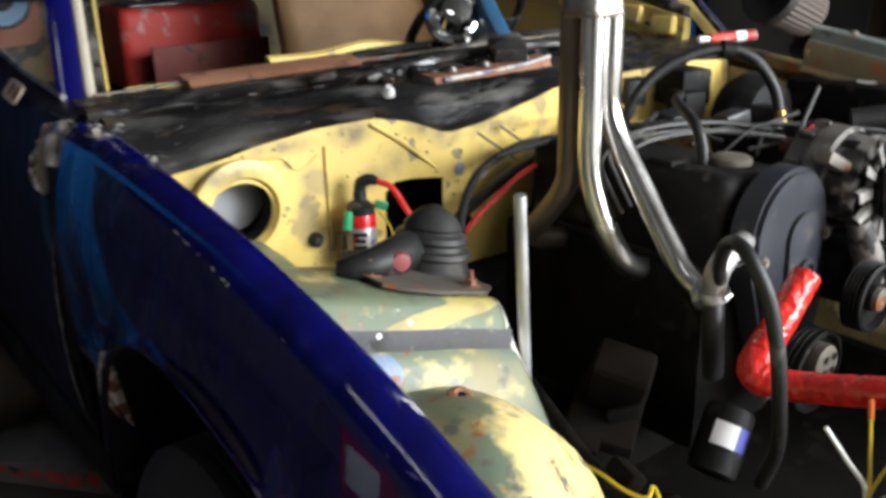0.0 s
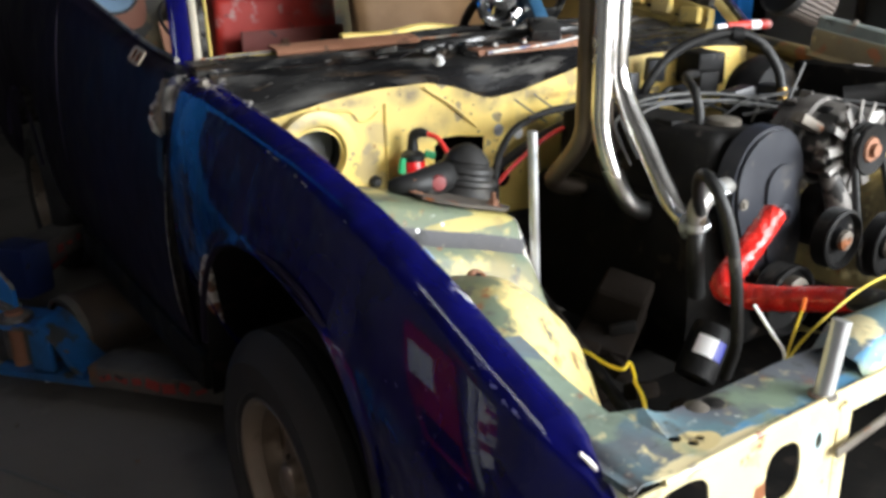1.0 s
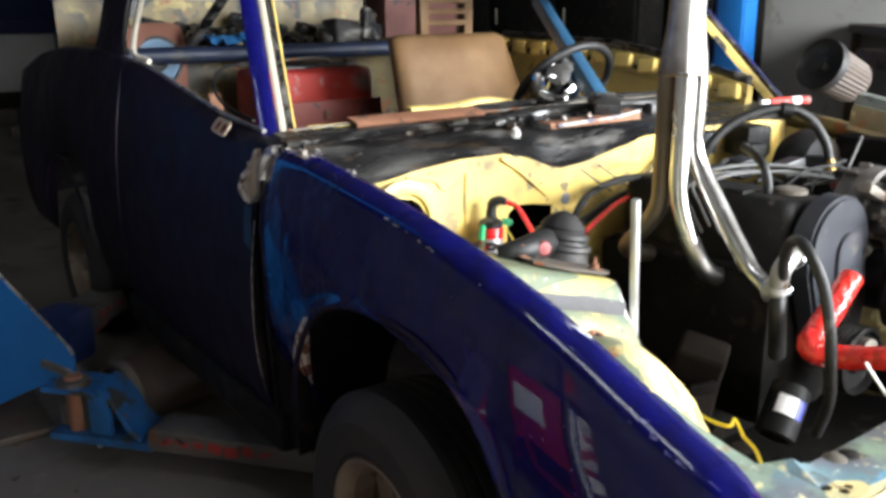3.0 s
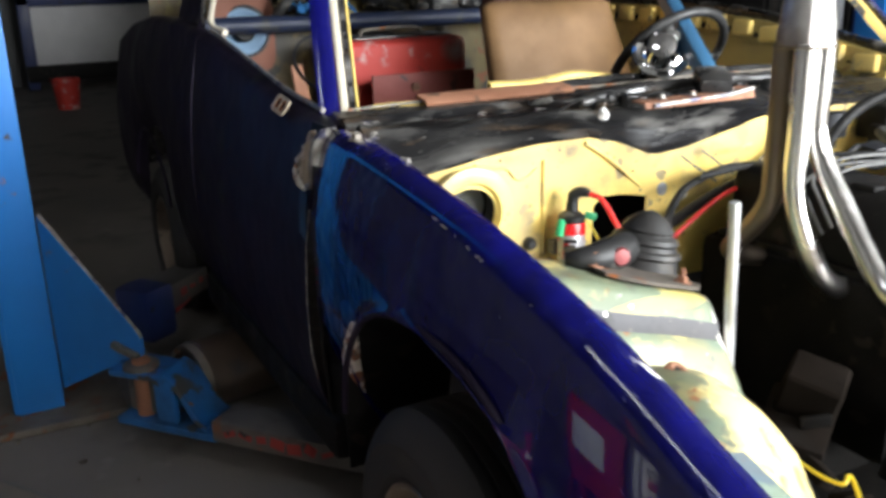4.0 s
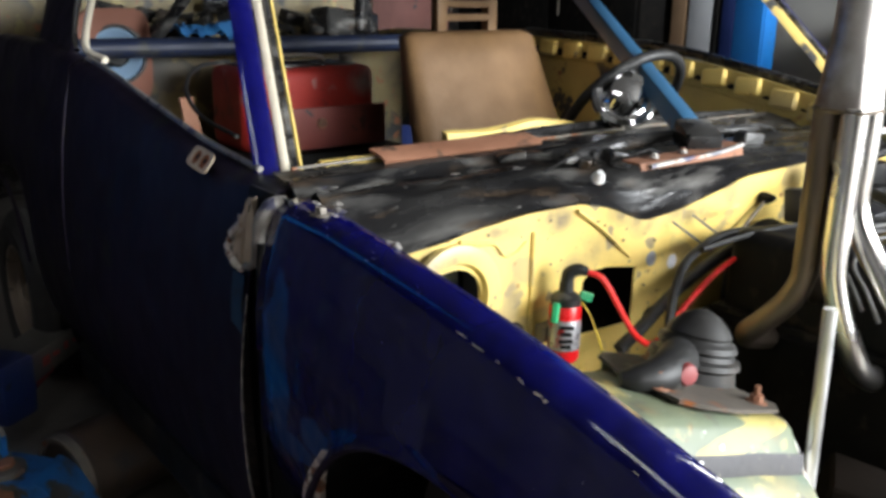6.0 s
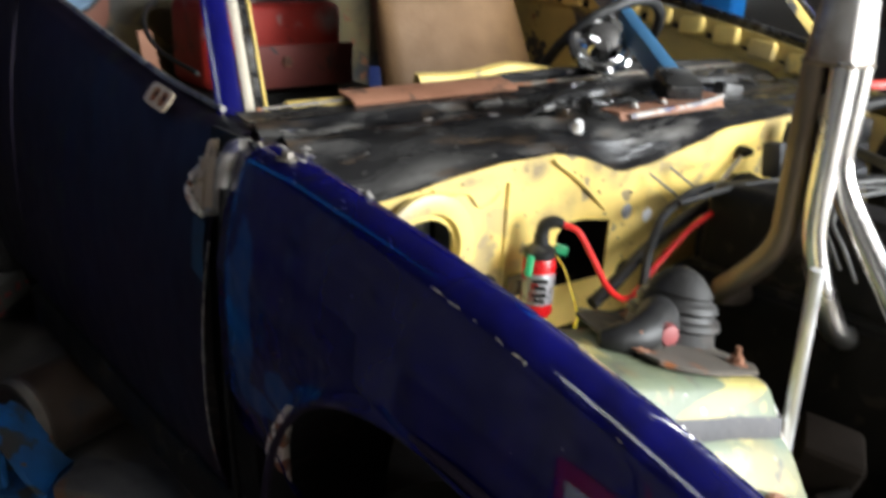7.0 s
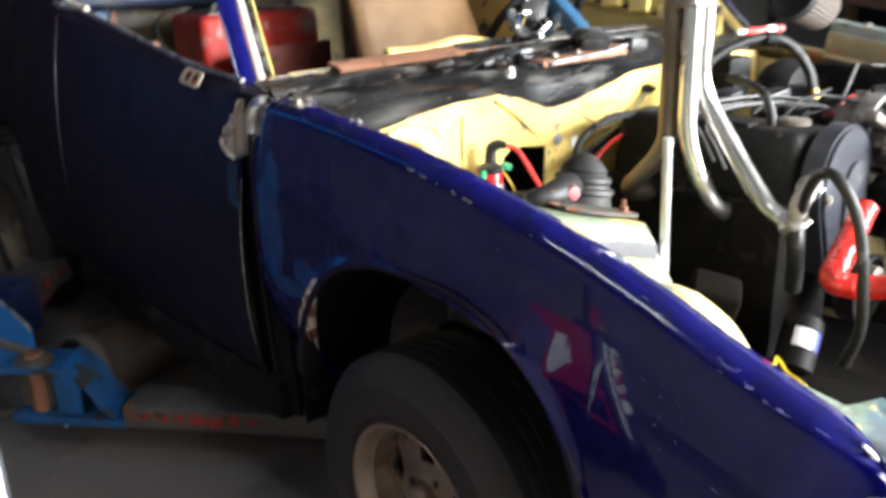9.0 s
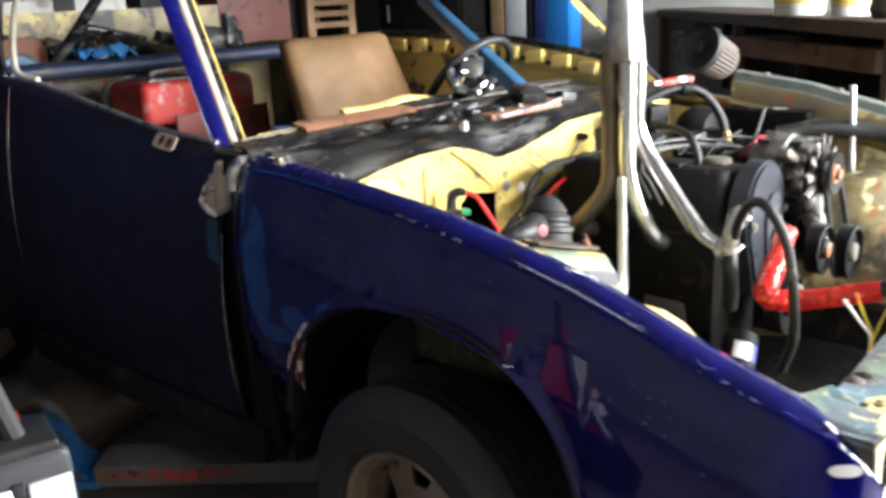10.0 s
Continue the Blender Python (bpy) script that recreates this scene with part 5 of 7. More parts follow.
for z, r, lobe in ((1.146, 0.0455, 0.10), (1.150, 0.0465, 0.10), (1.158, 0.0455, 0.09), (1.185, 0.0440, 0.07), (1.215, 0.0415, 0.04), (1.25, 0.0380, 0.015), (1.29, 0.0365, 0.0), (1.75, 0.0365, 0.0)):
    ring = [(0.700 + r * (1 + lobe * math.cos(4 * a)) * math.cos(a + math.pi / 4), 0.715 + r * (1 + lobe * math.cos(4 * a)) * math.sin(a + math.pi / 4), z) for a in (2 * math.pi * k / 40 for k in range(41))]
    rows.append(ring)
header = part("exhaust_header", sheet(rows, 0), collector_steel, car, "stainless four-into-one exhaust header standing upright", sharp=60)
R = 0.0205
part("primary_tube", pipe([C + Vector((0.022, -0.022, 1.155)), C + Vector((0.022, -0.022, 1.07)), C + Vector((0.024, -0.022, 1.0)), (0.728, 0.672, 0.945), (0.729, 0.620, 0.872), (0.724, 0.556, 0.795), (0.716, 0.515, 0.757), (0.706, 0.470, 0.738)], R, 20, 8, hollow=True), steel, header)
part("primary_tube", pipe([C + Vector((-0.022, -0.022, 1.155)), C + Vector((-0.022, -0.022, 1.07)), C + Vector((-0.022, -0.022, 0.99)), (0.678, 0.692, 0.92), (0.681, 0.686, 0.875), (0.688, 0.674, 0.83), (0.700, 0.660, 0.785), (0.722, 0.650, 0.742), (0.765, 0.648, 0.712), (0.83, 0.65, 0.70)], R, 20, 8), steel, header)
part("primary_tube", pipe([C + Vector((-0.022, 0.022, 1.155)), C + Vector((-0.022, 0.022, 1.05)), C + Vector((-0.022, 0.022, 0.92)), (0.677, 0.739, 0.875), (0.671, 0.755, 0.835), (0.664, 0.790, 0.790), (0.672, 0.822, 0.758), (0.71, 0.838, 0.735), (0.77, 0.84, 0.72)], R, 18, 8), brown_steel, header, "heat-browned tube")
part("primary_tube", pipe([C + Vector((0.022, 0.022, 1.155)), C + Vector((0.022, 0.022, 1.05)), C + Vector((0.024, 0.024, 0.98)), (0.745, 0.755, 0.92), (0.775, 0.775, 0.86), (0.83, 0.79, 0.80)], R, 18, 8), brown_steel, header, "heat-browned tube")
part("weld_patch", lathe([(0.021, -0.004), (0.019, 0.001), (0, 0.002)], (0.674, 0.716, 1.085), (-1, -0.25, 0), 14), brown_steel, header, "brown weld patch between the tubes")
part("weld_patch", lathe([(0.019, -0.004), (0.017, 0.001), (0, 0.002)], (0.700, 0.690, 1.085), (0, -1, 0), 14), brown_steel, header)
part("weld_bead", pipe([(0.700 + 0.0470 * (1 + 0.10 * math.cos(4 * a - math.pi)) * math.cos(a), 0.715 + 0.0470 * (1 + 0.10 * math.cos(4 * a - math.pi)) * math.sin(a), 1.149 + 0.001 * math.sin(9 * a)) for a in (2 * math.pi * k / 40 for k in range(41))], 0.002, 6, 1, wob=0.0006), brown_steel, header)

# coolant elbow, clamps, hoses, filter
bm = pipe([(0.702, 0.450, 0.725), (0.696, 0.445, 0.755), (0.695, 0.442, 0.782), (0.715, 0.442, 0.802), (0.76, 0.455, 0.803), (0.83, 0.48, 0.795)], [0.017, 0.018, 0.019, 0.019, 0.018, 0.018], 16, 5)
elbow = part("coolant_elbow", bm, alloy, engine, "alloy coolant elbow with hose clamps")
for at_, ax in (((0.698, 0.447, 0.748), (-0.1, -0.1, 1)), ((0.745, 0.450, 0.803), (1, 0.25, 0)), ((0.704, 0.468, 0.737), (0.1, -1, 0.2))):
    part("hose_clamp", lathe([(0.0235, -0.006), (0.0245, -0.006), (0.0245, 0.006), (0.0235, 0.006)], at_, ax, 20, closed=True), zinc, elbow)
    part("clamp_screw", rod(Vector(at_) + Vector((-0.008, -0.0245, 0)), Vector(at_) + Vector((0.008, -0.0255, 0.003)), 0.0035, n=8), zinc, elbow)
part("heater_hose", pipe([(0.690, 0.432, 0.775), (0.655, 0.412, 0.815), (0.610, 0.375, 0.866), (0.583, 0.340, 0.884), (0.576, 0.312, 0.868), (0.580, 0.285, 0.82), (0.588, 0.270, 0.75), (0.596, 0.264, 0.68), (0.606, 0.264, 0.60), (0.62, 0.29, 0.52)], 0.0105, 14, 6), rubber, engine, "black rubber heater hose")
part("heater_hose", pipe([(0.704, 0.45, 0.74), (0.694, 0.44, 0.70), (0.70, 0.44, 0.65), (0.72, 0.45, 0.60)], 0.017, 14, 6), rubber, engine)
part("red_hose", pipe([(0.818, 0.366, 0.768), (0.785, 0.364, 0.742), (0.745, 0.360, 0.712), (0.70, 0.357, 0.682), (0.672, 0.350, 0.664), (0.668, 0.332, 0.655), (0.683, 0.30, 0.654), (0.693, 0.25, 0.665), (0.700, 0.20, 0.680), (0.706, 0.13, 0.702)], [0.022, 0.0235, 0.024, 0.0245, 0.025, 0.024, 0.023, 0.022, 0.0215, 0.021], 20, 8, wob=0.001), red_tape, engine, "coolant hose wrapped in shiny red tape")
part("radiator_hose", pipe([(0.705, 0.132, 0.702), (0.710, 0.10, 0.710), (0.73, 0.07, 0.706), (0.80, 0.062, 0.68), (0.88, 0.065, 0.65)], 0.019, 14), rubber, engine)
filt = part("oil_filter", lathe([(0.030, 0), (0.040, 0.004), (0.041, 0.02), (0.041, 0.105), (0.038, 0.115), (0.0, 0.118)], (0.700, 0.425, 0.43), (0.085, 0.02, 0.10), 28), black_metal, engine, "black oil filter with a white and blue label")
ax = Vector((0.085, 0.02, 0.10)).normalized()
mm = turned(ax)


def band(a0, a1, h0, h1, r=0.0416):
    o = Vector((0.700, 0.425, 0.43))
    return sheet([[o + mm @ Vector((r * math.cos(a), r * math.sin(a), h)) for h in (h0, h1)] for a in (a0 + (a1 - a0) * k / 8 for k in range(9))], 0.0004)


view = Vector((-0.6, -0.8, 0.5))
loc = mm.inverted() @ view
a_mid = math.atan2(loc.y, loc.x)
part("label", band(a_mid - 0.75, a_mid + 0.25, 0.045, 0.085), white_paint, filt, "white paper label")
part("label", band(a_mid + 0.25, a_mid + 0.75, 0.045, 0.085), surf("blue_label", [(0.03, 0.04, 0.30), (0.04, 0.05, 0.34)], 9, 0.4, bump=0), filt, "blue end of the label")
# mount and steering lumps: shade low in the bay put into the colour
mount_black = surf("near_black_cast_bracket", [(0.0075, 0.0058, 0.0045), (0.013, 0.0098, 0.0078)], 14, 0.95, spec=0.05, bump=0.3, spots=[((0.015, 0.013, 0.012), 16, 0.55)])
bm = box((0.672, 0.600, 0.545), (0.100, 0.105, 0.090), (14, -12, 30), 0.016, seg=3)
mount = part("engine_mount", bm, mount_black, engine, "near-black cast engine mount")
part("mount_foot", box((0.64, 0.60, 0.490), (0.16, 0.12, 0.026), (6, -14, 30), 0.008), mount_black, mount)
# solid near-black block painted as the shaded recess of the mount
part("mount_slot", box((0.632, 0.555, 0.512), (0.055, 0.012, 0.026), (14, -12, -38), 0.005), deep_black, mount)
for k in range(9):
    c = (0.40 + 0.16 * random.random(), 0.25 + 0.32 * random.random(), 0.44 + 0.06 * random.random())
    part("steering_joint", box(c, (0.05, 0.05, 0.03), (random.uniform(0, 60), random.uniform(0, 60), random.uniform(0, 90)), 0.008), mount_black, car)
part("steering_shaft", rod((0.44, 0.30, 0.45), (0.62, 0.95, 0.60), 0.012), black_metal, car)
part("yellow_strap", pipe([(0.385, 0.44, 0.59), (0.376, 0.38, 0.60), (0.372, 0.336, 0.60), (0.378, 0.305, 0.602), (0.400, 0.312, 0.605), (0.385, 0.285, 0.595), (0.366, 0.267, 0.60), (0.34, 0.225, 0.60), (0.32, 0.19, 0.57)], 0.003, 8), yellow_wire, car, "yellow cable in the bay")
part("yellow_wire", pipe([(0.470, 0.09, 0.60), (0.477, 0.083, 0.685), (0.535, 0.112, 0.700), (0.590, 0.140, 0.708)], 0.0022, 8), yellow_wire, car)
part("orange_end", rod((0.590, 0.140, 0.708), (0.620, 0.156, 0.715), 0.0036), surf("orange_connector", [(0.8, 0.16, 0.02), (0.7, 0.14, 0.02)], 9, 0.4, bump=0), car, "orange wire sleeve")
part("white_wire", pipe([(0.472, 0.088, 0.62), (0.476, 0.085, 0.685), (0.466, 0.105, 0.72), (0.452, 0.128, 0.758)], 0.0026, 8), white_wire, car)
part("yellow_wire", pipe([(0.474, 0.086, 0.64), (0.490, 0.082, 0.69), (0.56, 0.075, 0.735), (0.66, 0.07, 0.765), (0.78, 0.05, 0.775)], 0.0020, 8), yellow_wire, car)

# ignition coil and wiring at the firewall
coil = part("ignition_coil", lathe([(0.0, 0.0), (0.024, 0.0), (0.028, 0.006), (0.028, 0.098), (0.026, 0.102)], (0.437, 1.028, 0.695), (0.02, 0.02, 1), 28), red_coil, car, "red ignition coil with silver label and black top")
part("coil_top", lathe([(0.0265, 0.0), (0.027, 0.012), (0.018, 0.02), (0.013, 0.022), (0.012, 0.042), (0.0, 0.043)], (0.439, 1.030, 0.797), (0.02, 0.02, 1), 24), rubber, coil)
part("coil_boot", pipe([(0.440, 1.030, 0.835), (0.442, 1.028, 0.852), (0.452, 1.016, 0.860), (0.462, 1.004, 0.857)], [0.011, 0.012, 0.011, 0.008], 12), rubber, coil)
part("ignition_lead", pipe([(0.462, 1.004, 0.857), (0.48, 0.985, 0.845), (0.50, 0.965, 0.80), (0.525, 0.95, 0.752), (0.562, 0.945, 0.722), (0.60, 0.945, 0.725), (0.665, 0.95, 0.768), (0.78, 0.955, 0.823), (0.89, 0.955, 0.838), (1.02, 0.95, 0.832)], 0.0055, 10), red_wire, coil, "red ignition lead")
part("terminal", box((0.405, 1.02, 0.79), (0.022, 0.012, 0.036), (0, 20, 30), 0.006), green_plastic, coil, "green terminal boot")
part("terminal", box((0.478, 1.02, 0.805), (0.026, 0.010, 0.016), (0, 20, -20), 0.004), green_plastic, coil)
bm = bmesh.new()
face_dir = Vector((-0.62, -0.78, 0)).normalized()
sideways = Vector((0.78, -0.62, 0))
for z, w, a in ((0.763, 0.026, 0), (0.751, 0.020, 3), (0.738, 0.024, -3), (0.728, 0.018, 0)):
    c = Vector((0.438, 1.029, z)) + 0.0290 * face_dir
    box(c, (w, 0.0012, 0.007), (0, a, -38.5), 0, bm)
part("lettering", bm, black_metal, coil, "dark lettering bars")
part("label_band", lathe([(0.0281, 0.0), (0.0285, 0.001), (0.0285, 0.054), (0.0281, 0.055)], (0.4375, 1.0285, 0.718), (0.02, 0.02, 1), 28), surf("scuffed_silver_label", [(0.42, 0.42, 0.44), (0.30, 0.29, 0.30)], 30, 0.35, 0.5, bump=0.2, spots=[((0.45, 0.02, 0.02), 45, 0.54), ((0.05, 0.05, 0.05), 60, 0.60)]), coil, "scuffed silver label band")
part("coil_bracket", box((0.43, 1.058, 0.74), (0.05, 0.025, 0.03), bev=0.004), dirty_metal, coil)
part("yellow_wire", pipe([(0.47, 1.03, 0.80), (0.49, 1.02, 0.77), (0.495, 1.0, 0.73), (0.48, 0.97, 0.70), (0.44, 0.94, 0.70)], 0.002, 6), yellow_wire, coil)
part("wiring_loom", pipe([(0.54, 0.99, 0.70), (0.60, 0.99, 0.73), (0.70, 1.0, 0.775), (0.82, 1.0, 0.82), (0.95, 0.98, 0.85), (1.1, 0.95, 0.86)], 0.012, 10), rubber, car, "black wiring loom")
part("hose", pipe([(0.545, 0.86, 0.62), (0.578, 0.905, 0.665), (0.592, 0.925, 0.775), (0.655, 0.956, 0.838), (0.74, 0.98, 0.860), (0.82, 0.99, 0.870), (0.9, 0.98, 0.870)], 0.0085, 10), rubber, car, "black rubber hose")
part("heater_cover", lathe([(0.0, 0.06), (0.10, 0.05), (0.125, 0.02), (0.13, 0.0)], (1.02, 1.03, 0.735), (0, -1, 0), 28), black_metal, car, "black heater cover")
for x, z in ((0.80, 0.90), (0.74, 0.895)):
    part("clip_wire", pipe([(x, 1.05, z), (x + 0.03, 1.02, z - 0.03), (x + 0.06, 1.0, z - 0.055)], 0.0025, 6), grey_wire, car)

# far half of the bay
booster = part("brake_servo", lathe([(0.0, 0.13), (0.05, 0.128), (0.10, 0.11), (0.118, 0.08), (0.122, 0.05), (0.11, 0.02), (0.06, 0.0), (0.0, 0.0)], (1.42, 0.92, 0.83), (0, -1, 0.1), 32), black_metal, car, "round black brake servo")
part("master_cylinder", rod((1.36, 0.90, 0.83), (1.36, 0.76, 0.84), 0.022), alloy, booster)
part("fluid_reservoir", box((1.36, 0.80, 0.875), (0.05, 0.10, 0.05), bev=0.012), cover_black, booster)
part("regulator", box((1.315, 0.985, 0.925), (0.085, 0.10, 0.085), (0, 0, -12), 0.010), black_metal, car, "black regulator box")
part("regulator", box((1.275, 0.945, 0.895), (0.06, 0.07, 0.06), (0, 0, -12), 0.008), black_metal, car)
part("vacuum_hose", pipe([(1.05, 0.95, 0.83), (1.08, 0.95, 0.90), (1.13, 0.93, 0.97), (1.195, 0.89, 1.013), (1.267, 0.841, 1.027), (1.315, 0.80, 1.0), (1.340, 0.765, 0.94), (1.343, 0.749, 0.885)], 0.0125, 12), rubber, car, "thick black vacuum hose")
part("hose_fitting", rod((1.343, 0.749, 0.895), (1.340, 0.742, 0.868), 0.013), surf("brass", [(0.36, 0.22, 0.06), (0.44, 0.28, 0.09)], 20, 0.4, 0.8), car, "brass hose fitting")
part("hose_joint", rod((1.255, 0.849, 1.026), (1.280, 0.832, 1.022), 0.019), black_metal, car)
part("breather_hose", pipe([(0.884, 0.612, 0.878), (0.888, 0.620, 0.915), (0.898, 0.645, 0.950), (0.96, 0.72, 0.958), (1.10, 0.84, 0.94), (1.26, 0.945, 0.915)], 0.010, 12), rubber, engine, "black breather hose")
for dz, dy in ((0.0, 0.0), (0.012, 0.03), (-0.006, 0.05)):
    part("spark_lead", pipe([(0.79, 0.66 + dy, 0.80 + dz), (0.775, 0.68 + dy, 0.85 + dz), (0.80, 0.72 + dy, 0.885 + dz), (0.90, 0.74 + dy, 0.905 + dz), (1.05, 0.70 + dy, 0.905 + dz), (1.15, 0.62 + dy, 0.89 + dz)], 0.0036, 8), grey_wire, engine, "grey spark plug lead")
part("spark_lead", pipe([(0.70, 0.95, 0.87), (0.85, 0.93, 0.885), (1.0, 0.86, 0.90), (1.12, 0.74, 0.905), (1.16, 0.66, 0.89)], 0.0055, 8), rubber, engine)
part("dipstick", rod((1.098, 0.574, 0.88), (1.134, 0.554, 0.997), 0.0035), grey_wire, engine, "grey dipstick tube")
part("distributor_lead", pipe([(1.165, 0.615, 0.862), (1.192, 0.606, 0.890), (1.232, 0.595, 0.903), (1.258, 0.588, 0.893), (1.266, 0.586, 0.872)], 0.007, 10), red_wire, engine, "thick red battery cable")
part("cable_terminal", box((1.165, 0.615, 0.872), (0.034, 0.034, 0.028), (0, 20, 15), 0.007), surf("dark_red_plastic", [(0.16, 0.02, 0.02), (0.10, 0.015, 0.015)], 14, 0.45, bump=0.1), engine, "dark red cable terminal")
part("grey_loop", pipe([(1.08, 0.56, 0.87), (1.10, 0.53, 0.91), (1.15, 0.50, 0.915), (1.19, 0.48, 0.87)], 0.0045, 8), grey_wire, engine)
part("air_box", box((1.36, 0.62, 0.81), (0.26, 0.26, 0.10), (0, 0, 10), 0.02), deep_black, car, "black carburettor air box")
part("carburettor", box((1.30, 0.50, 0.85), (0.06, 0.06, 0.07), bev=0.01), alloy, car, "alloy carburettor body")
battery = part("battery", box((1.575, 0.70, 0.85), (0.17, 0.26, 0.18), bev=0.01), deep_black, car, "black battery with a white sticker")
part("sticker", plate(circle2(0, 0, 0.035, 24, 0.022, 3), [], 0.001, lambda u, v: Vector((1.567 + u, 0.671 + v, 0.9415))), white_paint, battery, "white sticker")
part("air_duct", pipe([(1.40, 0.62, 0.885), (1.47, 0.52, 0.90), (1.53, 0.40, 0.885), (1.56, 0.26, 0.85)], 0.024, 14), rubber, car, "black air duct")
part("yellow_wire", pipe([(1.42, 0.24, 0.72), (1.47, 0.20, 0.76), (1.50, 0.16, 0.70), (1.46, 0.14, 0.62), (1.38, 0.18, 0.60)], 0.003, 8), yellow_wire, car)
rail_paint = surf("grey_green_rail", [(0.20, 0.23, 0.21), (0.13, 0.15, 0.14)], 12, 0.5, bump=0.2, spots=[(RUST, 16, 0.6), ((0.03, 0.03, 0.03), 20, 0.58)])
RAIL = [(0.83, 1.035), (0.60, 1.0), (0.39, 0.945), (0.2, 0.88)]
part("fender_rail", sheet([[(1.618, y, z + 0.012), (1.585, y, z + 0.014), (1.580, y, z + 0.010), (1.578, y, z - 0.016), (1.568, y, z - 0.020)] for y, z in RAIL], 0.003), rail_paint, car, "worn grey-green flange of the far wing")
part("rail_channel", sheet([[(1.570, y, z - 0.019), (1.562, y, z - 0.030), (1.558, y, z - 0.075), (1.540, y, z - 0.085)] for y, z in RAIL], 0.003), surf("brown_yellow_channel", [(0.17, 0.13, 0.06), (0.10, 0.08, 0.05)], 10, 0.55, bump=0.2, spots=[(RUST, 18, 0.58), ((0.35, 0.28, 0.12), 14, 0.58)]), car, "dirty yellow channel below the flange")
for y in (0.33, 0.52, 0.74):
    bolt((1.60, y, along(1 - y, [(0.17, 1.035), (0.40, 1.0), (0.61, 0.945), (0.8, 0.88)]) + 0.014), (0, 0, 1), 0.008, 0.006, car, dirty_metal, "rail_bolt")
part("strut_tower", box((1.46, 0.70, 0.70), (0.20, 0.34, 0.16), bev=0.03), yellow, car, "far yellow strut tower")

# loose cables and hoses over the engine
for k in range(6):
    a = Vector((random.uniform(0.92, 1.10), random.uniform(0.60, 0.95), random.uniform(0.86, 0.91)))
    b = a + Vector((random.uniform(0.16, 0.36), random.uniform(-0.16, 0.10), random.uniform(-0.03, 0.02)))
    mid_pts = [a.lerp(b, f) + Vector((0, random.uniform(-0.03, 0.03), random.uniform(0.0, 0.045))) for f in (0.3, 0.6)]
    part("cable", pipe([a, *mid_pts, b], random.uniform(0.003, 0.006), 8, 5), rubber, engine)
for x, y, z, sx, sy, sz in ((1.12, 0.86, 0.885, 0.05, 0.05, 0.05), (1.24, 0.80, 0.88, 0.07, 0.05, 0.04), (1.05, 0.98, 0.90, 0.04, 0.04, 0.07), (1.30, 0.66, 0.875, 0.05, 0.07, 0.03), (1.16, 1.0, 0.93, 0.05, 0.03, 0.06)):
    part("connector_block", box((x, y, z), (sx, sy, sz), (random.uniform(-12, 12), random.uniform(-12, 12), random.uniform(-30, 30)), 0.006), cover_black, engine, "dark plastic connector block")

# ---- things lying on the car ----
af = thing("air_filter", "black and brown cone air filter lying on the scuttle", "air filter")
ac, ad = Vector((1.640, 0.968, 1.108)), Vector((0.85, -0.10, -0.33)).normalized()
part("end_cap", lathe([(0.0, -0.006), (0.020, -0.006), (0.024, 0.02), (0.055, 0.02), (0.072, 0.010), (0.077, -0.004), (0.078, 0.022), (0.070, 0.032), (0, 0.03)], ac - 0.03 * ad, ad, 32), rubber, af, "black rubber end cap")
n = 60
bm = bmesh.new()
rings = []
M4 = Matrix.Translation(ac) @ turned(ad)
for h, r in ((0.0, 0.071), (0.13, 0.064)):
    rings.append([bm.verts.new(M4 @ Vector(((r - 0.004 * (k % 2)) * math.cos(2 * math.pi * k / n), (r - 0.004 * (k % 2)) * math.sin(2 * math.pi * k / n), h))) for k in range(n)])
for k in range(n):
    bm.faces.new((rings[0][k], rings[0][(k + 1) % n], rings[1][(k + 1) % n], rings[1][k]))
bm.faces.new(rings[1])
part("pleats", bm, filter_mesh, af, "pleated brown gauze", sharp=20)
tube = thing("sealant_tube", "red and white sealant tube lying on the scuttle", "tube")
part("body", rod((1.43, 1.003, 1.020), (1.56, 0.966, 1.020), 0.011, 0.013), red_can, tube, "red printed tube body")
part("nozzle", rod((1.43, 1.003, 1.020), (1.40, 1.012, 1.020), 0.007), white_paint, tube, "white nozzle")
part("band", lathe([(0.0128, 0), (0.0130, 0.03), (0.0125, 0.03), (0.0123, 0)], (1.50, 0.983, 1.020), (0.175, -0.05, 0), 18, closed=True), white_paint, tube)

# ---- interior ----
wheel_c, wheel_n = Vector((1.09, 1.50, 1.045)), Vector((0.0, 0.75, 0.60)).normalized()
bm = bmesh.new()
M4 = Matrix.Translation(wheel_c) @ turned(wheel_n)
steer = part("steering_wheel", pipe([M4 @ Vector((0.168 * math.cos(a), 0.168 * math.sin(a), 0)) for a in (2 * math.pi * k / 24 for k in range(25))], 0.013, 12, 3), rubber, car, "black steering wheel")
for a in (0.0, 2.1, 4.2):
    part("spoke", box(M4 @ Vector((0.09 * math.cos(a), 0.09 * math.sin(a), -0.005)), (0.18, 0.03, 0.006), [math.degrees(v) for v in (M4 @ Matrix.Rotation(a, 4, "Z")).to_euler()], 0.002), rubber, steer)
part("column", rod(wheel_c - 0.02 * wheel_n, wheel_c - 0.30 * wheel_n, 0.03, 0.035), black_metal, steer)
part("boss", lathe([(0.066, -0.03), (0.078, -0.004), (0.076, 0.008), (0.066, 0.013), (0.054, 0.006), (0.046, 0.012), (0.036, 0.034), (0.018, 0.041), (0, 0.042)], (0.98, 1.40, 1.08), (-0.5, -0.6, 0.6), 28), chrome, steer, "polished chrome horn boss")
# seat
rows = []
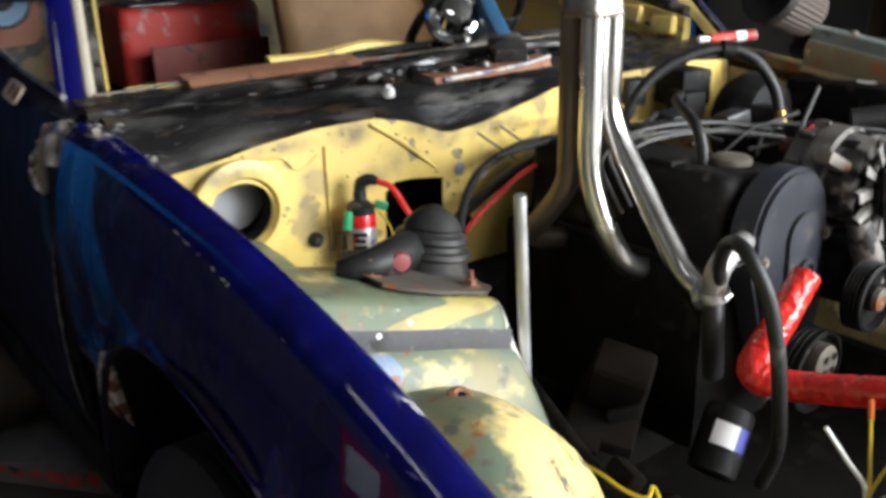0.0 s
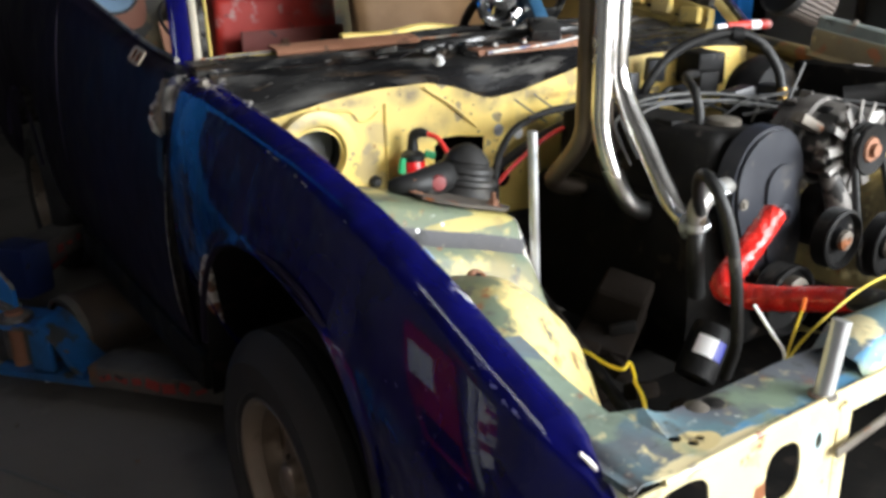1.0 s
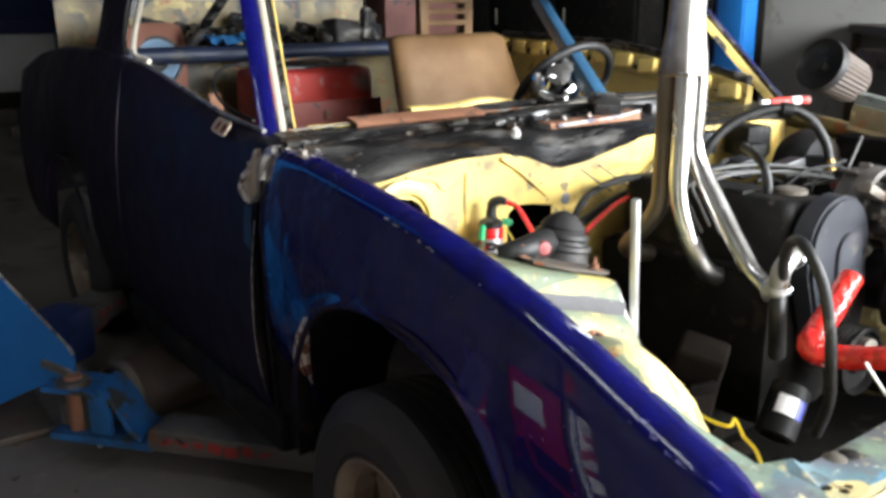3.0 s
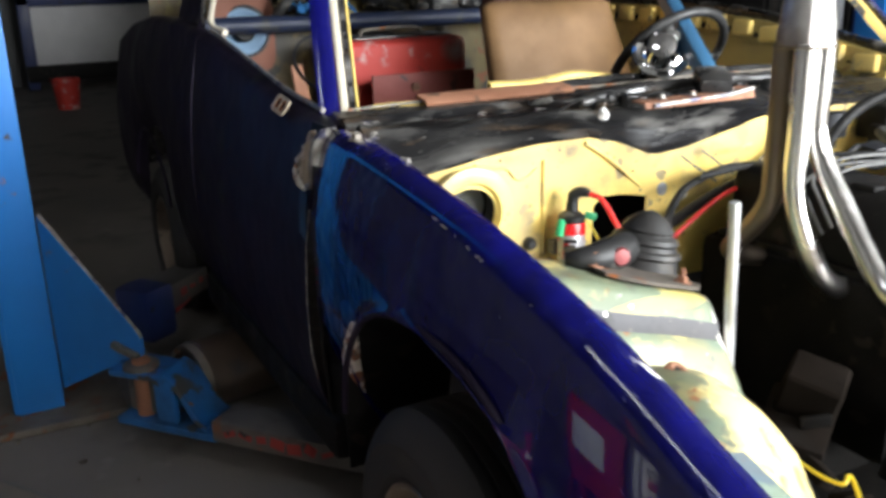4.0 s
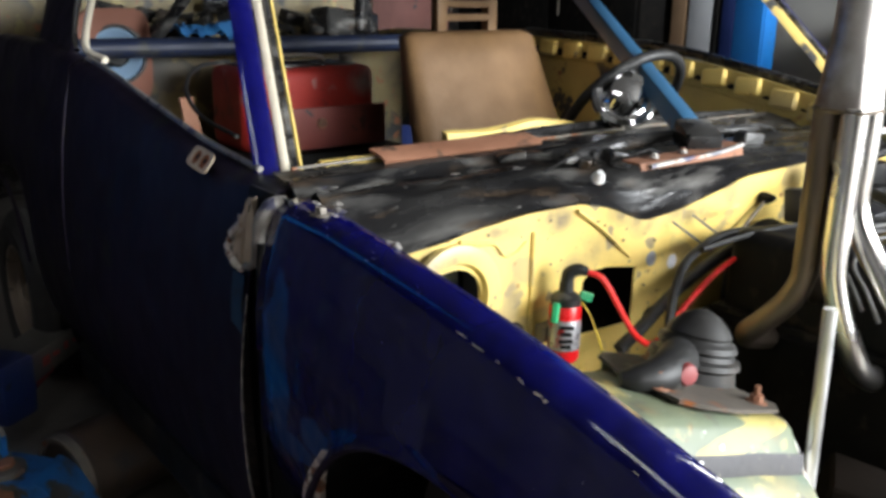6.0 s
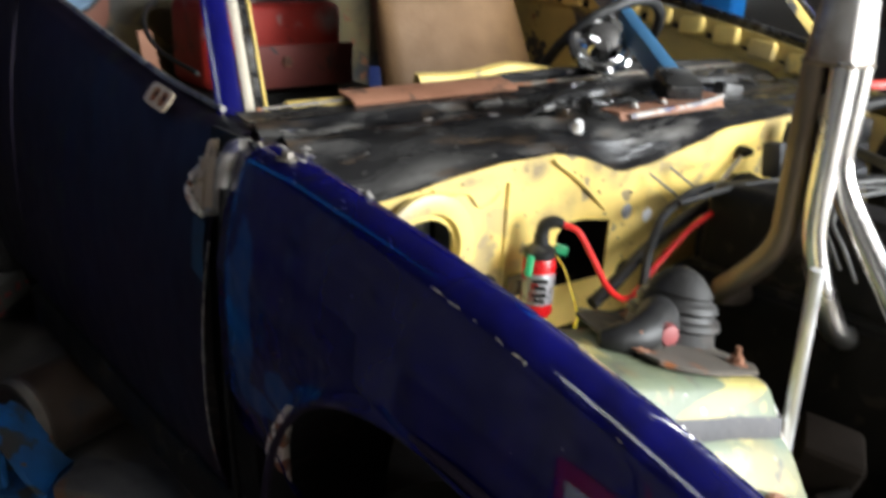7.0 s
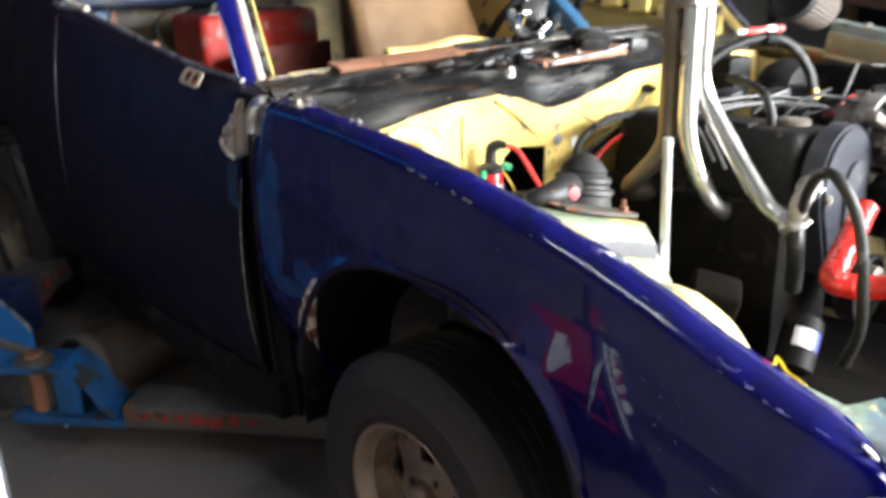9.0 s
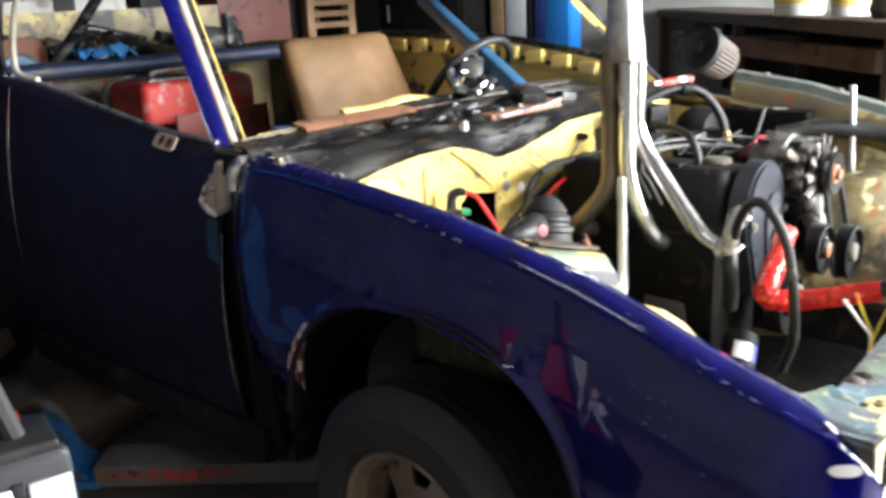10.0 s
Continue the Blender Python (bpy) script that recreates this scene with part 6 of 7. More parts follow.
for k in range(9):
    f = k / 8
    z, y = 0.72 + 0.46 * f, 2.06 + 0.15 * f
    w = 0.315 - 0.06 * f
    row = [(1.20 - 0.035 * f + w * math.sin(a), y - 0.055 * abs(math.cos(a)) ** 0.5 * (1 if math.cos(a) > 0 else -1), z) for a in (math.pi / 2 + 2 * math.pi * j / 20 for j in range(21))]
    rows.append(row)
bm = sheet(rows, 0)
top = [(1.165 + 0.225 * math.sin(a), 2.21 - 0.03 * math.copysign(abs(math.cos(a)) ** 0.5, math.cos(a)), 1.195) for a in (math.pi / 2 + 2 * math.pi * j / 20 for j in range(20))]
tv = [bm.verts.new(p) for p in top]
bm.faces.new(tv)
bm.verts.ensure_lookup_table()
last = [bm.verts[8 * 21 + j] for j in range(21)]
for j in range(20):
    bm.faces.new((last[j], last[j + 1], tv[(j + 1) % 20], tv[j]))
seat = part("seat_back", bm, seat_cloth, car, "worn brown vinyl driver's seat back", sharp=60)
part("seat_cushion", box((1.12, 1.80, 0.66), (0.50, 0.46, 0.14), (-6, 0, 0), 0.05, seg=4), seat_cloth, seat)
for z in (1.235, 1.275, 1.315, 1.36):
    part("headrest_slat", box((1.17, 2.235, z), (0.24, 0.035, 0.022), bev=0.008), seat_cloth, seat)
for x in (1.02, 1.22):
    part("headrest_frame", box((x + 0.05, 2.235, 1.28), (0.04, 0.04, 0.19), bev=0.012), seat_cloth, seat)
# red can on a rusty tray
can = thing("fuel_can", "worn red steel fuel can standing in the car", "fuel can")
bm = box((0.840, 2.75, 0.930), (0.50, 0.26, 0.27), bev=0.045, seg=6)
part("body", bm, red_can, can, "scuffed red can body")
part("lid", box((0.840, 2.75, 1.065), (0.40, 0.18, 0.014), bev=0.006), cowl_black, can, "dirty can top")
part("handle", pipe([(0.70, 2.75, 1.072), (0.73, 2.75, 1.092), (0.92, 2.75, 1.095), (0.96, 2.75, 1.072)], 0.009, 8), dirty_metal, can)
part("cap", lathe([(0.022, 0), (0.022, 0.02), (0, 0.022)], (1.03, 2.72, 1.074), (0, 0, 1), 16), dirty_metal, can)
tray = thing("steel_tray", "rusty red angle-iron tray under the can", "tray")
bm = box((0.84, 2.50, 0.885), (0.41, 0.012, 0.13), bev=0.003)
box((0.84, 2.60, 0.824), (0.41, 0.21, 0.012), bev=0.003, bm=bm)
part("angle", bm, surf("red_oxide_steel", [(0.20, 0.04, 0.03), (0.16, 0.035, 0.028)], 8, 0.65, bump=0.2, spots=[(SOOT, 14, 0.6)]), tray, "red oxide angle iron")
part("bolt_head", lathe([(0.018, 0), (0.018, 0.01), (0, 0.012)], (0.80, 2.494, 0.90), (0, -1, 0), 6), rust, tray)
part("stand", box((0.84, 2.70, 0.56), (0.60, 0.36, 0.48), bev=0.01), black_metal, tray, "dark box under the tray")
part("car_floor", box((MID, 2.1, 0.30), (1.5, 1.9, 0.03), bev=0), black_metal, car, "dark car floor")
for x, y, z, sx, sy, sz, a in ((0.40, 3.18, 1.20, 0.20, 0.06, 0.09, 12), (0.95, 3.42, 1.22, 0.28, 0.05, 0.06, -8), (1.35, 3.24, 1.17, 0.34, 0.10, 0.12, 20), (0.62, 3.42, 1.20, 0.16, 0.05, 0.05, 4), (1.42, 3.22, 1.21, 0.10, 0.05, 0.16, 30)):
    part("trim_scrap", box((x, y, z), (sx, sy, sz), (random.uniform(-15, 15), random.uniform(-20, 20), a), 0.02, seg=3), cowl_black, car, "torn black trim left on the rear panel")
# roll bar, rear shelf, speaker, far door
part("roll_bar", rod((0.10, 2.96, 1.120), (1.52, 2.96, 1.114), 0.032), bar_blue, car, "dark blue cross bar")
part("roll_bar", rod((0.44, 2.99, 1.12), (0.62, 2.86, 1.40), 0.020), cowl_black, car, "black diagonal bar")
part("blue_brace", box((1.14, 1.55, 1.18), (0.035, 0.95, 0.05), (17, 0, -30.2), 0.006), cage_blue, car, "scuffed blue brace from the scuttle to the roof")
part("brace_foot", box((0.885, 1.12, 1.035), (0.075, 0.09, 0.05), (17, 0, -30), 0.012), cowl_black, car)
bm = sheet([[(x, 3.14 + 0.02 * noise.noise((5 * x, z * 5, 0)), z) for x in [0.08 + 1.48 * k / 24 for k in range(25)]] for z in (0.55, 0.8, 0.98, 1.02, 1.10)], 0.004)
bulk = part("rear_bulkhead", bm, grimy_yellow, car, "yellow rear bulkhead")
part("rear_shelf", sheet([[(x, y, 1.10 + 0.05 * (y - 3.14)) for x in (0.08, 0.5, 1.0, 1.56)] for y in (3.14, 3.3, 3.50)], 0.004), grimy_yellow, car, "yellow parcel shelf")
part("rear_panel", sheet([[(x, 3.50, z) for x in (0.08, 0.5, 1.0, 1.56)] for z in (1.10, 1.2, 1.28, 1.335)], 0.004), grimy_yellow, car, "yellow panel behind the parcel shelf")
bm = bmesh.new()
for k in range(16):
    c = (0.35 + 0.95 * random.random(), 3.17 + 0.28 * random.random(), 1.145 + 0.05 * random.random())
    box(c, (0.10 + 0.12 * random.random(), 0.06, 0.05), (random.uniform(-30, 30), random.uniform(-30, 30), random.uniform(0, 180)), 0.012, bm)
tagged(part("scrap_pile", bm, cowl_black), "pile of black trim scraps on the parcel shelf", "scrap", kind="stuff")
board = part("speaker_board", plate(circle2(0.345, 1.088, 0.125, 24, 0.155, 5), [circle2(0.345, 1.093, 0.080, 24, 0.10)], 0.012, lambda u, v: Vector((u, 3.045 + 0.15 * (u - 0.345), v))), surf("red_brown_board", [(0.26, 0.10, 0.06), (0.21, 0.08, 0.05)], 6, 0.7), car, "red-brown speaker board")
part("speaker_cone", lathe([(0.095, -0.006), (0.090, 0.004), (0.080, 0.0), (0.035, 0.035), (0.03, 0.03), (0, 0.012)], (0.345, 3.045, 1.093), (0.12, 1, 0), 32), speaker_blue, board, "pale blue speaker cone")
part("speaker_ring", lathe([(0.098, -0.010), (0.100, 0.0), (0.090, -0.002), (0.088, -0.010)], (0.345, 3.045, 1.093), (0.12, 1, 0), 32, closed=True), rubber, board)
part("speaker_magnet", lathe([(0.040, 0.03), (0.040, -0.014), (0.03, -0.022), (0, -0.022)], (0.345, 3.05, 1.093), (0.12, 1, 0), 24), rubber, board, "black dust cap")
part("trim_panel", sheet([[(0.36, 2.55, 1.0), (0.40, 2.55, 1.0)], [(0.37, 2.54, 0.9), (0.42, 2.54, 0.88)]], 0.01), rust, car)
part("door_cable", pipe([(0.52, 2.55, 1.10), (0.40, 2.5, 1.09), (0.33, 2.42, 1.04), (0.32, 2.3, 0.98), (0.33, 2.1, 0.95)], 0.006, 8), rubber, car)
FAR_TOP = [(1.15, 1.045), (1.30, 1.075), (1.45, 1.105), (1.70, 1.140), (2.05, 1.160), (2.40, 1.170)]
far_door = part("far_door", sheet([[(1.57 - 0.02 * math.sin(3.1 * f), y, 0.40 + f * (along(y, FAR_TOP) - 0.40)) for f in (0, 0.3, 0.6, 0.8, 0.9, 1.0)] for y in (1.16, 1.36, 1.6, 1.85, 2.1, 2.40)], 0.03), rib_yellow, car, "dusty yellow inside of the far door")
for k in range(11):
    y = 1.22 + 0.112 * k
    z = along(y, FAR_TOP) - 0.030
    part("pressed_rib", box((1.535, y, z), (0.030, 0.078, 0.050), (random.uniform(-6, 6), 10, 0), 0.012, seg=3), yellow, far_door)
    part("door_hole", lathe([(0.014, 0.001), (0, 0.001)], (1.536, y + 0.056, z - 0.010), (-1, 0, 0), 14), black_metal, far_door)
    part("door_hole", lathe([(0.017, 0.001), (0, 0.001)], (1.536, y + 0.02, z - 0.085), (-1, 0, 0), 14), black_metal, far_door)
part("door_rail", pipe([(1.545, 1.18, 0.985), (1.545, 1.40, 1.030), (1.545, 1.7, 1.072), (1.545, 2.0, 1.092), (1.545, 2.38, 1.102)], 0.014, 10), rib_yellow, far_door)
part("window_slot", pipe([(1.575, 1.18, 1.064), (1.575, 1.40, 1.105), (1.575, 1.7, 1.152), (1.575, 2.0, 1.170), (1.575, 2.38, 1.182)], 0.014, 8), cowl_black, far_door)
rag = []
for i in range(15):
    rag.append([(0.52 + 0.017 * i, 2.91 + 0.012 * j + 0.01 * noise.noise((i * 0.5, j * 0.6, 2)), 1.165 + 0.035 * noise.noise((i * 0.55, j * 0.5, 4)) + 0.035 * math.sin(3.14 * j / 9) * (0.6 + 0.5 * noise.noise((i * 0.4, 1, 1)))) for j in range(10)])
solid("blue_rag", sheet(rag, 0.003), surf("blue_cloth", [(0.03, 0.20, 0.48), (0.02, 0.13, 0.34)], 9, 0.7, bump=0.3), "crumpled blue rag lying on the cross bar", "rag")

# ---- lift ----
lift = thing("car_lift", "blue two-post workshop lift with swing arms", "car lift")


def lift_post(x, y, face, half=0.15):
    p = part("post", box((x, y, 1.75), (0.03, 2 * half, 3.5), bev=0.006), lift_blue, lift, "blue steel lift column")
    for dy in (-half, half):
        part("flange", box((x + face * 0.065, y + dy, 1.75), (0.13, 0.02, 3.5), bev=0.004), lift_blue, p)
    part("base_plate", box((x + face * 0.05, y - 0.02, 0.012), (0.50, 0.50, 0.024), bev=0.004), dirty_metal, p)
    return p


post = lift_post(-0.637, 2.53, 1)
GA, GB = Vector((-0.492, 2.365, 0)), Vector((-0.288, 2.075, 0))
bm = plate([(0, 0.09), (0.55, 0.19), (1.0, 0.265), (1.0, 0.315), (0.94, 0.345), (0.0, 0.64)], [], 0.014, lambda u, v: GA.lerp(GB, u) + Vector((0, 0, v)))
gusset = part("gusset", bm, lift_blue, lift, "blue triangular gusset")
part("gusset_lip", pipe([GA.lerp(GB, u) + Vector((-0.006, -0.004, v)) for u, v in ((0.0, 0.642), (0.5, 0.487), (0.94, 0.347), (1.0, 0.317))], 0.0055, 6, 3, wob=0.0012), worn_grey, gusset, "worn bare edge of the gusset")
part("gusset_foot", box(GA.lerp(GB, 0.84) + Vector((-0.005, -0.005, 0.272)), (0.105, 0.05, 0.022), (0, 14, -55), 0.008), arm_steel, gusset, "grubby steel block under the gusset")
out = [(-0.385, 2.075), (-0.371, 2.058), (-0.297, 1.968), (-0.168, 1.815), (-0.085, 1.915), (-0.16, 2.06), (-0.27, 2.17)]
part("knuckle_base", plate(out, [], 0.020, lambda u, v: Vector((u, v, 0.092))), lift_dirty, lift, "blue lower plate of the arm knuckle")
out = [(-0.392, 2.082), (-0.300, 1.980), (-0.272, 1.940), (-0.190, 2.040), (-0.214, 2.075), (-0.29, 2.17), (-0.34, 2.145)]
part("knuckle_top", plate(out, [], 0.016, lambda u, v: Vector((u, v, 0.236))), lift_dirty, lift, "blue upper plate of the arm knuckle")
rows = []
for k in range(13):
    f = k / 12
    z = 0.236 - 0.140 * (0.5 - 0.5 * math.cos(3.1416 * f))
    rows.append([(-0.272 + 0.085 * f, 1.940 - 0.095 * f, z), (-0.231 + 0.090 * f, 1.990 - 0.085 * f, z + 0.010 * math.sin(3.1416 * f)), (-0.190 + 0.095 * f, 2.040 - 0.10 * f, z)])
part("knuckle_web", sheet(rows, 0.014), lift_dirty, lift, "blue curved web of the arm knuckle", sharp=60)
part("knuckle_side", box((-0.262, 1.955, 0.165), (0.018, 0.07, 0.13), (0, 0, 38), 0.004), lift_dirty, lift)
part("knuckle_block", box((-0.275, 2.085, 0.165), (0.10, 0.10, 0.135), (0, 0, 40), 0.01), arm_steel, lift, "rusty block inside the knuckle")
part("pivot_pin", rod((-0.305, 2.055, 0.09), (-0.305, 2.055, 0.262), 0.026), rust, lift, "rusty pivot pin")
part("pin_cap", lathe([(0.052, 0.0), (0.050, 0.010), (0.034, 0.016), (0, 0.017)], (-0.305, 2.06, 0.236), (0, 0, 1), 22), arm_steel, lift, "grubby cap on the pivot pin")


def lift_arm(p, q, w, h, z):
    p, q = Vector((*p, z)), Vector((*q, z))
    d = q - p
    a = math.degrees(math.atan2(d.y, d.x))
    arm = part("swing_arm", box((p + q) / 2, (d.length, w, h), (0, 0, a), 0.006), arm_steel, lift, "grimy steel swing arm")
    s = Vector((-d.y, d.x, 0)).normalized()
    for k in range(7):
        c = p + d * (0.10 + 0.085 * k) - s * (w / 2 + 0.001)
        part("red_marking", box(c + Vector((0, 0, random.uniform(-0.006, 0.006))), (random.uniform(0.02, 0.045), 0.002, random.uniform(0.010, 0.030)), (0, random.uniform(-25, 25), a), 0), dull_red, arm)
    part("end_pad", lathe([(0.06, 0), (0.06, 0.03), (0.05, 0.04), (0, 0.04)], q - d.normalized() * 0.06 + Vector((0, 0, h / 2)), (0, 0, 1), 20), rubber, arm)
    return arm


lift_arm((-0.127, 1.856), (0.25, 1.39), 0.125, 0.062, 0.110)
lift_arm((-0.14, 2.74), (0.34, 3.24), 0.13, 0.09, 0.20)
part("knuckle", box((-0.19, 2.70, 0.17), (0.13, 0.16, 0.19), (0, 0, 35), 0.02), dark_blue, lift)
part("locking_lever", box((-0.075, 2.73, 0.165), (0.13, 0.014, 0.055), (0, -12, 42), 0.004), dull_red, lift, "red locking lever")
far_post = lift_post(4.30, 3.32, 1, 0.10)
bottle_paint = surf("brown_bottle_paint", [(0.060, 0.037, 0.022), (0.036, 0.025, 0.017)], 6, 0.5, bump=0.1, spots=[(SOOT, 9, 0.56)], spot_edge=0.15)
gas = thing("gas_bottle", "grimy brown steel gas cylinder lying under the car", "gas cylinder")
part("body", lathe([(0, 0), (0.10, 0.0), (0.115, 0.02), (0.115, 0.75), (0.09, 0.82), (0.03, 0.86), (0.03, 0.88), (0, 0.88)], (-0.15, 2.16, 0.118), (0.93, 0.30, 0.0), 28), bottle_paint, gas)
part("foot_ring", lathe([(0.095, -0.012), (0.108, -0.012), (0.112, 0.012), (0.098, 0.012)], (-0.15, 2.16, 0.118), (0.93, 0.30, 0.0), 28, closed=True), dirty_metal, gas, "bare steel foot ring")
part("valve", rod(Vector((-0.15, 2.16, 0.118)) + 0.87 * Vector((0.952, 0.307, 0)), Vector((-0.15, 2.16, 0.118)) + 0.93 * Vector((0.952, 0.307, 0)), 0.014), dirty_metal, gas, "brass valve")

# ---- welder beside the car ----
weld = thing("welding_machine", "grey and red welding machine with a white front label", "welding machine")

# ---- far side of the workshop ----
Mw = pose(-0.822, 0.742, -0.115, 0, 0, -14)


def wbox(c, s, bev=0.006, rot=(0, 0, 0), seg=3):
    bm = box(c, s, rot, bev, seg=seg)
    bm.transform(Mw)
    return bm


case_red = surf("red_machine_paint", [(0.26, 0.014, 0.012), (0.20, 0.012, 0.010)], 6, 0.4, bump=0.04, spots=[(SOOT, 14, 0.66)])
case = part("case", wbox((0, 0.06, 0.66), (0.22, 0.22, 0.50), 0.02), case_red, weld, "red steel case")
part("side_label", wbox((0.112, 0.09, 0.78), (0.004, 0.10, 0.13), 0.001), light_grey, case, "white label on the side")
part("side_vent", wbox((0.112, 0.06, 0.52), (0.004, 0.15, 0.12), 0.001), black_metal, case, "black side vent")
front_w = part("front_frame", wbox((0.0, -0.055, 0.665), (0.27, 0.03, 0.53), 0.022), surf("slate_plastic", [(0.030, 0.030, 0.034), (0.042, 0.042, 0.046)], 8, 0.45, bump=0.05), weld, "slate grey moulded front frame")
part("frame_side", wbox((0.106, -0.068, 0.68), (0.050, 0.012, 0.44), 0.006), light_grey, front_w, "light grey side strip")
part("case_bolt", wbox((0.020, -0.045, 0.965), (0.035, 0.03, 0.03), 0.012), dirty_metal, weld)
part("front_label", wbox((-0.025, -0.072, 0.735), (0.18, 0.006, 0.33), 0.002), white_paint, weld, "white front label")
part("label_border", wbox((0.072, -0.072, 0.735), (0.012, 0.007, 0.34), 0.001), rubber, weld)
for x, z, w, h in ((-0.055, 0.82, 0.11, 0.030), (-0.07, 0.755, 0.08, 0.05), (0.02, 0.735, 0.07, 0.045), (-0.02, 0.66, 0.16, 0.035)):
    part("red_stripe", wbox((x, -0.0765, z), (w, 0.004, h), 0.001), dull_red, weld, "red print on the label")
for k, (w, z) in enumerate(((0.12, 0.870), (0.09, 0.850), (0.10, 0.70))):
    part("lettering_bar", wbox((-0.03, -0.0765, z), (w, 0.003, 0.009), 0), black_metal, weld)
bm = lathe([(0.02, 0), (0.018, 0.018), (0, 0.02)], (-0.06, -0.076, 0.66), (0, -1, 0), 18)
bm.transform(Mw)
part("knob", bm, rubber, weld, "black control knob")
bm = sheet([[(x - 0.03 * f, -0.04 + 0.03 * f, 0.93 + 0.15 * f) for x in (-0.12, -0.06, 0.0, 0.045)] for f in (0, 0.4, 0.8, 1.0)], 0.008)
bm.transform(Mw)
part("handle_cover", bm, dull_red, weld, "red plastic handle cover")
bm = pipe([(0.085, -0.02, 0.93), (0.062, -0.01, 1.03), (0.040, 0.0, 1.12), (0.02, 0.01, 1.16), (-0.04, 0.02, 1.17), (-0.11, 0.02, 1.17)], 0.014, 10)
bm.transform(Mw)
part("carry_handle", bm, rubber, weld, "black carry handle")
part("black_rim", wbox((0, -0.02, 0.935), (0.25, 0.09, 0.016), 0.006), rubber, weld)
part("trolley", wbox((0, 0.06, 0.29), (0.24, 0.24, 0.26), 0.01), black_metal, weld, "black trolley")
for x in (-0.1, 0.1):
    for y in (-0.02, 0.14):
        bm = lathe([(0, -0.012), (0.03, -0.012), (0.032, 0), (0.03, 0.012), (0, 0.012)], (x, y, 0.148), (1, 0, 0), 18)
        bm.transform(Mw)
        part("castor", bm, rubber, weld)

# shelf with tubs beyond the car
rack = thing("storage_shelf", "old wooden shelf on posts beyond the car", "shelf")
RA = math.atan2(2.33, 2.85)
Mr = Matrix.Translation((2.35, 0.60, 0)) @ Matrix.Rotation(RA, 4, "Z")


def rbox(c, s_, bev=0.006):
    bm = box(c, s_, (0, 0, 0), bev)
    bm.transform(Mr)
    return bm


for z in (0.40, 1.12):
    part("plank", rbox((2.03, -0.23, z), (4.16, 0.46, 0.06)), wood, rack)
for u in (0.05, 2.0, 4.05):
    for v in (-0.05, -0.42):
        part("post", rbox((u, v, 0.545), (0.06, 0.06, 1.09), 0.004), wood, rack)
part("back_board", rbox((2.03, -0.47, 0.75), (4.16, 0.02, 0.7), 0.002), black_metal, rack)


def tub(x, y, z, r, h, mat, label):
    t = thing("paint_tub", label, "tub", group="tubs on the shelf")
    part("bucket", lathe([(0, 0), (r * 0.9, 0), (r * 0.92, 0.005), (r, h), (r * 0.96, h), (r * 0.9, 0.01), (0, 0.01)], (x, y, z), (0, 0, 1), 28), mat, t)
    part("rim", lathe([(r * 0.98, h - 0.015), (r * 1.06, h - 0.012), (r * 1.06, h), (r * 0.9, h + 0.004), (0, h + 0.004)], (x, y, z), (0, 0, 1), 28), white_paint, t)
    part("label", lathe([(r * 0.965, h * 0.25), (r * 1.005, h * 0.8), (r * 1.0, h * 0.8), (r * 0.96, h * 0.25)], (x, y, z), (0, 0, 1), 28, closed=True), yellow, t, "yellow paper label")
    return t


tub(3.38, 1.29, 1.15, 0.125, 0.22, white_paint, "white plastic paint tub with a yellow label")
tub(3.12, 0.97, 1.15, 0.09, 0.16, white_paint, "small white paint tub")


def shelf_thing(name, u, v, z, size, mat, label, category):
    bm = box((u, v, z + size[2] / 2), size, (0, 0, random.uniform(-8, 8)), 0.006)
    bm.transform(Mr)
    return solid(name, bm, mat, label, category)


shelf_thing("cardboard_box", 0.75, -0.24, 0.43, (0.55, 0.36, 0.30), card, "brown cardboard box on the lower plank", "box")
shelf_thing("plywood_sheet", 1.75, -0.16, 0.92, (2.5, 0.26, 0.10), surf("brown_plywood", [(0.20, 0.115, 0.065), (0.13, 0.075, 0.045)], 5, 0.75, bump=0.15, spots=[((0.05, 0.035, 0.025), 7, 0.56)]), "stained brown plywood stacked under the shelf", "plywood")
shelf_thing("cardboard_box", 2.1, -0.22, 0.43, (0.45, 0.36, 0.26), card, "brown cardboard box on the lower plank", "box")
bm = lathe([(0, 0), (0.10, 0), (0.12, 0.03), (0.10, 0.12), (0.05, 0.16), (0, 0.16)], (0.35, -0.2, 1.15), (0, 0, 1), 20)
bm.transform(Mr)
solid("engine_part", bm, dirty_metal, "grimy engine part on the shelf", "engine part")

# clutter at the back of the workshop
cab = thing("roller_panel", "white panel in a navy steel frame by the back wall", "panel")
part("panel", box((1.0, 12.1, 0.66), (1.9, 0.05, 0.72), bev=0.01), white_paint, cab, "grubby white panel")
for x in (0.02, 1.98):
    part("upright", box((x, 12.05, 0.75), (0.14, 0.12, 1.5), bev=0.01), dark_blue, cab)
part("top_rail", box((1.0, 12.05, 1.12), (2.1, 0.12, 0.18), bev=0.01), dark_blue, cab)
part("cabinet_top", box((1.0, 12.1, 1.8), (2.1, 0.4, 1.2), bev=0.02), dark_blue, cab, "navy steel cabinet above")
part("lower_rail", box((1.0, 12.05, 0.2), (2.1, 0.14, 0.2), bev=0.01), black_metal, cab)
solid("red_bucket", lathe([(0, 0), (0.11, 0), (0.15, 0.32), (0.14, 0.32), (0.10, 0.01), (0, 0.01)], (0.22, 9.9, 0.0), (0, 0, 1), 24), red_can, "red plastic bucket on the floor", "bucket")
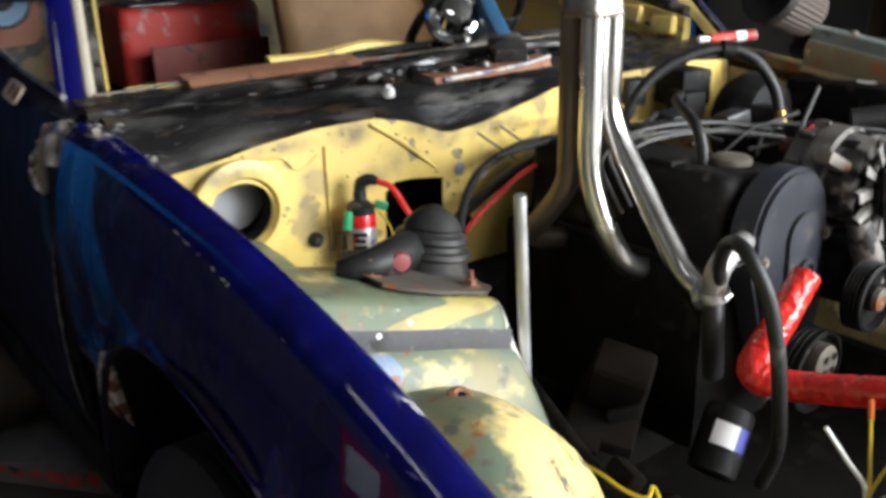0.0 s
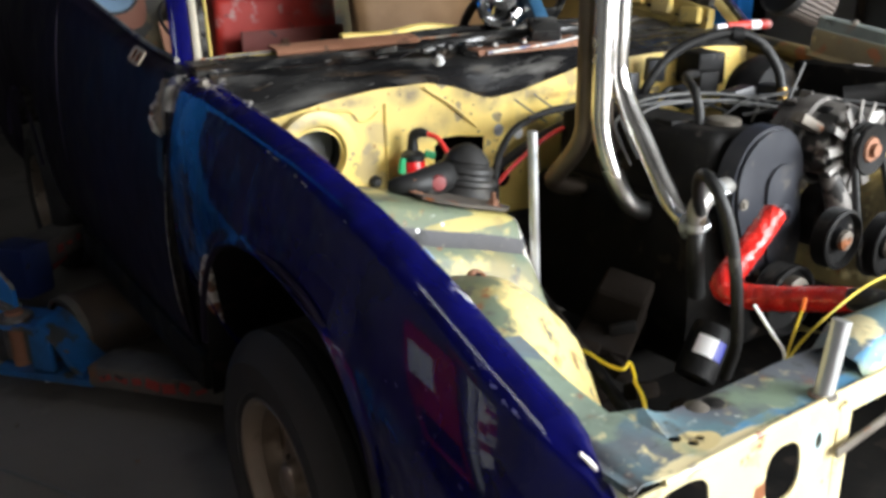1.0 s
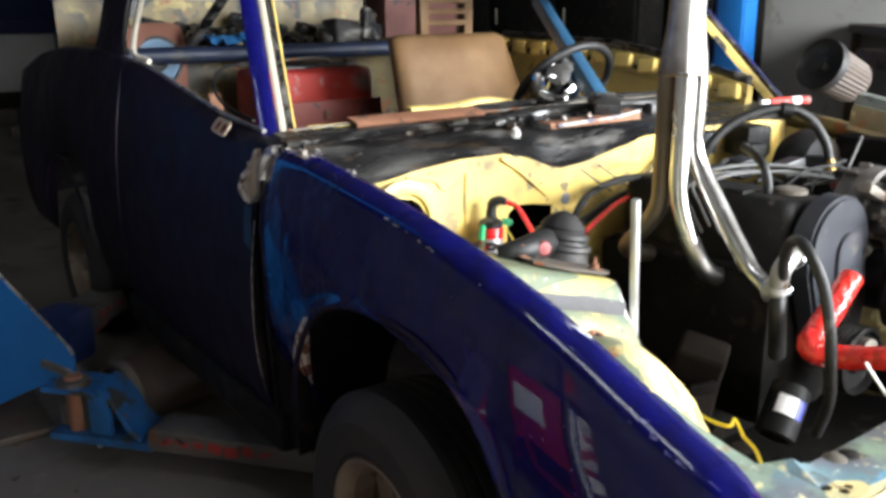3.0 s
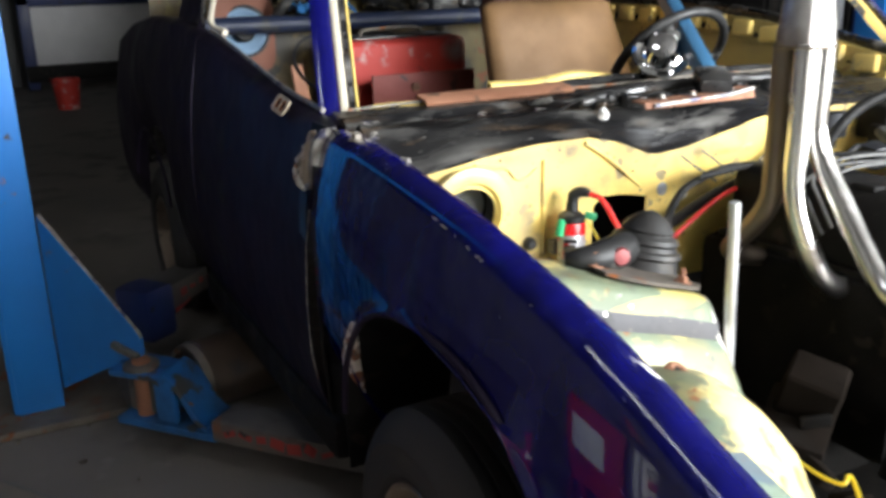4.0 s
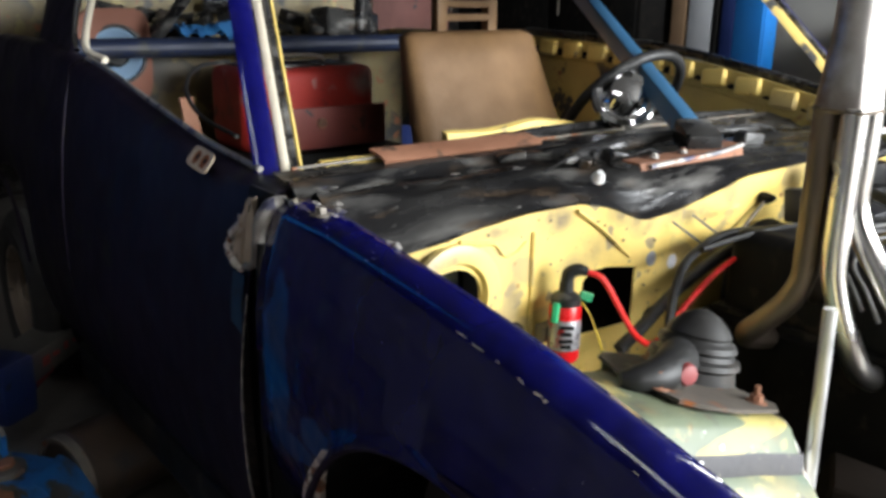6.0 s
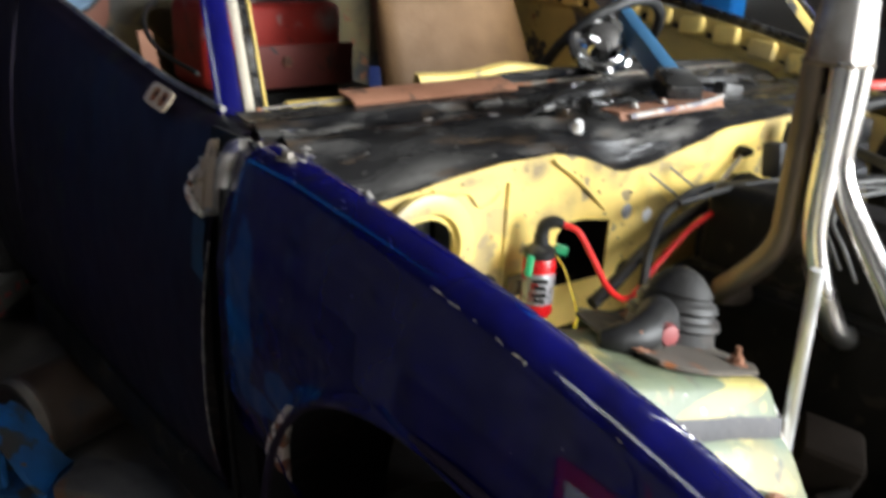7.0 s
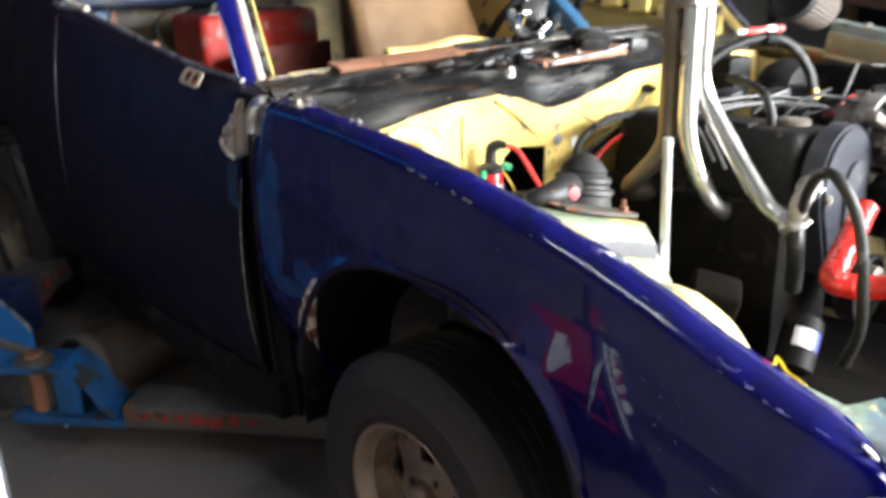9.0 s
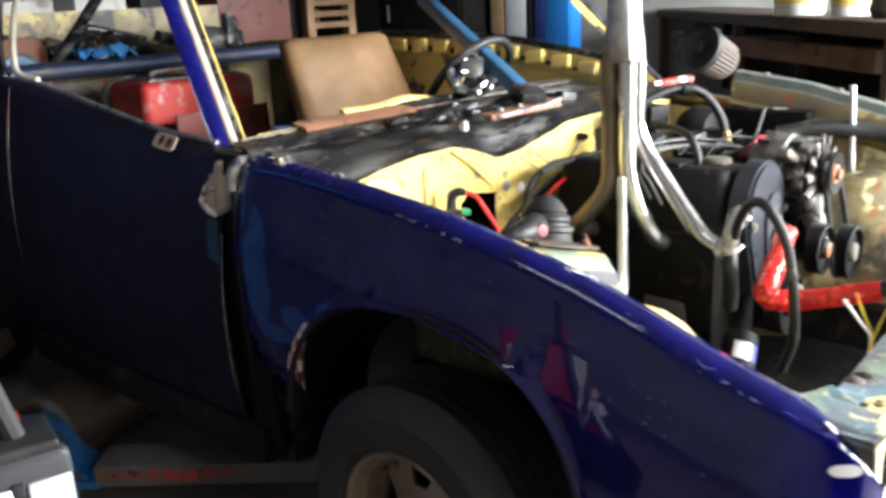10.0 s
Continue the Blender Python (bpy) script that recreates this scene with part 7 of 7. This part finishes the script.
for k in range(7):
    x, y = 0.1 + 1.7 * random.random(), 8.5 + 2.6 * random.random()
    h = random.uniform(0.06, 0.2)
    solid("scrap_piece", box((x, y, h / 2), (random.uniform(0.15, 0.5), random.uniform(0.1, 0.3), h), (0, 0, random.uniform(0, 180)), 0.02), dirty_metal, "grimy scrap metal piece on the floor", "scrap", group="scrap on the floor")
solid("oil_drum", lathe([(0, 0), (0.28, 0), (0.29, 0.02), (0.285, 0.3), (0.295, 0.31), (0.285, 0.32), (0.285, 0.6), (0.295, 0.61), (0.285, 0.62), (0.29, 0.88), (0.27, 0.88), (0.27, 0.86), (0, 0.86)], (2.7, 4.6, 0), (0, 0, 1), 32), dark_blue, "dented navy steel oil drum", "drum")
for x, w, mat in ((2.75, 0.14, wood), (3.0, 0.1, dark_blue), (3.6, 0.1, wood)):
    solid("timber_post", box((x, 5.9, 1.3), (w, 0.12, 2.6), bev=0.006), mat, "upright post standing behind the car", "post", group="posts")
brown_red = surf("dull_red_brown_board", [(0.12, 0.035, 0.026), (0.08, 0.03, 0.024)], 5, 0.7, bump=0.15, spots=[(SOOT, 8, 0.58)])
for x, w, h, mat, label in ((1.36, 0.30, 0.66, grubby_white, "grubby white box stacked on the workbench"), (1.80, 0.36, 0.62, grubby_white, "grubby white box stacked on the workbench"), (2.30, 0.46, 0.70, black_metal, "black box stacked on the workbench"), (3.02, 0.62, 0.74, brown_red, "dull red-brown box stacked on the workbench")):
    solid("storage_box", box((x, 5.3, 0.80 + h / 2), (w, 0.4, h), (0, 0, random.uniform(-5, 5)), 0.012), mat, label, "box", group="boxes on the bench")
bench = thing("workbench", "dark wooden workbench behind the car", "workbench")
part("worktop", box((2.25, 5.4, 0.77), (2.4, 0.7, 0.06), bev=0.006), wood, bench)
for x in (1.15, 2.25, 3.35):
    part("leg", box((x, 5.4, 0.37), (0.1, 0.6, 0.74), bev=0.004), wood, bench)
locker = thing("tall_locker", "tall dark steel locker standing behind the bench", "locker")
part("carcass", box((2.9, 6.7, 1.2), (3.2, 0.5, 2.4), bev=0.01), black_metal, locker)
for k in range(4):
    d = part("locker_door", box((1.7 + 0.8 * k, 6.44, 1.2), (0.76, 0.02, 2.3), bev=0.004), black_metal, locker)
    part("handle", box((1.98 + 0.8 * k, 6.425, 1.2), (0.02, 0.02, 0.14), bev=0.004), dirty_metal, d)
# dark cabinet and leaning boards along the pale side wall
wall_cab = thing("side_cabinet", "tall black steel cabinet along the side wall", "cabinet")
part("carcass", box((5.36, 6.45, 1.15), (0.44, 3.10, 2.30), bev=0.012), deep_black, wall_cab)
for k in range(3):
    d = part("cabinet_door", box((5.13, 5.43 + 1.02 * k, 1.18), (0.02, 0.98, 2.18), bev=0.005), deep_black, wall_cab)
    part("handle", box((5.112, 5.82 + 1.02 * k, 1.2), (0.018, 0.02, 0.16), bev=0.004), dirty_metal, d)
for y, w, mat, label in ((4.74, 0.14, card, "brown board leaning upright against the side wall"), (4.53, 0.22, light_grey, "light grey panel standing upright against the side wall"), (4.385, 0.05, black_metal, "black board standing upright against the side wall"), (4.27, 0.11, dark_blue, "navy board standing upright against the side wall"), (4.05, 0.30, deep_black, "black board standing upright against the side wall")):
    solid("wall_board", box((5.46, y, 1.1), (0.08, w, 2.2), bev=0.006), mat, label, "board", group="boards at the side wall")
stand = thing("axle_stand", "small blue steel axle stand on the floor", "axle stand")
part("post", rod((-0.635, 1.27, 0.02), (-0.635, 1.27, 0.26), 0.035, 0.03), lift_blue, stand)
part("saddle", box((-0.635, 1.27, 0.272), (0.11, 0.07, 0.03), (0, 0, 25), 0.008), lift_dirty, stand, "scuffed saddle")
for a in (20, 110, 200, 290):
    d = Vector((math.cos(radians(a)), math.sin(radians(a)), 0))
    part("leg", rod(Vector((-0.635, 1.27, 0.20)) + 0.025 * d, Vector((-0.635, 1.27, 0.012)) + 0.12 * d, 0.012), lift_blue, stand)
solid("floor_cable", pipe([(-0.72, 2.05, 0.006), (-0.60, 1.88, 0.006), (-0.53, 1.78, 0.006), (-0.448, 1.64, 0.006), (-0.357, 1.48, 0.006), (-0.27, 1.30, 0.006), (-0.22, 1.10, 0.006)], 0.0055, 8), grey_wire, "grey cable lying across the floor", "cable")
# small debris on the floor
bm = bmesh.new()
for k in range(26):
    x, y, s = random.uniform(-0.9, 0.2), random.uniform(1.3, 3.2), random.uniform(0.003, 0.012)
    box((x, y, s * 0.4), (s * 1.6, s, s * 0.8), (0, 0, random.uniform(0, 180)), 0, bm)
tagged(part("floor_debris", bm, dirty_metal), "small chips and debris on the floor", "debris", kind="stuff")
solid("bolt_on_floor", box((-0.245, 2.081, 0.006), (0.02, 0.012, 0.012), (0, 0, 30), 0.002), white_paint, "small white chip on the floor", "debris")

# unseen lit batten over the car, added for the fender's highlight line and fill
lamp = new("added_batten")
lamp.matrix_world = pose(-0.80, 0.78, H)
tagged(lamp, "unseen twin-tube batten added for the fender's highlight line", "ceiling lamp")
part("housing", box((0, 0, -0.029), (0.26, 1.30, 0.06), bev=0.008), white_paint, lamp, "white steel housing")
glow = bpy.data.materials.new("lit_tube")
glow.use_nodes = True
glow_shader = glow.node_tree.nodes["Principled BSDF"]
glow_shader.inputs["Emission Color"].default_value = (0.93, 0.97, 1.0, 1)
glow_shader.inputs["Emission Strength"].default_value = 6.5
for dx in (-0.09, 0.09):
    part("tube", rod((dx, -0.6, -0.085), (dx, 0.6, -0.085), 0.013), glow, lamp, "lit white tube")
    for y in (-0.615, 0.615):
        part("tube_holder", box((dx, y, -0.077), (0.03, 0.03, 0.04), bev=0.004), white_paint, lamp)
